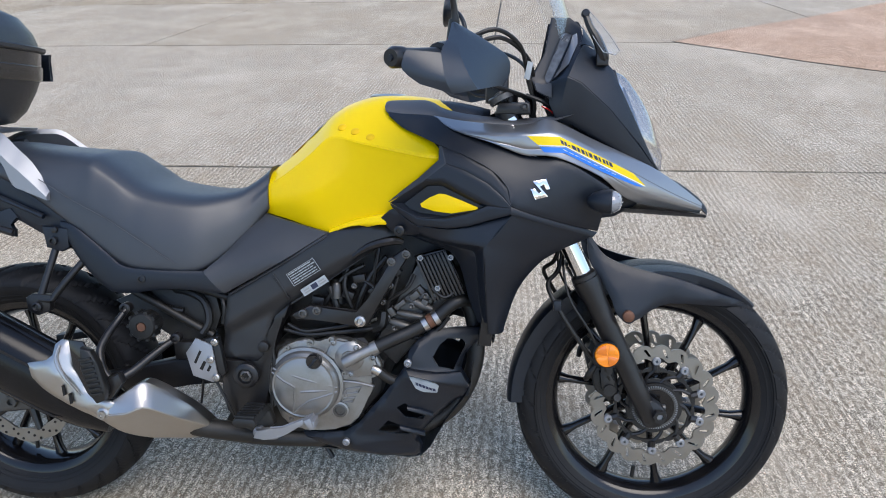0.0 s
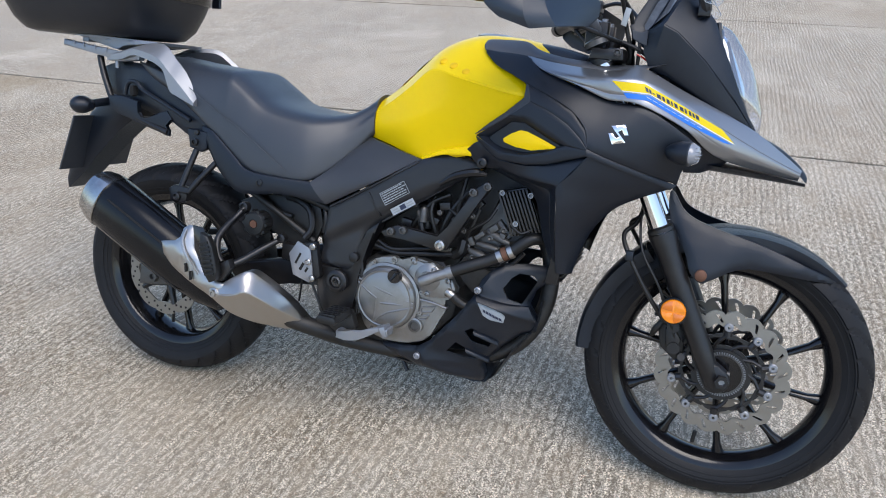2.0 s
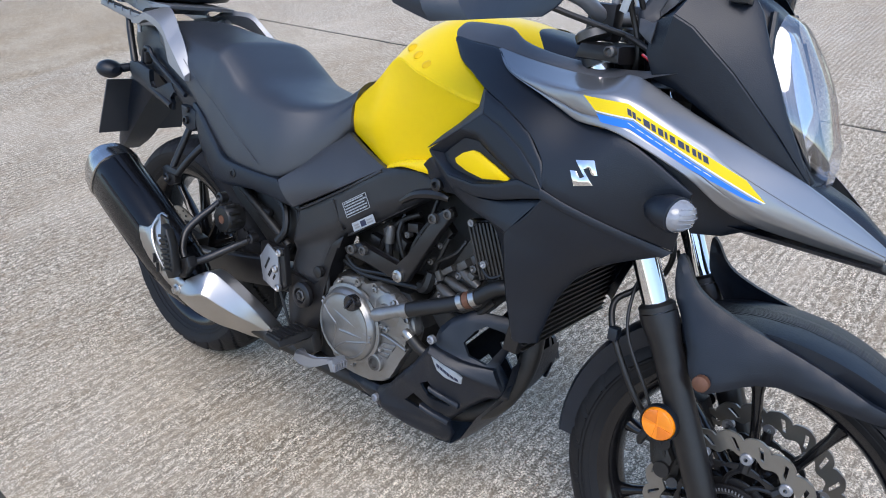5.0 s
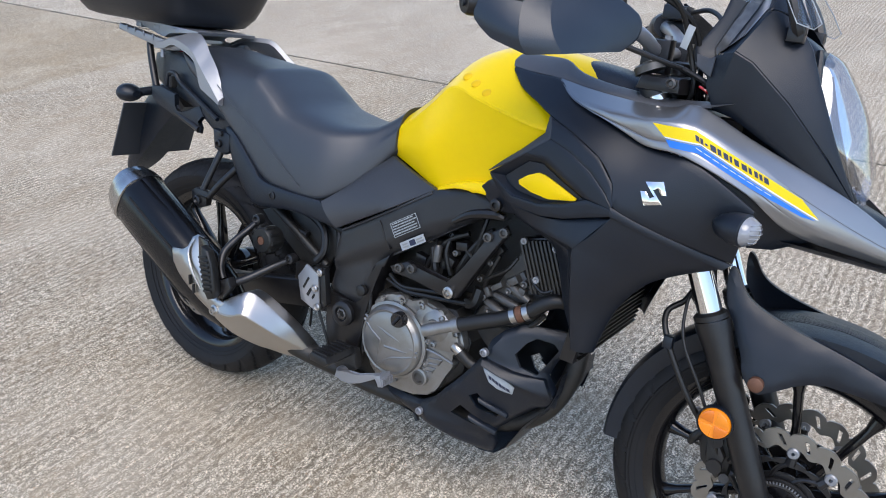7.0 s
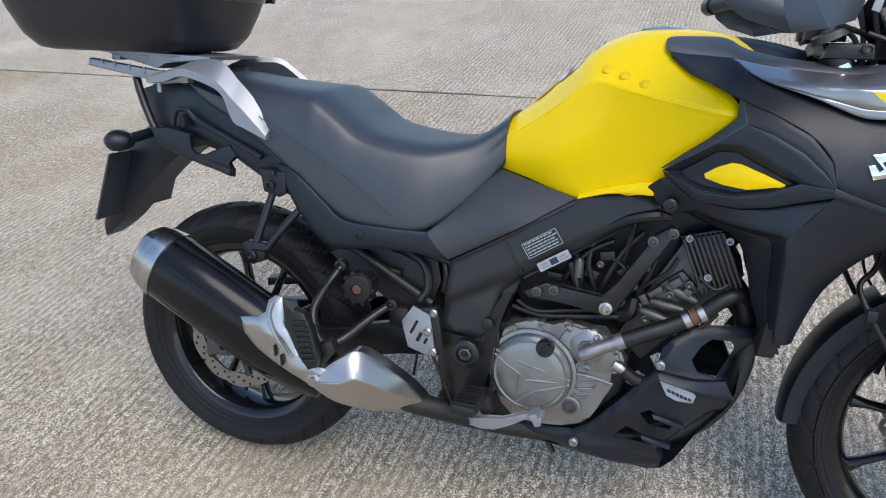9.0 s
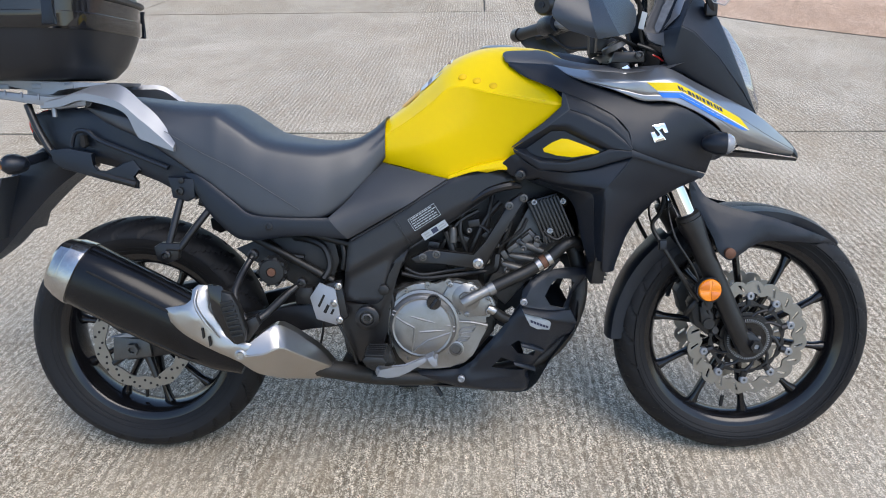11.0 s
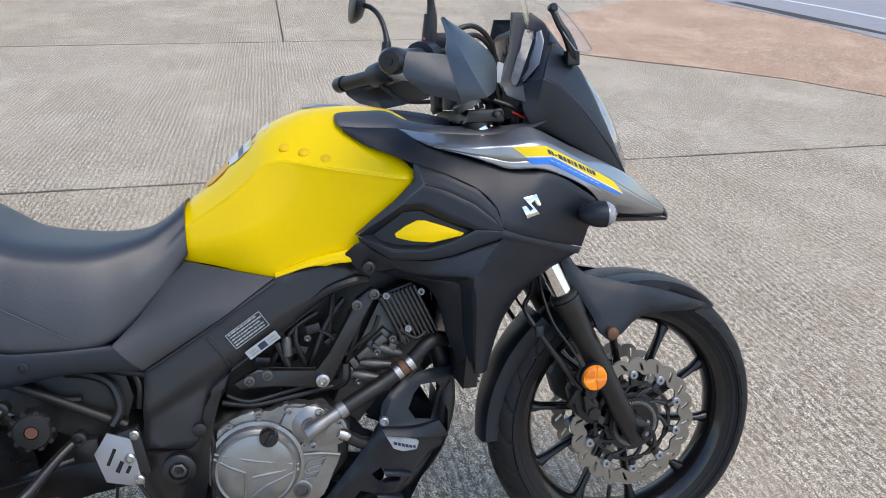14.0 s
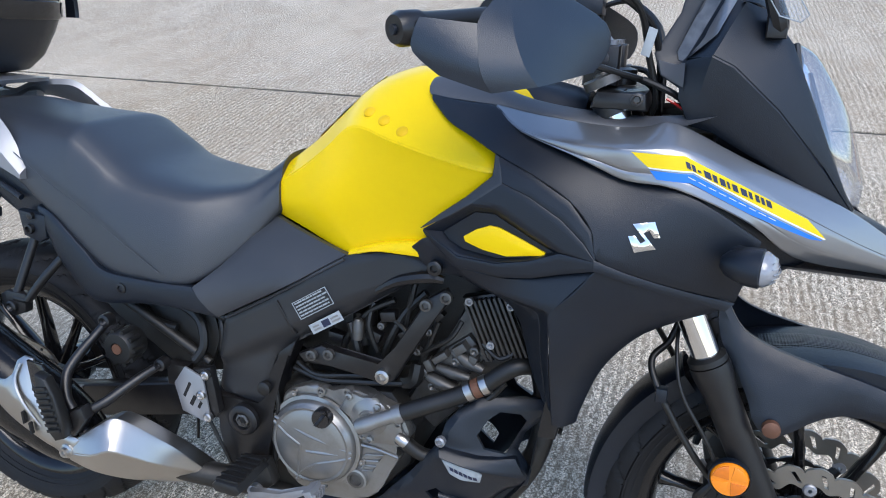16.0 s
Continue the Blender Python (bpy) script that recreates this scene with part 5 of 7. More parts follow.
part("kill_switch", block(1.085, 1.105, -0.245, -0.225, 1.158, 1.168, 0.003), RED, bar)
GD_RIDGE = [(1.104, 1.192, -.310), (1.110, 1.160, -.345), (1.122, 1.120, -.375), (1.138, 1.085, -.385), (1.154, 1.062, -.378)]
GD_FRONT = [(1.108, 1.191, -.305), (1.160, 1.163, -.280), (1.207, 1.133, -.245), (1.213, 1.100, -.245), (1.200, 1.075, -.275)]
GD_SIDE = [(1.100, 1.190, -.315), (1.096, 1.155, -.365), (1.086, 1.127, -.397), (1.096, 1.078, -.412), (1.107, 1.054, -.402)]
GD_MID = [(1.086, 1.127, -.397), (1.090, 1.105, -.406), (1.096, 1.078, -.412), (1.107, 1.054, -.402)]
GD_REAR = [(1.024, 1.132, -.410), (1.018, 1.116, -.414), (1.018, 1.095, -.414), (1.048, 1.071, -.411)]
both("handguard", lambda: join(skin(GD_RIDGE, GD_FRONT, 6, 3, 0.004, 0.0), skin(GD_RIDGE, GD_SIDE, 4, 3, 0.0, 0.0), skin(GD_MID, GD_REAR, 5, 3, 0.002, 0.0)), GUARD, bike, "black plastic handguard")

part("cockpit_panel", half_loft([(1.10, [(0, 1.000), (.05, .998), (.100, 1.000)]), (1.20, [(0, .992), (.06, .990), (.120, .988)]), (1.30, [(0, .992), (.07, .990), (.125, .992)]), (1.36, [(0, .985), (.06, .984), (.110, .995)])], 3, 3), BLACK, bike, "black inner panel round the fork")
# yokes, clamps, ignition and cables
part("top_yoke", plate([(1.182, 1.018), (1.262, 1.018), (1.259, 1.044), (1.190, 1.044)], -0.135, 0.135, 0.008), BLACKMETAL, bike, "black top fork yoke")
for s in (-1, 1):
    part("fork_cap", lathe([(0.028, -0.004), (0.028, 0.008), (0.025, 0.011), (0.019, 0.011), (0.018, 0.007), (0.012, 0.007), (0.011, 0.015), (0.001, 0.016)], (0, 0, 0), "z", 24), DULLALU, bike).matrix_local = Matrix.Translation(on_fork(s * 0.103, 1.052)) @ Matrix.Rotation(radians(-26), 4, "Y")
    part("fork_clamp", rod(on_fork(s * 0.103, 1.010), on_fork(s * 0.103, 1.034), 0.0275, segs=20), BLACKMETAL, bike)
    part("yoke_bolt", lathe([(0.009, 0.0), (0.009, -0.01), (0.006, -0.013), (0.004, -0.008), (0.001, -0.008)], (1.247, s * 0.135, 1.035), segs=12), DULLALU, bike)
    part("bar_clamp", block(1.160, 1.212, s * 0.055 - 0.018, s * 0.055 + 0.018, 1.045, 1.105, 0.008), BLACKMETAL, bike)
    part("clamp_bolt", lathe([(0.007, 0), (0.007, 0.008), (0.001, 0.008)], (1.20, s * 0.055, 1.104), "z", 12), SILVER, bike)
part("lower_yoke", plate([(1.255, 0.83), (1.36, 0.83), (1.36, 0.87), (1.26, 0.87)], -0.135, 0.135, 0.01), BLACKMETAL, bike)
part("steering_head", rod((1.20, 0, 1.03), (1.285, 0, 0.84), 0.035), BLACKMETAL, bike)
part("ignition_lock", lathe([(0.02, 0), (0.02, 0.022), (0.012, 0.025), (0.001, 0.025)], (1.215, 0.0, 1.046), "z", 20), BLACKMETAL, bike)
CABLES = [[(1.12, -.20, 1.15), (1.19, -.19, 1.175), (1.25, -.12, 1.14), (1.27, -.08, 1.08), (1.27, -.05, 1.02), (1.28, -.03, 0.95)],
          [(1.11, -.21, 1.16), (1.18, -.20, 1.19), (1.235, -.15, 1.16), (1.255, -.10, 1.09), (1.27, -.09, 1.03), (1.25, -.06, 0.98)],
          [(1.09, -.21, 1.12), (1.15, -.17, 1.09), (1.21, -.12, 1.07), (1.26, -.07, 1.05), (1.275, -.02, 1.0)],
          [(1.12, .20, 1.15), (1.19, .19, 1.175), (1.25, .12, 1.14), (1.27, .08, 1.08), (1.275, .04, 1.0)],
          [(1.08, .24, 1.11), (1.13, .20, 1.07), (1.19, .13, 1.065), (1.25, .06, 1.06), (1.27, .02, 1.0)],
          [(1.25, -.10, 1.06), (1.29, -.105, 1.045), (1.31, -.09, 1.03), (1.32, -.05, 1.01)]]
for c in CABLES:
    part("cable", tube(c, 0.0048, 8), HOSE, bike)
part("red_wire", tube([(1.285, -.108, 1.036), (1.298, -.110, 1.030), (1.310, -.108, 1.022)], 0.0022, 6), RED, bike)
part("cable_tag", plate([(1.244, 1.095), (1.256, 1.091), (1.264, 1.128), (1.252, 1.132)], -0.128, -0.126, 0.0003), LABEL, bike, "pale paper tag on the cables")

# ---- seat, side covers, tail ----
def seat_section(top, yt, yb, zb):
    """Half a cross-section: a flat top out to yt, a tight edge, then a side that flares out to the hem."""
    k = min(1.0, max(0.82, (zb - 0.68) / 0.10))
    soft = [(0, top), (yb * 0.40, top - 0.002), (yb * 0.62, top - 0.008), (yb * 0.78, top - 0.020), (yb * 0.88, top - 0.040), (yb * 0.975, top * 0.45 + zb * 0.55), (yb, zb + 0.012), (yb * 0.96, zb)]
    firm = [(0, top - 0.002), (yt * 0.6, top - 0.001), (yt * 0.92, top - 0.002), (yt + 0.002, top - 0.009), (yt + 0.008, top - 0.028), (yt * 0.35 + yb * 0.65, top * 0.5 + zb * 0.5), (yb, zb + 0.012), (yb * 0.96, zb)]
    k = k * k * (3 - 2 * k)
    return [(a[0] * k + b[0] * (1 - k), a[1] * k + b[1] * (1 - k)) for a, b in zip(soft, firm)]


SEAT_FORM = [(-.075, .946, .07, .10, .915), (0, .951, .10, .135, .885), (.08, .942, .115, .15, .850), (.16, .935, .12, .16, .800), (.225, .931, .12, .166, .752), (.256, .928, .12, .170, .727), (.282, .913, .12, .172, .706), (.32, .887, .12, .176, .684),
             (.36, .860, .125, .178, .668), (.41, .846, .125, .178, .664), (.50, .835, .115, .168, .662), (.57, .842, .088, .130, .700), (.61, .862, .072, .108, .745), (.638, .884, .060, .094, .782), (.652, .897, .050, .088, .800)]
seat = part("seat", half_loft([(r[0], seat_section(*r[1:])) for r in SEAT_FORM], 5, 4), SEAT, bike, "black vinyl dual seat with a stepped pillion", sharp=60)
both("seat_seam", lambda: tube([(0.14, -0.1605, 0.872), (0.22, -0.169, 0.825), (0.30, -0.176, 0.785), (0.38, -0.180, 0.735), (0.455, -0.177, 0.685)], 0.0009, 6), SEAT, seat)
for side in (0, 1):
    f = mirror if side else (lambda b: b)
    sc = part("side_cover", f(skin([(.640, .788, -.080), (.603, .748, -.113), (.566, .705, -.143), (.520, .664, -.172)], [(.806, .752, -.136), (.755, .721, -.149), (.705, .690, -.158), (.565, .611, -.164)], 6, 4, 0.006, thick=0.012)), DARKGREY, bike, "dark grey side cover below the seat")
    part("seat_panel", f(skin([(.181, .775, -.160), (.225, .763, -.172), (.300, .706, -.182), (.342, .676, -.187), (.42, .668, -.185), (.520, .665, -.174)], [(.190, .755, -.163), (.229, .690, -.176), (.285, .632, -.184), (.335, .613, -.187), (.446, .624, -.182), (.565, .612, -.166)], 5, 4, 0.003, thick=0.012)), BLACK, sc, "black plastic panel under the seat")
    part("cover_screw", f(lathe([(0.010, 0.006), (0.010, -0.004), (0.006, -0.005), (0.005, 0), (0.001, 0)], (0.382, -0.187, 0.648), segs=14)), BLACKMETAL, sc)
    part("cover_slot", f(block(0.452, 0.458, -0.1825, -0.174, 0.644, 0.660, 0.001)), BLACKMETAL, sc)
    TAIL = [(-.228, .907, -.075), (-.144, .93, -.09), (-.038, .918, -.115), (.05, .885, -.135), (.148, .815, -.15), (.211, .779, -.155), (.201, .708, -.155), (.148, .728, -.145), (.059, .776, -.138), (-.012, .804, -.128), (-.118, .817, -.11), (-.197, .838, -.09), (-.234, .879, -.075)]
    tl = part("tail_panel", f(panel(TAIL, [(-.05, .86, -.122)], roll=0.005)), BLACK, bike, "black tail panel under the grab rail")
    part("tail_lug", f(plate([(.142, .765), (.205, .760), (.205, .715), (.185, .705), (.150, .715)], -0.172, -0.150, 0.005)), BLACK, tl)
    part("lug_bolt", f(lathe([(0.010, 0.004), (0.010, -0.005), (0.006, -0.006), (0.005, -0.001), (0.001, -0.001)], (0.170, -0.174, 0.731), segs=14)), BLACKMETAL, tl)
    part("lug_bolt", f(lathe([(0.007, 0.004), (0.007, -0.004), (0.004, -0.005), (0.001, -0.005)], (0.176, -0.174, 0.757), segs=14)), BLACKMETAL, tl)
    part("carrier_plate", f(plate([(-.151, .828), (-.109, .832), (-.047, .820), (-.054, .789), (-.042, .773), (-.019, .772), (.020, .794), (.050, .803), (.068, .778), (.039, .763), (.057, .750), (.055, .733), (-.016, .752), (-.128, .783), (-.149, .799)], -0.141, -0.128, 0.004)), BLACK, tl)
    part("carrier_ridge", f(tube([(-.105, -.126, .835), (-.090, -.130, .868), (-.060, -.134, .872), (-.030, -.137, .850), (.060, -.146, .815), (.140, -.156, .785)], 0.006, 8)), BLACK, tl)
    part("carrier_slot", f(plate([(-.075, .862), (-.064, .862), (-.062, .838), (-.068, .832), (-.075, .838)], -0.142, -0.124, 0.001)), RECESS_SHADE, tl)
    part("carrier_bolt", f(lathe([(0.012, 0.004), (0.012, -0.004), (0.006, -0.005), (0.001, -0.002)], (-0.095, -0.131, 0.815), segs=14)), BLACKMETAL, tl)
    part("carrier_rod", f(tube([(-.216, -.10, .935), (-.205, -.105, .905), (-.185, -.11, .86), (-.150, -.12, .812), (-.08, -.13, .781), (.053, -.14, .743)], 0.0095, 10)), BLACKMETAL, tl)
    br = part("exhaust_hanger", f(join(tube([(.166, -.160, .712), (.150, -.185, .640), (.140, -.198, .598)], 0.0085, 10), tube([(.232, -.165, .682), (.20, -.185, .640), (.168, -.198, .596)], 0.0085, 10), rod((.140, -.198, .598), (.168, -.198, .596), 0.0085))), BLACKMETAL, bike, "black triangular carrier bracket")
    part("hanger_foot", f(plate([(.108, .602), (.125, .612), (.172, .610), (.165, .572), (.135, .560), (.112, .572)], -0.205, -0.185, 0.004)), BLACKMETAL, br)
    part("hanger_bolt", f(lathe([(0.012, 0.003), (0.012, -0.005), (0.008, -0.007), (0.005, -0.002), (0.001, -0.002)], (0.137, -0.206, 0.582), segs=14)), BLACKMETAL, br)
    rail_secs = []
    for x, zt, zb, yo, yi in curve_points([(-.175, .942, .924, -.118, -.075), (-.120, .952, .928, -.128, -.085), (-.068, .964, .942, -.140, -.095), (-.02, .959, .936, -.148, -.108), (.03, .946, .922, -.157, -.122), (.055, .930, .904, -.161, -.128), (.078, .910, .857, -.165, -.135), (.106, .888, .844, -.169, -.142), (.163, .837, .823, -.174, -.156)], 4):
        up_in = 0.030 * max(0.0, min(1.0, (x + 0.10) / 0.12, (0.175 - x) / 0.05))
        rail_secs.append([(x, yo, zt - 0.004), (x, yo + 0.003, zt), (x, yi, zt + 0.002 + up_in), (x, yi + 0.006, zt - 0.010 + up_in), (x, yo + 0.014, zb), (x, yo, zb + 0.002)])
    part("grab_rail", f(rings(rail_secs)), SILVER, bike, "silver painted grab rail beside the seat", sharp=30)
part("tail_light", half_loft([(-.245, [(0, .912), (.04, .908), (.055, .885), (.045, .862)]), (-.215, [(0, .920), (.05, .915), (.07, .885), (.055, .855)])]), RED, bike, "red tail light")
part("tail_underside", half_loft([(-.23, [(0, .90), (.05, .895), (.07, .86), (.05, .835)]), (-.10, [(0, .925), (.08, .92), (.10, .86), (.08, .80)]), (.05, [(0, .93), (.10, .90), (.12, .84), (.09, .76)]), (.18, [(0, .90), (.12, .85), (.14, .77), (.10, .70)])]), BLACK, bike)

# rack
rack = part("luggage_rack", plate([(-.330, .992), (-.292, .987), (-.165, .958), (-.152, .956), (-.138, .971), (-.083, .975), (-.021, .977), (-.016, .985), (-.117, .988), (-.233, .992)], -0.098, 0.098, 0.003), SILVER, bike, "silver cast luggage rack")
for s in (-1, 1):
    part("rack_rail", plate([(-.330, .975), (-.333, .958), (-.178, .934), (-.131, .923), (-.062, .931), (-.058, .955), (-.123, .952), (-.152, .949), (-.233, .962)], s * 0.108 - 0.012, s * 0.108 + 0.012, 0.004), SILVER, rack)
    part("rack_stud", rod((-.146, s * 0.11, .930), (-.146, s * 0.11, .905), 0.006), SILVER, rack)
    for x in (-.29, -.255, -.215, -.175):
        part("rail_web", block(x - 0.002, x + 0.002, s * 0.121 - 0.002, s * 0.121 + 0.002, .945 + (-.175 - x) * 0.15, .960 + (-.175 - x) * 0.12, 0.0005), SILVER, rack)
for x in (-.27, -.19, -.11):
    part("rack_cross", block(x - 0.012, x + 0.012, -0.10, 0.10, .972, .985, 0.003), SILVER, rack)

# rear mudguard, plate and signals
mud = part("rear_mudguard", half_loft([(-.42, [(0, .560), (.03, .558), (.034, .545), (.03, .520)]), (-.36, [(0, .690), (.05, .685), (.055, .62), (.04, .565)]), (-.29, [(0, .780), (.055, .775), (.06, .70), (.045, .635)]), (-.20, [(0, .84), (.06, .83), (.07, .77), (.05, .72)]), (-.13, [(0, .84), (.06, .83), (.07, .80), (.05, .77)])]), BLACK, bike, "black rear mudguard with plate holder")
lp = part("number_plate", plate([(-.352, .590), (-.346, .590), (-.285, .755), (-.291, .755)], -0.135, 0.135, 0.001), DARKGREY, mud, "number plate seen edge-on from its dark back")
lp.matrix_local = Matrix.Translation((0.003, 0, 0.004))
part("plate_bracket", plate([(-.335, .66), (-.300, .655), (-.280, .705), (-.315, .71)], -0.03, 0.03, 0.002), BLACK, mud)
for s in (-1, 1):
    ri = part("rear_turn_signal", lathe([(0.010, 0.050), (0.022, 0.040), (0.031, 0.012), (0.031, -0.006), (0.024, -0.020), (0.001, -0.026)], (0, 0, 0), "x", 24), BLACK, bike, "rear turn signal with a dark body")
    ri.matrix_local = Matrix.Translation((-0.243, s * 0.150, 0.795)) @ Matrix.Diagonal((0.75, 1.1, 0.8, 1))
    part("signal_stalk", tube([(-.225, s * 0.13, .798), (-.205, s * 0.06, .81)], 0.012, 10, smooth=False), BLACK, bike)
    part("signal_lens", lathe([(0.030, -0.008), (0.023, -0.022), (0.001, -0.028)], (0, 0, 0), "x", 24), ORANGE, ri)

# ---- frame, engine ----
BEAM = [(.564, .606), (.649, .655), (.807, .752), (.869, .772), (.929, .772), (.956, .762), (.963, .745), (.895, .701), (.806, .641), (.709, .578), (.668, .545), (.655, .50), (.648, .455), (.632, .440), (.543, .452)]
# the beam's outer face, a fold, an undercut band, and the leg below it
BEAM_FIELD = facets([(.564, .606, -.146), (.649, .655, -.148), (.807, .752, -.148), (.869, .772, -.147), (.929, .772, -.146), (.963, .762, -.145), (.970, .742, -.146), (.543, .440, -.146), (.632, .430, -.146), (.655, .455, -.146), (.672, .54, -.142), (.72, .58, -.134), (.82, .64, -.134), (.90, .70, -.136)],
                    [[(.555, .528, -.153), (.685, .602, -.154), (.807, .675, -.153), (.965, .745, -.148)], [(.550, .503, -.138), (.684, .570, -.137), (.727, .590, -.135)]], 0.003)
for side in (0, 1):
    f = mirror if side else (lambda b: b)
    fr = part("frame_cover", f(join(plate(BEAM, -0.134, -0.10, 0.004), panel([(x, z, 0) for x, z in BEAM], field=BEAM_FIELD, thick=0.010, roll=0.006, width=0.008, res=0.010))), FRAME_PAINT, bike, "satin black frame cover with a warning label")
    part("frame_lower", f(plate([(.542, .450), (.632, .438), (.650, .455), (.660, .52), (.668, .545), (.680, .55), (.715, .59), (.700, .55), (.672, .504), (.660, .433), (.654, .376), (.642, .316), (.582, .292), (.549, .317), (.539, .375)], -0.1455, -0.10, 0.006)), BLACKMETAL, fr)
    part("frame_rib", f(tube([(.570, -.146, .606), (.66, -.147, .658), (.805, -.146, .747)], 0.003, 8)), DARKGREY, fr)
    part("cover_gap", f(plate([(.676, .655), (.680, .657), (.716, .600), (.712, .597)], -0.1535, -0.140, 0.0005)), BLACKMETAL, fr)
    pv = part("pivot_bolt", f(lathe([(0.030, 0.004), (0.030, -0.006), (0.024, -0.010), (0.018, -0.010), (0.016, -0.004), (0.001, -0.004)], (0.606, -0.158, 0.413), segs=32)), BLACKMETAL, fr)
    part("pivot_bore", f(lathe([(0.014, 0.0), (0.014, -0.006), (0.010, -0.008), (0.008, -0.002), (0.001, -0.002)], (0.606, -0.160, 0.413), segs=6)), DULLALU, pv)
    part("plug", f(lathe([(0.013, 0.004), (0.013, -0.005), (0.009, -0.007), (0.001, -0.007)], (0.648, -0.152, 0.482), segs=16)), HOSE, fr)
    brace = part("frame_brace", f(join(plate([(.715, .560), (.761, .584), (.778, .579), (.871, .563), (.896, .600), (.953, .700), (.984, .720), (.995, .703), (.964, .662), (.898, .540), (.870, .531), (.784, .553), (.729, .545)], -0.148, -0.128, 0.005))), BLACKMETAL, bike, "black bolted engine brace")
    for bx, bz in ((.953, .690), (.987, .708), (.745, .565), (.778, .572)):
        part("brace_bolt", f(lathe([(0.010, 0.003), (0.010, -0.006), (0.006, -0.007), (0.005, -0.002), (0.001, -0.002)], (bx, -0.150, bz), segs=14)), DULLALU, brace)
    part("brace_bolt", f(lathe([(0.013, 0.003), (0.013, -0.006), (0.008, -0.008), (0.006, -0.002), (0.001, -0.002)], (.879, -0.150, .549), segs=14)), SHINY, brace)
    part("beam_hook", f(tube([(.865, -.146, .700), (.905, -.150, .725), (.955, -.150, .738), (.98, -.146, .735)], [0.006, 0.009, 0.010, 0.006], 8)), BLACKMETAL, fr)
    if not side:
        def label_strip(pts, mat, y=-0.1512, name="warning_label"):
            return part(name, plate(pts, y, y + 0.001, 0), mat, fr)
        ux, uz = Vector((.843, .535)).normalized(), Vector((-.535, .843)).normalized()
        def at(o, a, b):
            p = Vector(o) + ux * a + uz * b
            return (p.x, p.y)
        o = (.727, .629)
        box = [at(o, 0, 0), at(o, .075, 0), at(o, .075, .033), at(o, 0, .033)]
        for i in range(4):
            a, b = Vector(box[i]), Vector(box[(i + 1) % 4])
            nrm = Vector((-(b - a).y, (b - a).x)).normalized() * 0.0012
            label_strip([tuple(a), tuple(b), tuple(b + nrm), tuple(a + nrm)], LABEL, -0.1545)
        random.seed(5)
        for r in range(5):
            x = 0.004
            while x < 0.066:
                w = random.uniform(0.003, 0.010)
                label_strip([at(o, x, .0045 + r * .0058), at(o, min(x + w, .072), .0045 + r * .0058), at(o, min(x + w, .072), .0072 + r * .0058), at(o, x, .0072 + r * .0058)], LABEL, -0.1545)
                x += w + 0.0016
        o = (.751, .606)
        label_strip([at(o, 0, 0), at(o, .068, 0), at(o, .068, .018), at(o, 0, .018)], LABEL, -0.1546, "pale_label")
        for i, (a, b, c, d) in enumerate([(.006, .022, .004, .007), (.006, .020, .010, .013), (.046, .064, .004, .007), (.046, .062, .010, .013), (.026, .042, .003, .015)]):
            label_strip([at(o, a, c), at(o, b, c), at(o, b, d), at(o, a, d)], STICKER_DARK if i == 4 else GREY, -0.1552, "label_bar")

# engine masses
eng = part("engine", plate([(.600, .26), (.585, .40), (.66, .47), (.69, .492), (.88, .500), (.93, .44), (.92, .36), (.86, .29), (.80, .255), (.70, .245)], -0.112, 0.115, 0.012), GRIME, bike, "black and silver V-twin engine")
part("front_cylinder", plate([(.89, .47), (.95, .42), (1.09, .585), (1.12, .62), (1.07, .70), (1.00, .68), (.975, .60)], -0.075, 0.080, 0.008), DULLALU, eng)
part("rear_cylinder", plate([(.70, .49), (.80, .49), (.82, .66), (.70, .70), (.66, .60)], -0.070, 0.075, 0.01), GRIME, eng)
part("engine_core", plate([(.72, .50), (.88, .52), (1.06, .60), (1.12, .70), (.98, .77), (.80, .74), (.70, .66)], -0.045, 0.045, 0.004), GRIME, eng)
part("airbox", plate([(.62, .70), (.70, .66), (.95, .74), (1.05, .82), (1.00, .88), (.72, .77)], -0.075, 0.075, 0.01), GRIME, eng)
for i in range(9):
    u = i / 8
    x0, z0 = 1.003 + 0.066 * u, .688 + 0.019 * u
    part("cooling_fin", plate([(x0, z0), (x0 + 0.0045, z0 + 0.002), (x0 + 0.0485, z0 - 0.098), (x0 + 0.044, z0 - 0.100)], -0.112, -0.07, 0.001), FIN, eng)
part("rectifier_base", plate([(.998, .692), (1.073, .713), (1.120, .610), (1.045, .588)], -0.098, -0.075, 0.004), BLACKMETAL, eng)
for x, z in ((1.015, .693), (1.055, .622), (1.085, .695)):
    part("fin_bolt", lathe([(0.007, 0.003), (0.007, -0.006), (0.004, -0.006), (0.001, -0.003)], (x, -0.112, z), segs=12), SILVER, eng)
case = part("crankcase_cover", plate([(.674, .445), (.682, .473), (.741, .497), (.763, .488), (.809, .502), (.864, .491), (.907, .467), (.924, .429), (.905, .413), (.892, .392), (.905, .383), (.889, .353), (.865, .304), (.832, .279), (.756, .270), (.701, .278), (.673, .315), (.663, .367)], -0.132, -0.105, 0.006, 3), ALU, eng, "cast aluminium crankcase cover")
CC = (0.742, -0.135, 0.388)
clutch = part("clutch_cover", lathe([(0.083, 0.02), (0.083, -0.010), (0.080, -0.018), (0.074, -0.022), (0.050, -0.026), (0.001, -0.028)], CC, segs=64), ALU, case, "round silver clutch cover with raised ribs")
part("cover_ring", lathe([(0.084, 0.0), (0.091, 0.0), (0.091, -0.006), (0.084, -0.008)], CC, segs=64, ring=True), ALU, clutch)
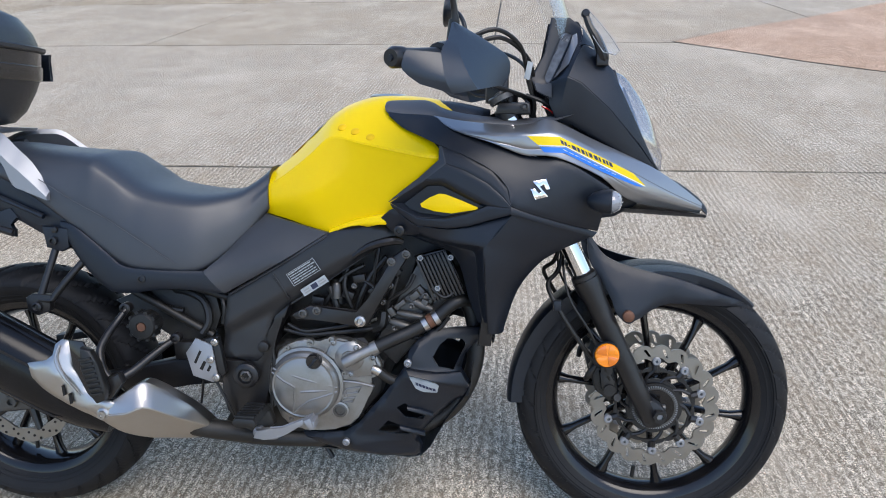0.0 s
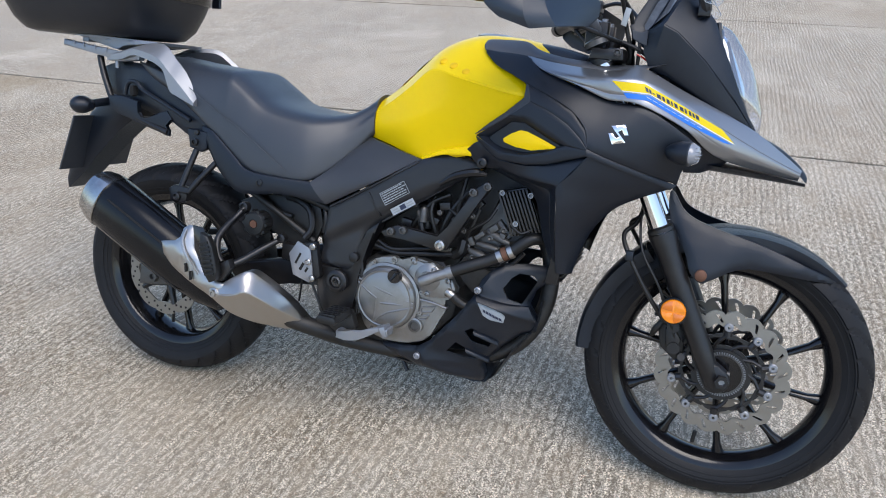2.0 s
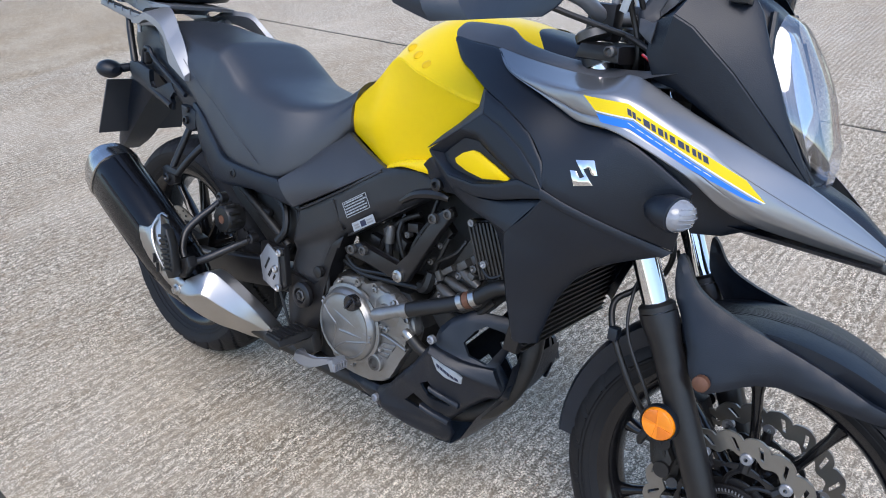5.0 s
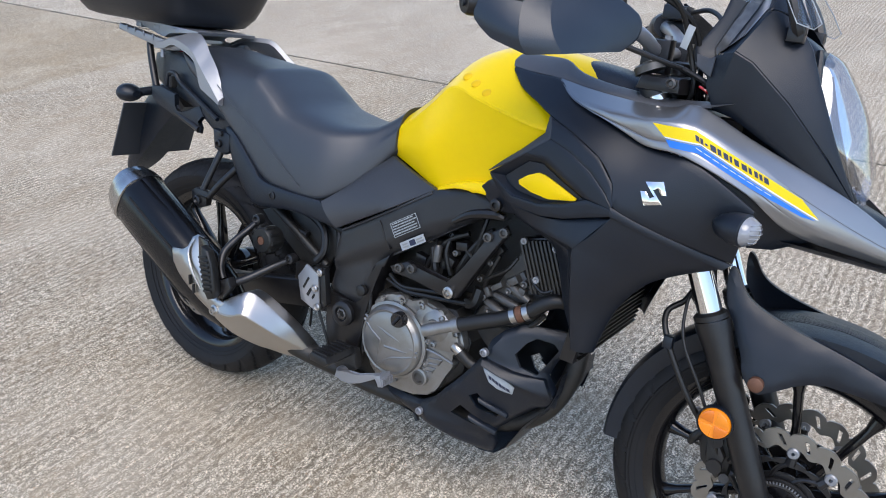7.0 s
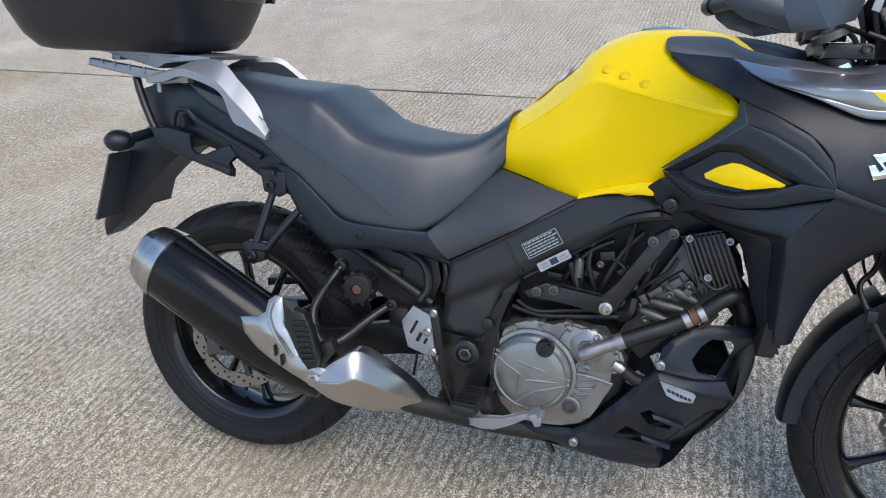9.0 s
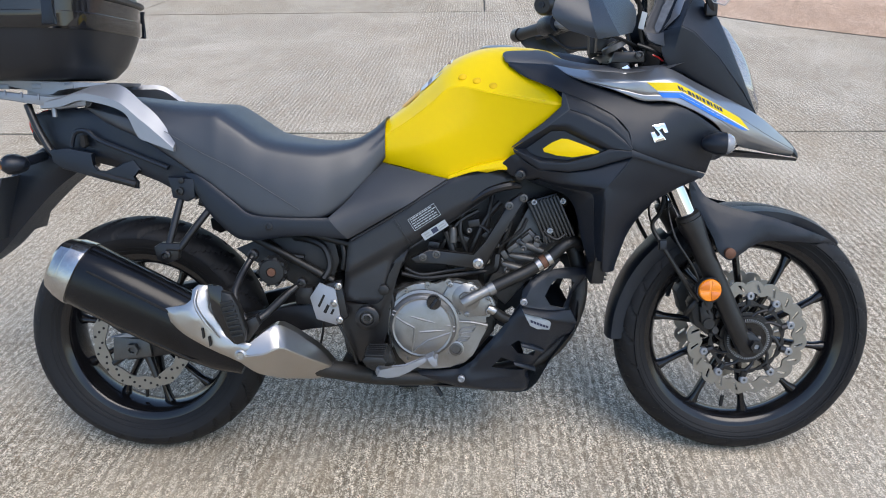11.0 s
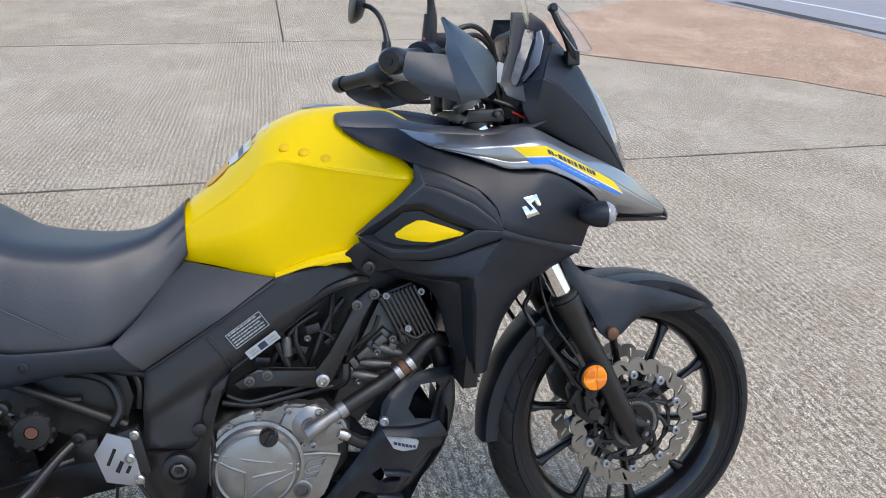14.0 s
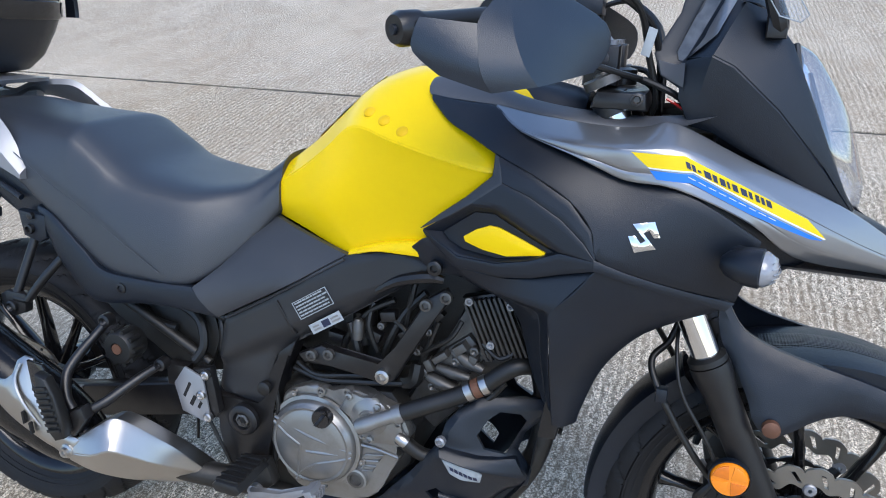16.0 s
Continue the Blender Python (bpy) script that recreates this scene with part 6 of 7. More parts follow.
def on_cover(x, z, lift=0.0):
    r = math.hypot(x - CC[0], z - CC[2])
    return (x, CC[1] - 0.028 + 0.006 * (r / 0.074) ** 2 - lift, z)
ribs = [[(.669, .430), (.742, .409), (.822, .388)], [(.667, .421), (.696, .402), (.722, .388)], [(.722, .388), (.719, .352), (.713, .320)], [(.822, .378), (.790, .367), (.757, .356)], [(.757, .356), (.732, .338), (.716, .320)]]
for rb in ribs:
    part("cover_rib", tube([on_cover(x, z, -0.0012) for x, z in rb], [0.0030, 0.0034, 0.0030], 8, smooth=False), ALU, clutch)
part("cover_rim", lathe([(0.070, -0.0235), (0.0745, -0.0245), (0.078, -0.0200), (0.074, -0.0190)], CC, segs=64, ring=True), ALU, clutch)
part("embossed_bar", tube([on_cover(.735, .377, -.0038), on_cover(.765, .379, -.0038), on_cover(.797, .381, -.0038)], 0.005, 8), ALU, clutch)
cap = part("oil_filler_cap", lathe([(0.018, 0.01), (0.018, -0.004), (0.016, -0.008), (0.001, -0.008)], (0.771, -0.168, 0.455), segs=24), GLOSSBLACK, clutch)
part("cap_bar", moved(block(-0.013, 0.013, -0.008, 0.0, -0.003, 0.003, 0.001), Matrix.Translation((0.771, -0.174, 0.455)) @ Matrix.Rotation(radians(-55), 4, "Y")), BLACK, cap)
part("drain_plug", lathe([(0.017, 0.01), (0.017, -0.002), (0.012, -0.003), (0.011, 0.003), (0.001, 0.003)], (0.824, -0.140, 0.325), segs=20), DULLALU, case)
part("plug_rim", lathe([(0.017, 0.008), (0.021, 0.008), (0.021, -0.003), (0.017, -0.004)], (0.824, -0.138, 0.325), segs=24, ring=True), ALU, case)
for i, a in enumerate(np.linspace(0.3, 2 * math.pi + 0.3, 11, endpoint=False)):
    part("case_bolt", lathe([(0.006, 0.01), (0.006, -0.006), (0.003, -0.006), (0.001, -0.003)], (CC[0] + 0.097 * math.cos(a), -0.134, CC[2] + 0.097 * math.sin(a)), segs=10), ALU, case)
for x, z in ((.755, .490), (.806, .497), (.86, .490), (.90, .46)):
    part("case_boss", lathe([(0.009, 0.01), (0.009, -0.006), (0.005, -0.006), (0.004, -0.001), (0.001, -0.001)], (x, -0.134, z), segs=12), ALU, case)
pump = part("water_pump", lathe([(0.040, 0.01), (0.038, -0.004), (0.030, -0.009), (0.018, -0.012), (0.016, -0.016), (0.001, -0.017)], (0.850, -0.135, 0.458), segs=32), ALU, case, "cast aluminium water pump cover")
part("pump_boss", plate([(.790, .462), (.812, .500), (.866, .489), (.903, .466), (.918, .432), (.900, .412), (.850, .408), (.830, .425), (.815, .455)], -0.141, -0.13, 0.004), ALU, pump)
for x, z in ((.812, .493), (.866, .482), (.905, .458), (.905, .424), (.852, .416)):
    part("pump_bolt", lathe([(0.007, 0.006), (0.007, -0.004), (0.004, -0.005), (0.003, -0.001), (0.001, -0.001)], (x, -0.142, z), segs=12), ALU, pump)
for claw in ([(.829, .362), (.841, .377), (.875, .383), (.866, .369)], [(.828, .342), (.837, .354), (.860, .357), (.853, .346)]):
    part("case_ridge", tube([(x, -.1325, z) for x, z in claw + claw[:1]], 0.0026, 8, smooth=False), ALU, case)
part("case_shelf", tube([(.816, -.133, .396), (.86, -.133, .394), (.903, -.132, .385)], 0.0042, 8), ALU, case)
pipe = part("coolant_pipe", tube([(.842, -.168, .453), (.856, -.167, .461), (.885, -.161, .475), (.912, -.155, .487)], [0.014, 0.0145, 0.0130, 0.0130], 16), ALU, eng, "silver coolant pipe with black hoses")
part("hose_collar", rod((.904, -.157, .483), (.918, -.154, .490), 0.0168), ALU, pipe)
part("coolant_hose", tube([(.908, -.156, .485), (.96, -.145, .508), (1.00, -.135, .525), (1.05, -.125, .553), (1.085, -.118, .582), (1.108, -.11, .592), (1.13, -.095, .588), (1.14, -.06, .57)], [0.0155, 0.0160, 0.0160, 0.0150, 0.0150, 0.0150, 0.014, 0.013], 14), HOSE, pipe)
for a, b in (((1.022, -.130, .537), (1.032, -.128, .543)), ((1.047, -.126, .551), (1.057, -.124, .557))):
    part("hose_clamp", rod(a, b, 0.0178), SHINY, pipe)
part("clamp_band", rod((1.034, -.128, .544), (1.045, -.126, .550), 0.0170), RUST, pipe)
part("small_pipe", tube([(.905, -.140, .432), (.915, -.142, .428), (.925, -.140, .420)], 0.011, 12), SHINY, eng)
part("small_hose", tube([(.920, -.141, .424), (.945, -.135, .405), (.975, -.125, .395)], 0.0125, 12), HOSE, eng)
for a, b, r in (((.940, .535), (.992, .520), .012), ((.958, .556), (1.018, .546), .010), ((.985, .590), (1.040, .566), .011)):
    part("head_boss", tube([(a[0], -.094, a[1]), ((a[0] + b[0]) / 2, -.099, (a[1] + b[1]) / 2), (b[0], -.098, b[1])], [r * 0.7, r, r * 0.8], 12, smooth=False), DULLALU, eng)
for x, z, w, h, a in ((.965, .578, .030, .012, 38), (1.000, .600, .024, .016, 38), (1.022, .582, .016, .020, -20), (.945, .560, .014, .022, 30), (1.045, .600, .012, .016, 10)):
    part("head_block", moved(block(-w / 2, w / 2, -0.012, 0.010, -h / 2, h / 2, 0.003), Matrix.Translation((x, -0.096, z)) @ Matrix.Rotation(radians(-a), 4, "Y")), DULLALU, eng)
for pts in ([(.930, -.105, .580), (.955, -.112, .600), (.985, -.110, .622), (1.000, -.10, .650)], [(1.040, -.108, .620), (1.070, -.112, .600), (1.095, -.106, .612)], [(.900, -.108, .560), (.915, -.115, .590), (.905, -.112, .620), (.880, -.105, .635)]):
    part("engine_hose", tube(pts, 0.0045, 8), HOSE, eng)
for x, z in ((.952, .520), (.992, .575), (1.025, .600), (.935, .545)):
    part("head_bolt", lathe([(0.008, 0.006), (0.008, -0.005), (0.005, -0.006), (0.001, -0.003)], (x, -0.100, z), segs=10), DULLALU, eng)
part("head_cover", plate([(.925, .515), (.965, .495), (1.045, .585), (1.01, .622), (.965, .585)], -0.088, -0.06, 0.006), DULLALU, eng)
for pts, r in (([(.70, -.12, .53), (.74, -.125, .515), (.80, -.12, .522), (.85, -.118, .53)], 0.005), ([(.69, -.115, .515), (.75, -.12, .505), (.82, -.118, .512), (.90, -.11, .52)], 0.006), ([(.655, -.135, .50), (.668, -.14, .45), (.662, -.14, .38), (.655, -.14, .30)], 0.005),
               ([(.80, -.11, .62), (.815, -.115, .58), (.82, -.112, .54)], 0.008), ([(.84, -.10, .66), (.835, -.11, .62), (.85, -.105, .57)], 0.006), ([(.90, -.10, .52), (.92, -.105, .53), (.925, -.10, .56)], 0.014), ([(.92, -.09, .74), (.91, -.10, .68), (.90, -.10, .62)], 0.006)):
    part("engine_hose", tube(pts, r, 8), HOSE, eng)
for pts, r in (([(.78, -.100, .56), (.80, -.108, .60), (.835, -.105, .645), (.88, -.100, .67)], 0.006), ([(.86, -.095, .56), (.875, -.105, .60), (.90, -.100, .65), (.935, -.095, .69)], 0.0075), ([(.93, -.100, .56), (.945, -.108, .60), (.96, -.104, .645)], 0.006),
               ([(.74, -.095, .60), (.77, -.105, .625), (.80, -.100, .66)], 0.005), ([(.97, -.108, .505), (1.01, -.112, .50), (1.05, -.105, .515), (1.08, -.10, .55)], 0.006)):
    part("engine_hose", tube(pts, r, 8), HOSE, eng)
for x, z, a in ((.842, .600, 20), (.905, .612, -35), (.770, .585, 10), (.955, .660, 40), (.870, .640, -10)):
    part("connector", moved(block(-0.014, 0.014, -0.010, 0.010, -0.009, 0.009, 0.002), Matrix.Translation((x, -0.100, z)) @ Matrix.Rotation(radians(a), 4, "Y")), BLACKMETAL, eng)
for x, z in ((.790, .635), (.858, .622), (.925, .585), (.945, .625)):
    part("engine_bolt", lathe([(0.007, 0.010), (0.007, -0.004), (0.004, -0.005), (0.001, -0.003)], (x, -0.108, z), segs=10), DULLALU, eng)
part("throttle_body", lathe([(0.022, -0.03), (0.022, 0.03), (0.015, 0.035)], (.815, -.08, .605), "z", 16), BLACKMETAL, eng)
part("sensor", lathe([(0.010, -0.02), (0.010, 0.012), (0.006, 0.018), (0.001, 0.018)], (.818, -.118, .615), "z", 12), DULLALU, eng)

# radiator behind the cowl
rad = part("radiator", plate([(1.150, .50), (1.180, .50), (1.215, .76), (1.185, .76)], -0.165, 0.165, 0.004), BLACKMETAL, bike, "black radiator core behind the cowls")
for i in range(22):
    z = .508 + i * 0.0115
    part("radiator_fin", moved(block(-0.003, 0.003, -0.155, 0.155, -0.0012, 0.0012, 0), Matrix.Translation((1.184 + (z - .50) * .135, 0, z))), GRIME, rad)

# skid plate
SKID = [(.724, .237, -.118), (.844, .210, -.125), (.921, .201, -.122), (1.006, .191, -.095), (1.015, .219, -.092), (1.006, .250, -.105), (1.054, .305, -.105), (1.094, .341, -.100), (1.127, .346, -.085), (1.133, .380, -.085), (1.109, .425, -.105), (1.119, .458, -.095), (1.162, .500, -.078), (1.171, .518, -.075), (1.101, .523, -.100),
        (1.039, .520, -.122), (1.009, .500, -.135), (.990, .477, -.150), (.983, .445, -.156), (.968, .423, -.156), (.932, .371, -.150), (.894, .326, -.145), (.867, .292, -.140), (.832, .267, -.134), (.769, .259, -.128), (.725, .259, -.122)]
SKID_HOLES = [[(1.059, .486), (1.077, .500), (1.111, .496), (1.121, .484), (1.092, .425), (1.058, .436), (1.044, .460)], [(.960, .339), (.980, .352), (1.029, .320), (1.020, .300), (.978, .314)], [(.912, .272), (.938, .303), (.971, .288), (1.007, .275), (.996, .262), (.959, .263)]]
SKID_FIELD = facets(SKID, [[(.983, .443, -.150), (1.051, .428, -.136), (1.108, .424, -.108)], [(.992, .425, -.162), (1.053, .408, -.152), (1.130, .378, -.100)], [(.900, .325, -.147), (.990, .335, -.146), (1.054, .306, -.112)], [(.850, .268, -.136), (.990, .250, -.118)], [(.850, .235, -.140), (1.012, .222, -.100)]], 0.004)
for side in (0, 1):
    f = mirror if side else (lambda b: b)
    sk = part("engine_guard", f(panel(SKID, field=SKID_FIELD, roll=0.010, width=0.014, thick=0.006, res=0.010, holes=SKID_HOLES)), BLACK, bike, "black plastic engine guard with a silver badge")
    part("guard_badge", f(panel([(.986, .436, 0), (1.005, .424, 0), (1.053, .404, 0), (1.060, .395, 0), (1.056, .377, 0), (1.024, .383, 0), (1.007, .392, 0)], field=SKID_FIELD, shift=-0.004, roll=0.001, width=0.003, thick=0.003, res=0.006)), LABEL, sk, "silver badge")
    part("guard_ledge", f(skin([(.986, .441, -.160), (1.051, .427, -.149), (1.110, .421, -.118)], [(.992, .427, -.172), (1.053, .410, -.162), (1.130, .381, -.112)], 3, 3, 0.001, thick=0.012)), BLACK, sk)
    for za, xa, xb in ((.345, .985, 1.045), (.296, .968, 1.025)):
        part("guard_rib", f(skin([(xa, za, -.152), ((xa + xb) / 2, za - .010, -.144), (xb, za - .026, -.124)], [(xa + .004, za - .010, -.154), ((xa + xb) / 2, za - .020, -.146), (xb, za - .036, -.126)], 2, 3, 0.001, thick=0.010)), BLACK, sk)
    for i in range(6):
        x, z = 1.007 + i * 0.0078, .409 - i * 0.0034
        part("badge_bar", f(panel([(x, z, 0), (x + 0.006, z - 0.003, 0), (x + 0.007, z - 0.010, 0), (x + 0.001, z - 0.007, 0)], field=SKID_FIELD, shift=-0.005, roll=0, thick=0.001, res=0.006)), STICKER_DARK, sk)
    part("guard_bolt", f(lathe([(0.009, 0.004), (0.009, -0.005), (0.006, -0.007), (0.005, -0.002), (0.001, -0.002)], (.990, -0.163, .455), segs=12)), SILVER, sk)
    part("guard_bolt", f(lathe([(0.009, 0.004), (0.009, -0.005), (0.006, -0.007), (0.005, -0.002), (0.001, -0.002)], (.837, -0.139, .246), segs=12)), SILVER, sk)
part("engine_guard_front", half_loft([(.72, [(0, .205), (.08, .205), (.112, .222)]), (.90, [(0, .19), (.07, .19), (.105, .205)]), (1.01, [(0, .183), (.05, .183), (.082, .190)]), (1.07, [(0, .270), (.05, .272), (.090, .285)]), (1.125, [(0, .35), (.05, .352), (.095, .365)]), (1.135, [(0, .43), (.05, .43), (.088, .43)])], 3, 3), BLACK, bike)
part("lower_pan", plate([(.56, .262), (.60, .24), (.74, .205), (.80, .20), (.80, .26), (.60, .30)], -0.09, 0.09, 0.01), GRIME, bike)
part("exhaust_header", tube([(1.07, -.02, .62), (1.13, -.03, .55), (1.14, -.04, .42), (1.08, -.05, .30), (.95, -.06, .24), (.75, -.10, .235), (.60, -.12, .245), (.50, -.15, .275)], 0.021, 14), GRIME, bike, "grimy exhaust header below the engine")

# controls
ped = part("brake_pedal", plate([(.637, .297), (.667, .295), (.699, .299), (.743, .322), (.759, .330), (.766, .324), (.748, .312), (.710, .288), (.684, .273), (.654, .272), (.630, .274)], -0.202, -0.188, 0.004), SILVER, bike, "cast aluminium rear brake pedal")
part("pedal_toe", plate([(.752, .326), (.770, .334), (.779, .308), (.768, .304), (.762, .320)], -0.214, -0.176, 0.002), SILVER, ped)
for i in range(5):
    part("toe_tooth", block(.772, .780, -0.212 + i * 0.008, -0.208 + i * 0.008, .308, .326, 0.001), SILVER, ped)
part("pedal_boss", lathe([(0.014, 0.02), (0.014, -0.012), (0.010, -0.016), (0.001, -0.016)], (.640, -.178, .284), segs=16), SILVER, ped)
peg = part("footpeg", plate([(.612, .330), (.655, .328), (.664, .338), (.656, .350), (.614, .352), (.605, .342)], -0.268, -0.168, 0.005), HOSE, bike, "black rubber footpeg")
for i in range(6):
    part("peg_ridge", block(.612, .657, -0.262 + i * 0.015, -0.255 + i * 0.015, .349, .355, 0.001), HOSE, peg)
part("peg_bracket", plate([(.60, .335), (.66, .345), (.675, .30), (.64, .27), (.60, .29)], -0.178, -0.150, 0.006), GRIME, peg)
heel = part("heel_guard", plate([(.469, .469), (.494, .506), (.532, .490), (.543, .410), (.531, .399), (.483, .414)], -0.174, -0.169, 0.001), SILVER, bike, "silver heel guard plate with slots")
for pts in ([(.487, .447), (.492, .444), (.507, .474), (.502, .477)], [(.500, .432), (.507, .428), (.517, .448), (.511, .452)], [(.517, .428), (.522, .425), (.529, .438), (.524, .441)]):
    part("guard_slot", plate(pts, -0.1745, -0.172, 0), RECESS_SHADE, heel)
for x, z in ((.540, .498), (.528, .455), (.540, .412)):
    part("heel_bolt", lathe([(0.009, 0.004), (0.009, -0.004), (0.006, -0.006), (0.004, -0.002), (0.001, -0.002)], (x, -0.175, z), segs=12), SHINY, heel)
part("heel_bracket", plate([(.505, .50), (.545, .51), (.56, .42), (.54, .40)], -0.168, -0.15, 0.003), BLACKMETAL, heel)

# pillion peg bracket: bent tubes with a folded rubber peg
pb = part("pillion_bracket", join(tube([(.340, -.182, .578), (.326, -.205, .552), (.318, -.238, .528), (.316, -.268, .502), (.330, -.288, .470), (.345, -.292, .450)], [0.008, 0.0085, 0.009, 0.009, 0.0085, 0.008], 12), tube([(.452, -.178, .508), (.425, -.200, .489), (.405, -.226, .472), (.383, -.260, .453), (.352, -.288, .436)], [0.007, 0.0085, 0.0095, 0.0095, 0.0085], 12)), BLACKMETAL, bike, "black pillion footrest bracket")
part("bracket_end", lathe([(0.013, 0.008), (0.013, -0.010), (0.008, -0.012), (0.005, -0.006), (0.001, -0.006)], (.340, -.186, .579), segs=16), BLACKMETAL, pb)
part("bracket_end", lathe([(0.012, 0.008), (0.012, -0.010), (0.007, -0.012), (0.005, -0.006), (0.001, -0.006)], (.453, -.182, .509), segs=16), BLACKMETAL, pb)
pp = part("pillion_peg", plate([(.304, .526), (.326, .520), (.340, .490), (.356, .432), (.350, .408), (.331, .400), (.322, .418), (.300, .480)], -0.328, -0.306, 0.005), HOSE, bike, "folded black rubber pillion peg")
for i in range(8):
    u = i / 7
    part("peg_rib", moved(block(-0.014, 0.014, -0.333, -0.326, -0.0028, 0.0028, 0.001), Matrix.Translation((.316 + 0.020 * u, 0, .502 - 0.078 * u)) @ Matrix.Rotation(radians(-12), 4, "Y")), HOSE, pp)
part("peg_plate", plate([(.267, .536), (.300, .533), (.312, .505), (.322, .440), (.332, .402), (.320, .394), (.300, .415), (.272, .478)], -0.306, -0.299, 0.002), GLOSSBLACK, pp)
part("peg_hinge", join(plate([(.330, .440), (.372, .462), (.380, .440), (.352, .402), (.334, .400)], -0.304, -0.280, 0.004), rod((.345, -.312, .420), (.345, -.276, .420), 0.008)), BLACKMETAL, pp)

# ---- swingarm, shock, rear frame ----
both("swingarm", lambda: plate([(.62, .445), (.60, .385), (.45, .372), (.20, .318), (-.02, .285), (-.055, .30), (-.055, .345), (.0, .362), (.20, .385), (.45, .445)], -0.125, -0.092, 0.008), BLACKMETAL, bike, "black box-section swingarm")
part("axle_plate", plate([(-.058, .288), (.045, .300), (.040, .345), (-.05, .352)], -0.132, -0.120, 0.003), DULLALU, bike)
part("rear_axle_nut", lathe([(0.017, 0.0), (0.017, -0.014), (0.009, -0.014), (0.008, -0.006), (0.001, -0.006)], (0.0, -0.132, 0.321), segs=6), DULLALU, bike)
part("swingarm_edge", plate([(-.058, .345), (-.050, .352), (.04, .352), (.20, .380), (.20, .386), (.0, .364), (-.058, .352)], -0.130, -0.119, 0.002), SILVER, bike)
part("rear_caliper", plate([(.02, .325), (.12, .345), (.125, .395), (.06, .405), (.01, .37)], -0.120, -0.075, 0.008), GRIME, bike, "rear brake caliper")
part("chain_guard", plate([(.0, .43), (.30, .48), (.30, .46), (.0, .41)], 0.06, 0.10, 0.003), BLACK, bike)
both("seat_subframe", lambda: join(rod((.52, -.13, .50), (.30, -.14, .63), 0.010), rod((.60, -.12, .58), (.20, -.13, .70), 0.010)), GRIME, bike)
# dark plate added to close the see-through space above the swingarm
both("dark_filler", lambda: plate([(0.278, 0.579), (0.347, 0.608), (0.422, 0.607), (0.523, 0.608), (0.536, 0.548), (0.508, 0.473), (0.450, 0.465), (0.380, 0.513), (0.300, 0.561)], -0.118, -0.108, 0.003), GRIME, bike, "dark plate added above the swingarm")
part("inner_fender", plate([(.30, .62), (.56, .60), (.58, .52), (.50, .50), (.42, .55), (.36, .60)], -0.075, 0.075, 0.01), GRIME, bike)
part("battery_box", plate([(.20, .75), (.55, .66), (.66, .76), (.62, .80), (.30, .86)], -0.060, 0.060, 0.01), GRIME, bike)
part("shock_absorber", rod((.47, 0, .64), (.53, 0, .42), 0.036), GRIME, bike, "rear shock absorber")
knob = part("preload_knob", lathe([(0.030, 0.03), (0.032, 0.01), (0.032, -0.010), (0.028, -0.016), (0.012, -0.017), (0.011, -0.012), (0.001, -0.012)], (.392, -.210, .545), segs=24), HOSE, bike, "round black preload adjuster knob")
for i in range(10):
    a = 2 * math.pi * i / 10
    part("knob_ridge", rod((.392 + .032 * math.cos(a), -.222, .545 + .032 * math.sin(a)), (.392 + .032 * math.cos(a), -.196, .545 + .032 * math.sin(a)), 0.005, segs=8), HOSE, knob)
part("knob_screw", lathe([(0.010, 0), (0.010, -0.004), (0.001, -0.004)], (.392, -.223, .545), segs=14), RUST, knob)
for pts, r in (([(.40, -.10, .60), (.45, -.12, .605), (.50, -.13, .585), (.515, -.14, .54), (.50, -.15, .51)], 0.009), ([(.54, -.12, .60), (.55, -.13, .57), (.545, -.13, .53)], 0.006), ([(.36, -.12, .60), (.40, -.13, .57), (.45, -.13, .56)], 0.007), ([(.53, -.165, .41), (.56, -.16, .34), (.575, -.15, .29)], 0.0035), ([(.50, -.15, .43), (.49, -.14, .37), (.48, -.13, .33)], 0.003)):
    part("rear_hose", tube(pts, r, 8), HOSE, bike)
part("rear_reservoir", block(.425, .47, -0.14, -0.11, .44, .485, 0.005), BLACKMETAL, bike)
part("rear_linkage", plate([(.545, .31), (.60, .33), (.59, .25), (.55, .235), (.52, .26)], -0.10, 0.10, 0.008), GRIME, bike)

# exhaust
AX0, AX1 = Vector((-.105, -.245, .578)), Vector((.335, -.245, .345))
axis = (AX1 - AX0).normalized()
up = Vector((0, 1, 0)).cross(axis).normalized()
if up.z < 0:
    up = -up
def muffler_ring(u, a, b, n=28):
    """A flattened hexagonal ring round the silencer's axis."""
    c = AX0 + axis * u
    out = []
    for k in range(n):
        t = 2 * math.pi * k / n
        r = 1 / (abs(math.cos(t)) ** 2.6 + abs(math.sin(t)) ** 2.6) ** (1 / 2.6)
        out.append(c + up * (a * r * math.sin(t)) + Vector((0, 1, 0)) * (b * r * math.cos(t)))
    return out
mf = part("silencer", rings([muffler_ring(u, a, b) for u, a, b in ((0.045, .072, .060), (0.052, .075, .062), (0.20, .077, .062), (0.36, .074, .060), (0.44, .064, .052), (0.50, .045, .040))]), MUFFLER, bike, "scuffed black silencer with a polished end cap")
for v, w in ((0.036, 0.058), (-0.050, 0.050)):
    part("silencer_groove", tube([AX0 + axis * u + up * v + Vector((0, -w, 0)) for u in (0.09, 0.12, 0.33, 0.40)], [0.001, 0.003, 0.003, 0.001], 8), RECESS_SHADE, mf)
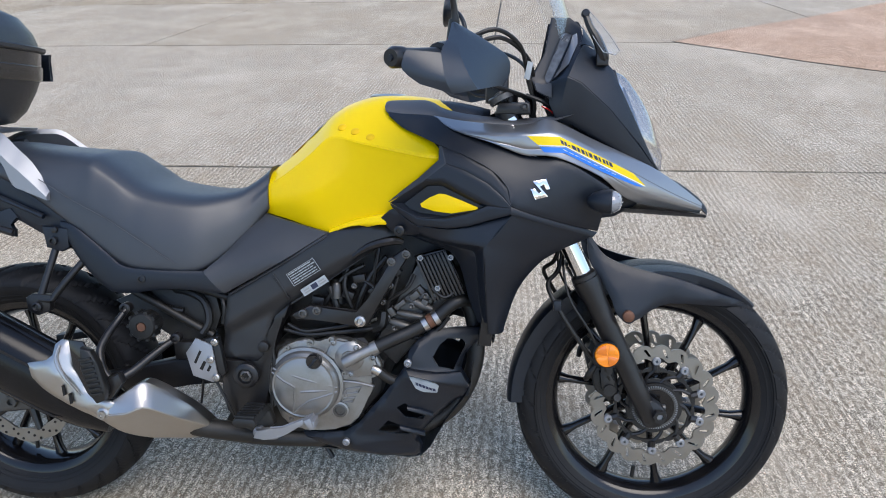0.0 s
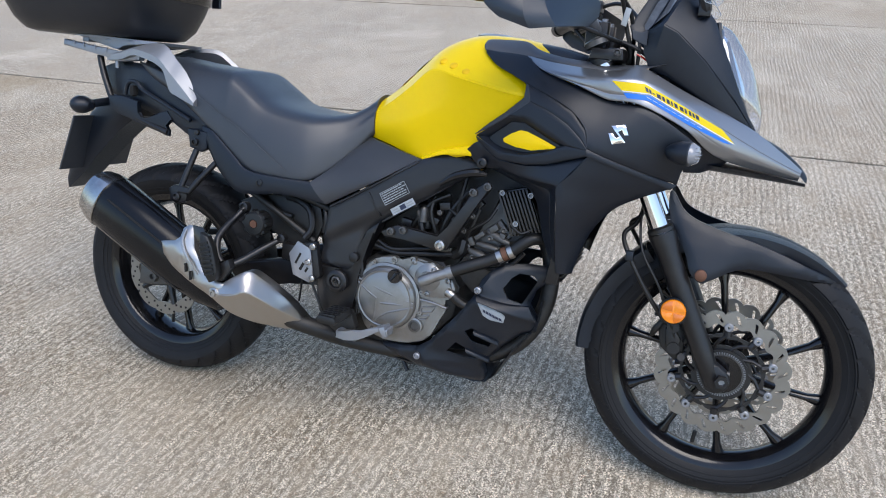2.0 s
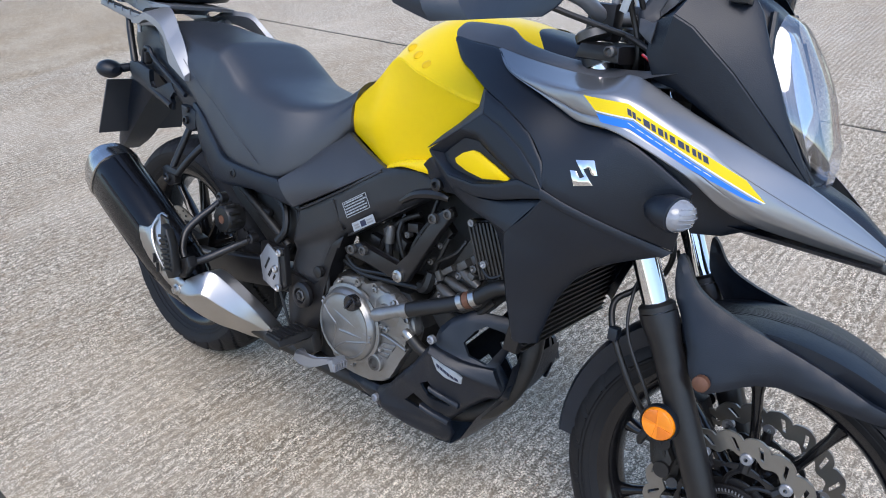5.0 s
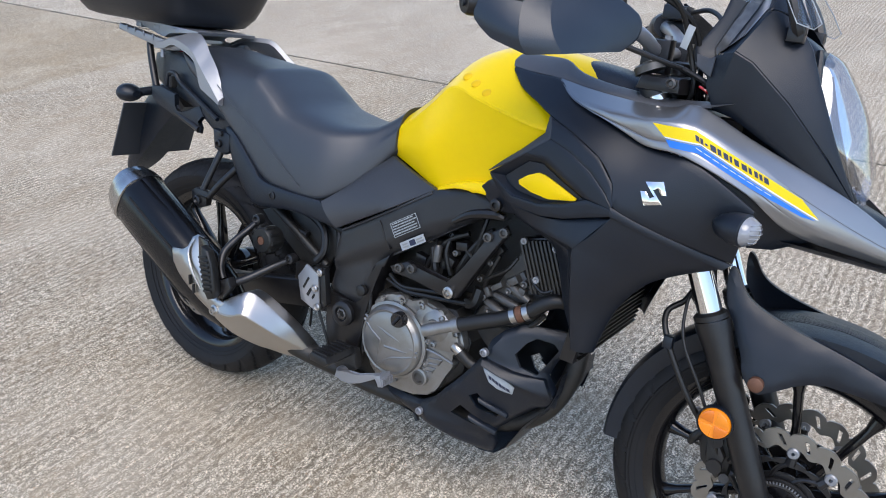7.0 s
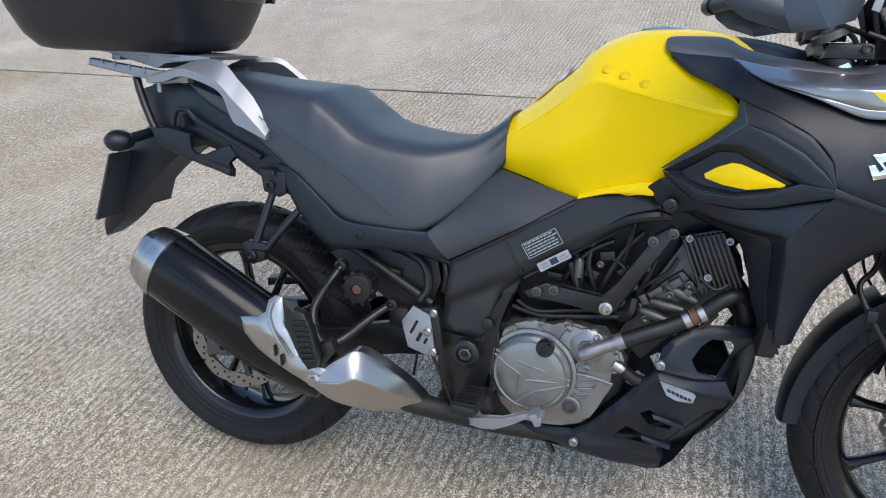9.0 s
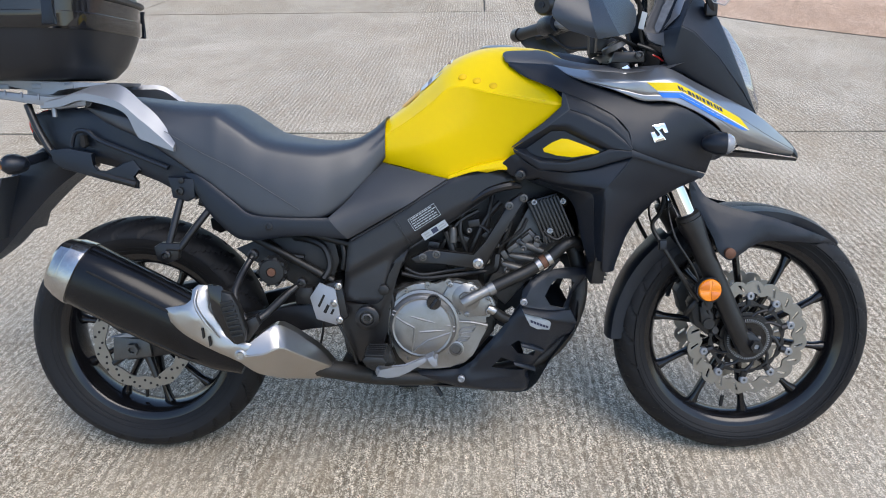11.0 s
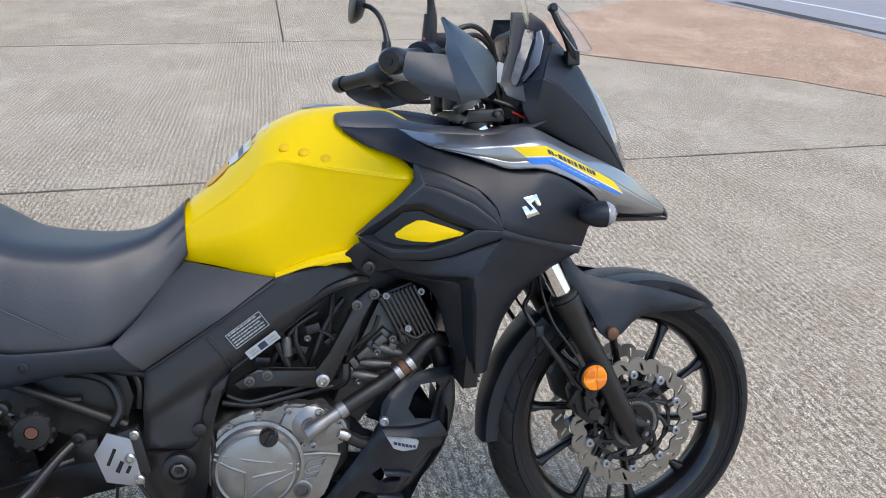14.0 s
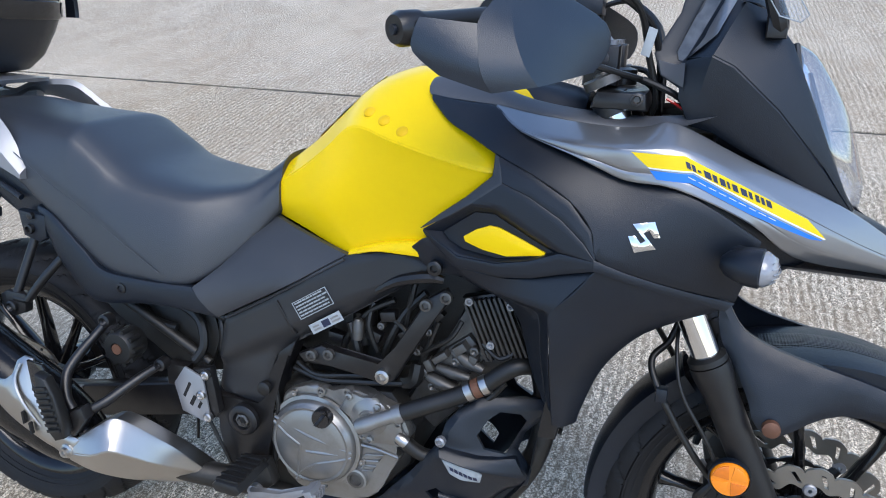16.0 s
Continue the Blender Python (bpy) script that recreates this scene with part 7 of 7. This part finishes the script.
part("end_cap", rings([muffler_ring(u, a, b) for u, a, b in ((0.008, .034, .028), (0.002, .044, .036), (0.002, .055, .045), (0.009, .063, .053), (0.030, .0700, .0595), (0.032, .0720, .0612), (0.058, .0770, .0650), (0.066, .0775, .0655), (0.068, .074, .061))]), CAP_STEEL, mf, "polished steel end cap", sharp=18)
part("tail_pipe", rings([muffler_ring(u, .035, .029) for u in (0.0065, 0.012)]), RECESS_SHADE, mf)
part("silencer_ridge", rings([[AX0 + axis * u + up * (0.072 + d) + Vector((0, y, 0)) for d, y in ((0, -.022), (.006, -.014), (.006, .014), (0, .022))] for u in (0.07, 0.10, 0.36, 0.40)]), MUFFLER, mf)
SHIELD = [(.165, .480, -.302), (.212, .489, -.306), (.226, .500, -.302), (.226, .521, -.290), (.238, .530, -.285), (.259, .528, -.285), (.270, .476, -.292), (.296, .424, -.298), (.328, .403, -.300), (.356, .392, -.298), (.354, .363, -.298), (.334, .344, -.296), (.297, .364, -.300), (.250, .389, -.304), (.204, .419, -.306), (.172, .449, -.304)]
shd = part("heat_shield", panel(SHIELD, [(.24, .46, -.310), (.30, .385, -.304)], roll=0.005, width=0.010, thick=0.004, shift=-0.004, res=0.009), SHINY, bike, "satin steel exhaust heat shield")
part("shield_ridge", tube([(.240, -.296, .522), (.238, -.310, .492), (.258, -.316, .455), (.288, -.312, .412), (.296, -.306, .380)], [0.002, 0.004, 0.004, 0.002], 8), SHINY, shd)
for x, z in ((.249, .424), (.263, .405)):
    part("shield_slot", plate([(x, z + .012), (x + .004, z + .012), (x + .006, z - .010), (x + .002, z - .012)], -0.3165, -0.310, 0), RECESS_SHADE, shd)
part("shield_bolt", lathe([(0.014, 0.004), (0.014, -0.003), (0.010, -0.005), (0.009, -0.010), (0.005, -0.010), (0.004, -0.006), (0.001, -0.006)], (.331, -.303, .368), segs=18), SHINY, shd)
MID_TOP = [(.345, .392, -.298), (.385, .420, -.280), (.410, .429, -.266), (.436, .412, -.250), (.466, .382, -.230), (.497, .345, -.205), (.531, .278, -.160)]
MID_FOLD = [(.336, .366, -.305), (.385, .372, -.307), (.420, .384, -.300), (.447, .366, -.278), (.476, .338, -.246), (.506, .306, -.200), (.532, .274, -.160)]
MID_LOW = [(.331, .345, -.298), (.360, .312, -.274), (.405, .287, -.242), (.435, .275, -.215), (.465, .266, -.195), (.500, .262, -.172), (.530, .270, -.158)]
mid = part("exhaust_mid_section", join(skin(MID_TOP, MID_FOLD, 4, 3, 0.001, thick=0.03), skin(MID_FOLD, MID_LOW, 4, 3, 0.002, thick=0.03)), SHINY, bike, "brushed steel exhaust mid section", sharp=20)
part("exhaust_link", tube([(.30, -.235, .375), (.40, -.22, .335), (.50, -.17, .285), (.60, -.12, .25)], 0.024, 14), GRIME, bike)

# side stand, on the far side
st = part("side_stand", tube([(.60, .11, .27), (.64, .20, .15), (.665, .262, .075)], [0.015, 0.013, 0.012], 10), BLACKMETAL, bike, "black side stand resting on the concrete")
part("stand_foot", plate([(.64, .064), (.70, .064), (.705, .071), (.64, .075)], 0.235, 0.30, 0.002), BLACKMETAL, st)
part("stand_spring", tube([(.745, -.05, .222), (.765, -.055, .195), (.785, -.06, .165)], 0.006, 8), BLACKMETAL, bike)

# ---- top box on the rack ----
box = new("top_box")
box.matrix_world = BIKE @ Matrix.Translation((-0.20, 0, 0.992))
tagged(box, "black motorcycle top box clipped on the rear rack", "top box")
def box_ring(z, x0, x1, w, n=40, e=4.0):
    cx, a = (x0 + x1) / 2, (x1 - x0) / 2
    out = []
    for k in range(n):
        t = 2 * math.pi * k / n
        r = 1 / (abs(math.cos(t)) ** e + abs(math.sin(t)) ** e) ** (1 / e)
        out.append((cx + a * r * math.cos(t), w * r * math.sin(t), z))
    return out
BX0, BX1, BW = -0.345, 0.185, 0.225
def box_level(z, inset, e=4.0):
    return box_ring(z, BX0 + inset, BX1 - inset, BW - inset, e=e)
part("box_base", rings([box_level(z, i) for z, i in ((0.0, .085), (0.006, .062), (0.035, .036), (0.085, .014), (0.115, .004))]), BOX, box)
part("box_band", rings([box_level(z, i) for z, i in ((0.113, .002), (0.118, -.002), (0.150, -.004), (0.152, -.001), (0.185, -.003), (0.188, .004))]), GLOSSBLACK, box, "gloss black band round the box")
part("box_rim", rings([box_level(z, i) for z, i in ((0.186, -.008), (0.190, -.013), (0.198, -.013), (0.202, -.004))]), BOX, box)
part("box_lid", rings([box_level(z, i) for z, i in ((0.200, .0), (0.235, .010), (0.275, .036), (0.300, .085), (0.308, .15))]), BOX, box)
for s in (-1, 1):
    for x in (-0.02, 0.135):
        clasp = [(x - 0.017, .118), (x + 0.015, .118), (x + 0.010, .135), (x + 0.009, .160), (x + 0.016, .190), (x - 0.014, .190), (x - 0.009, .160), (x - 0.010, .135)]
        part("box_latch", plate(clasp, s * BW - 0.012 if s < 0 else s * BW, s * BW if s < 0 else s * BW + 0.012, 0.003), BLACK, box, "gloss black latch")
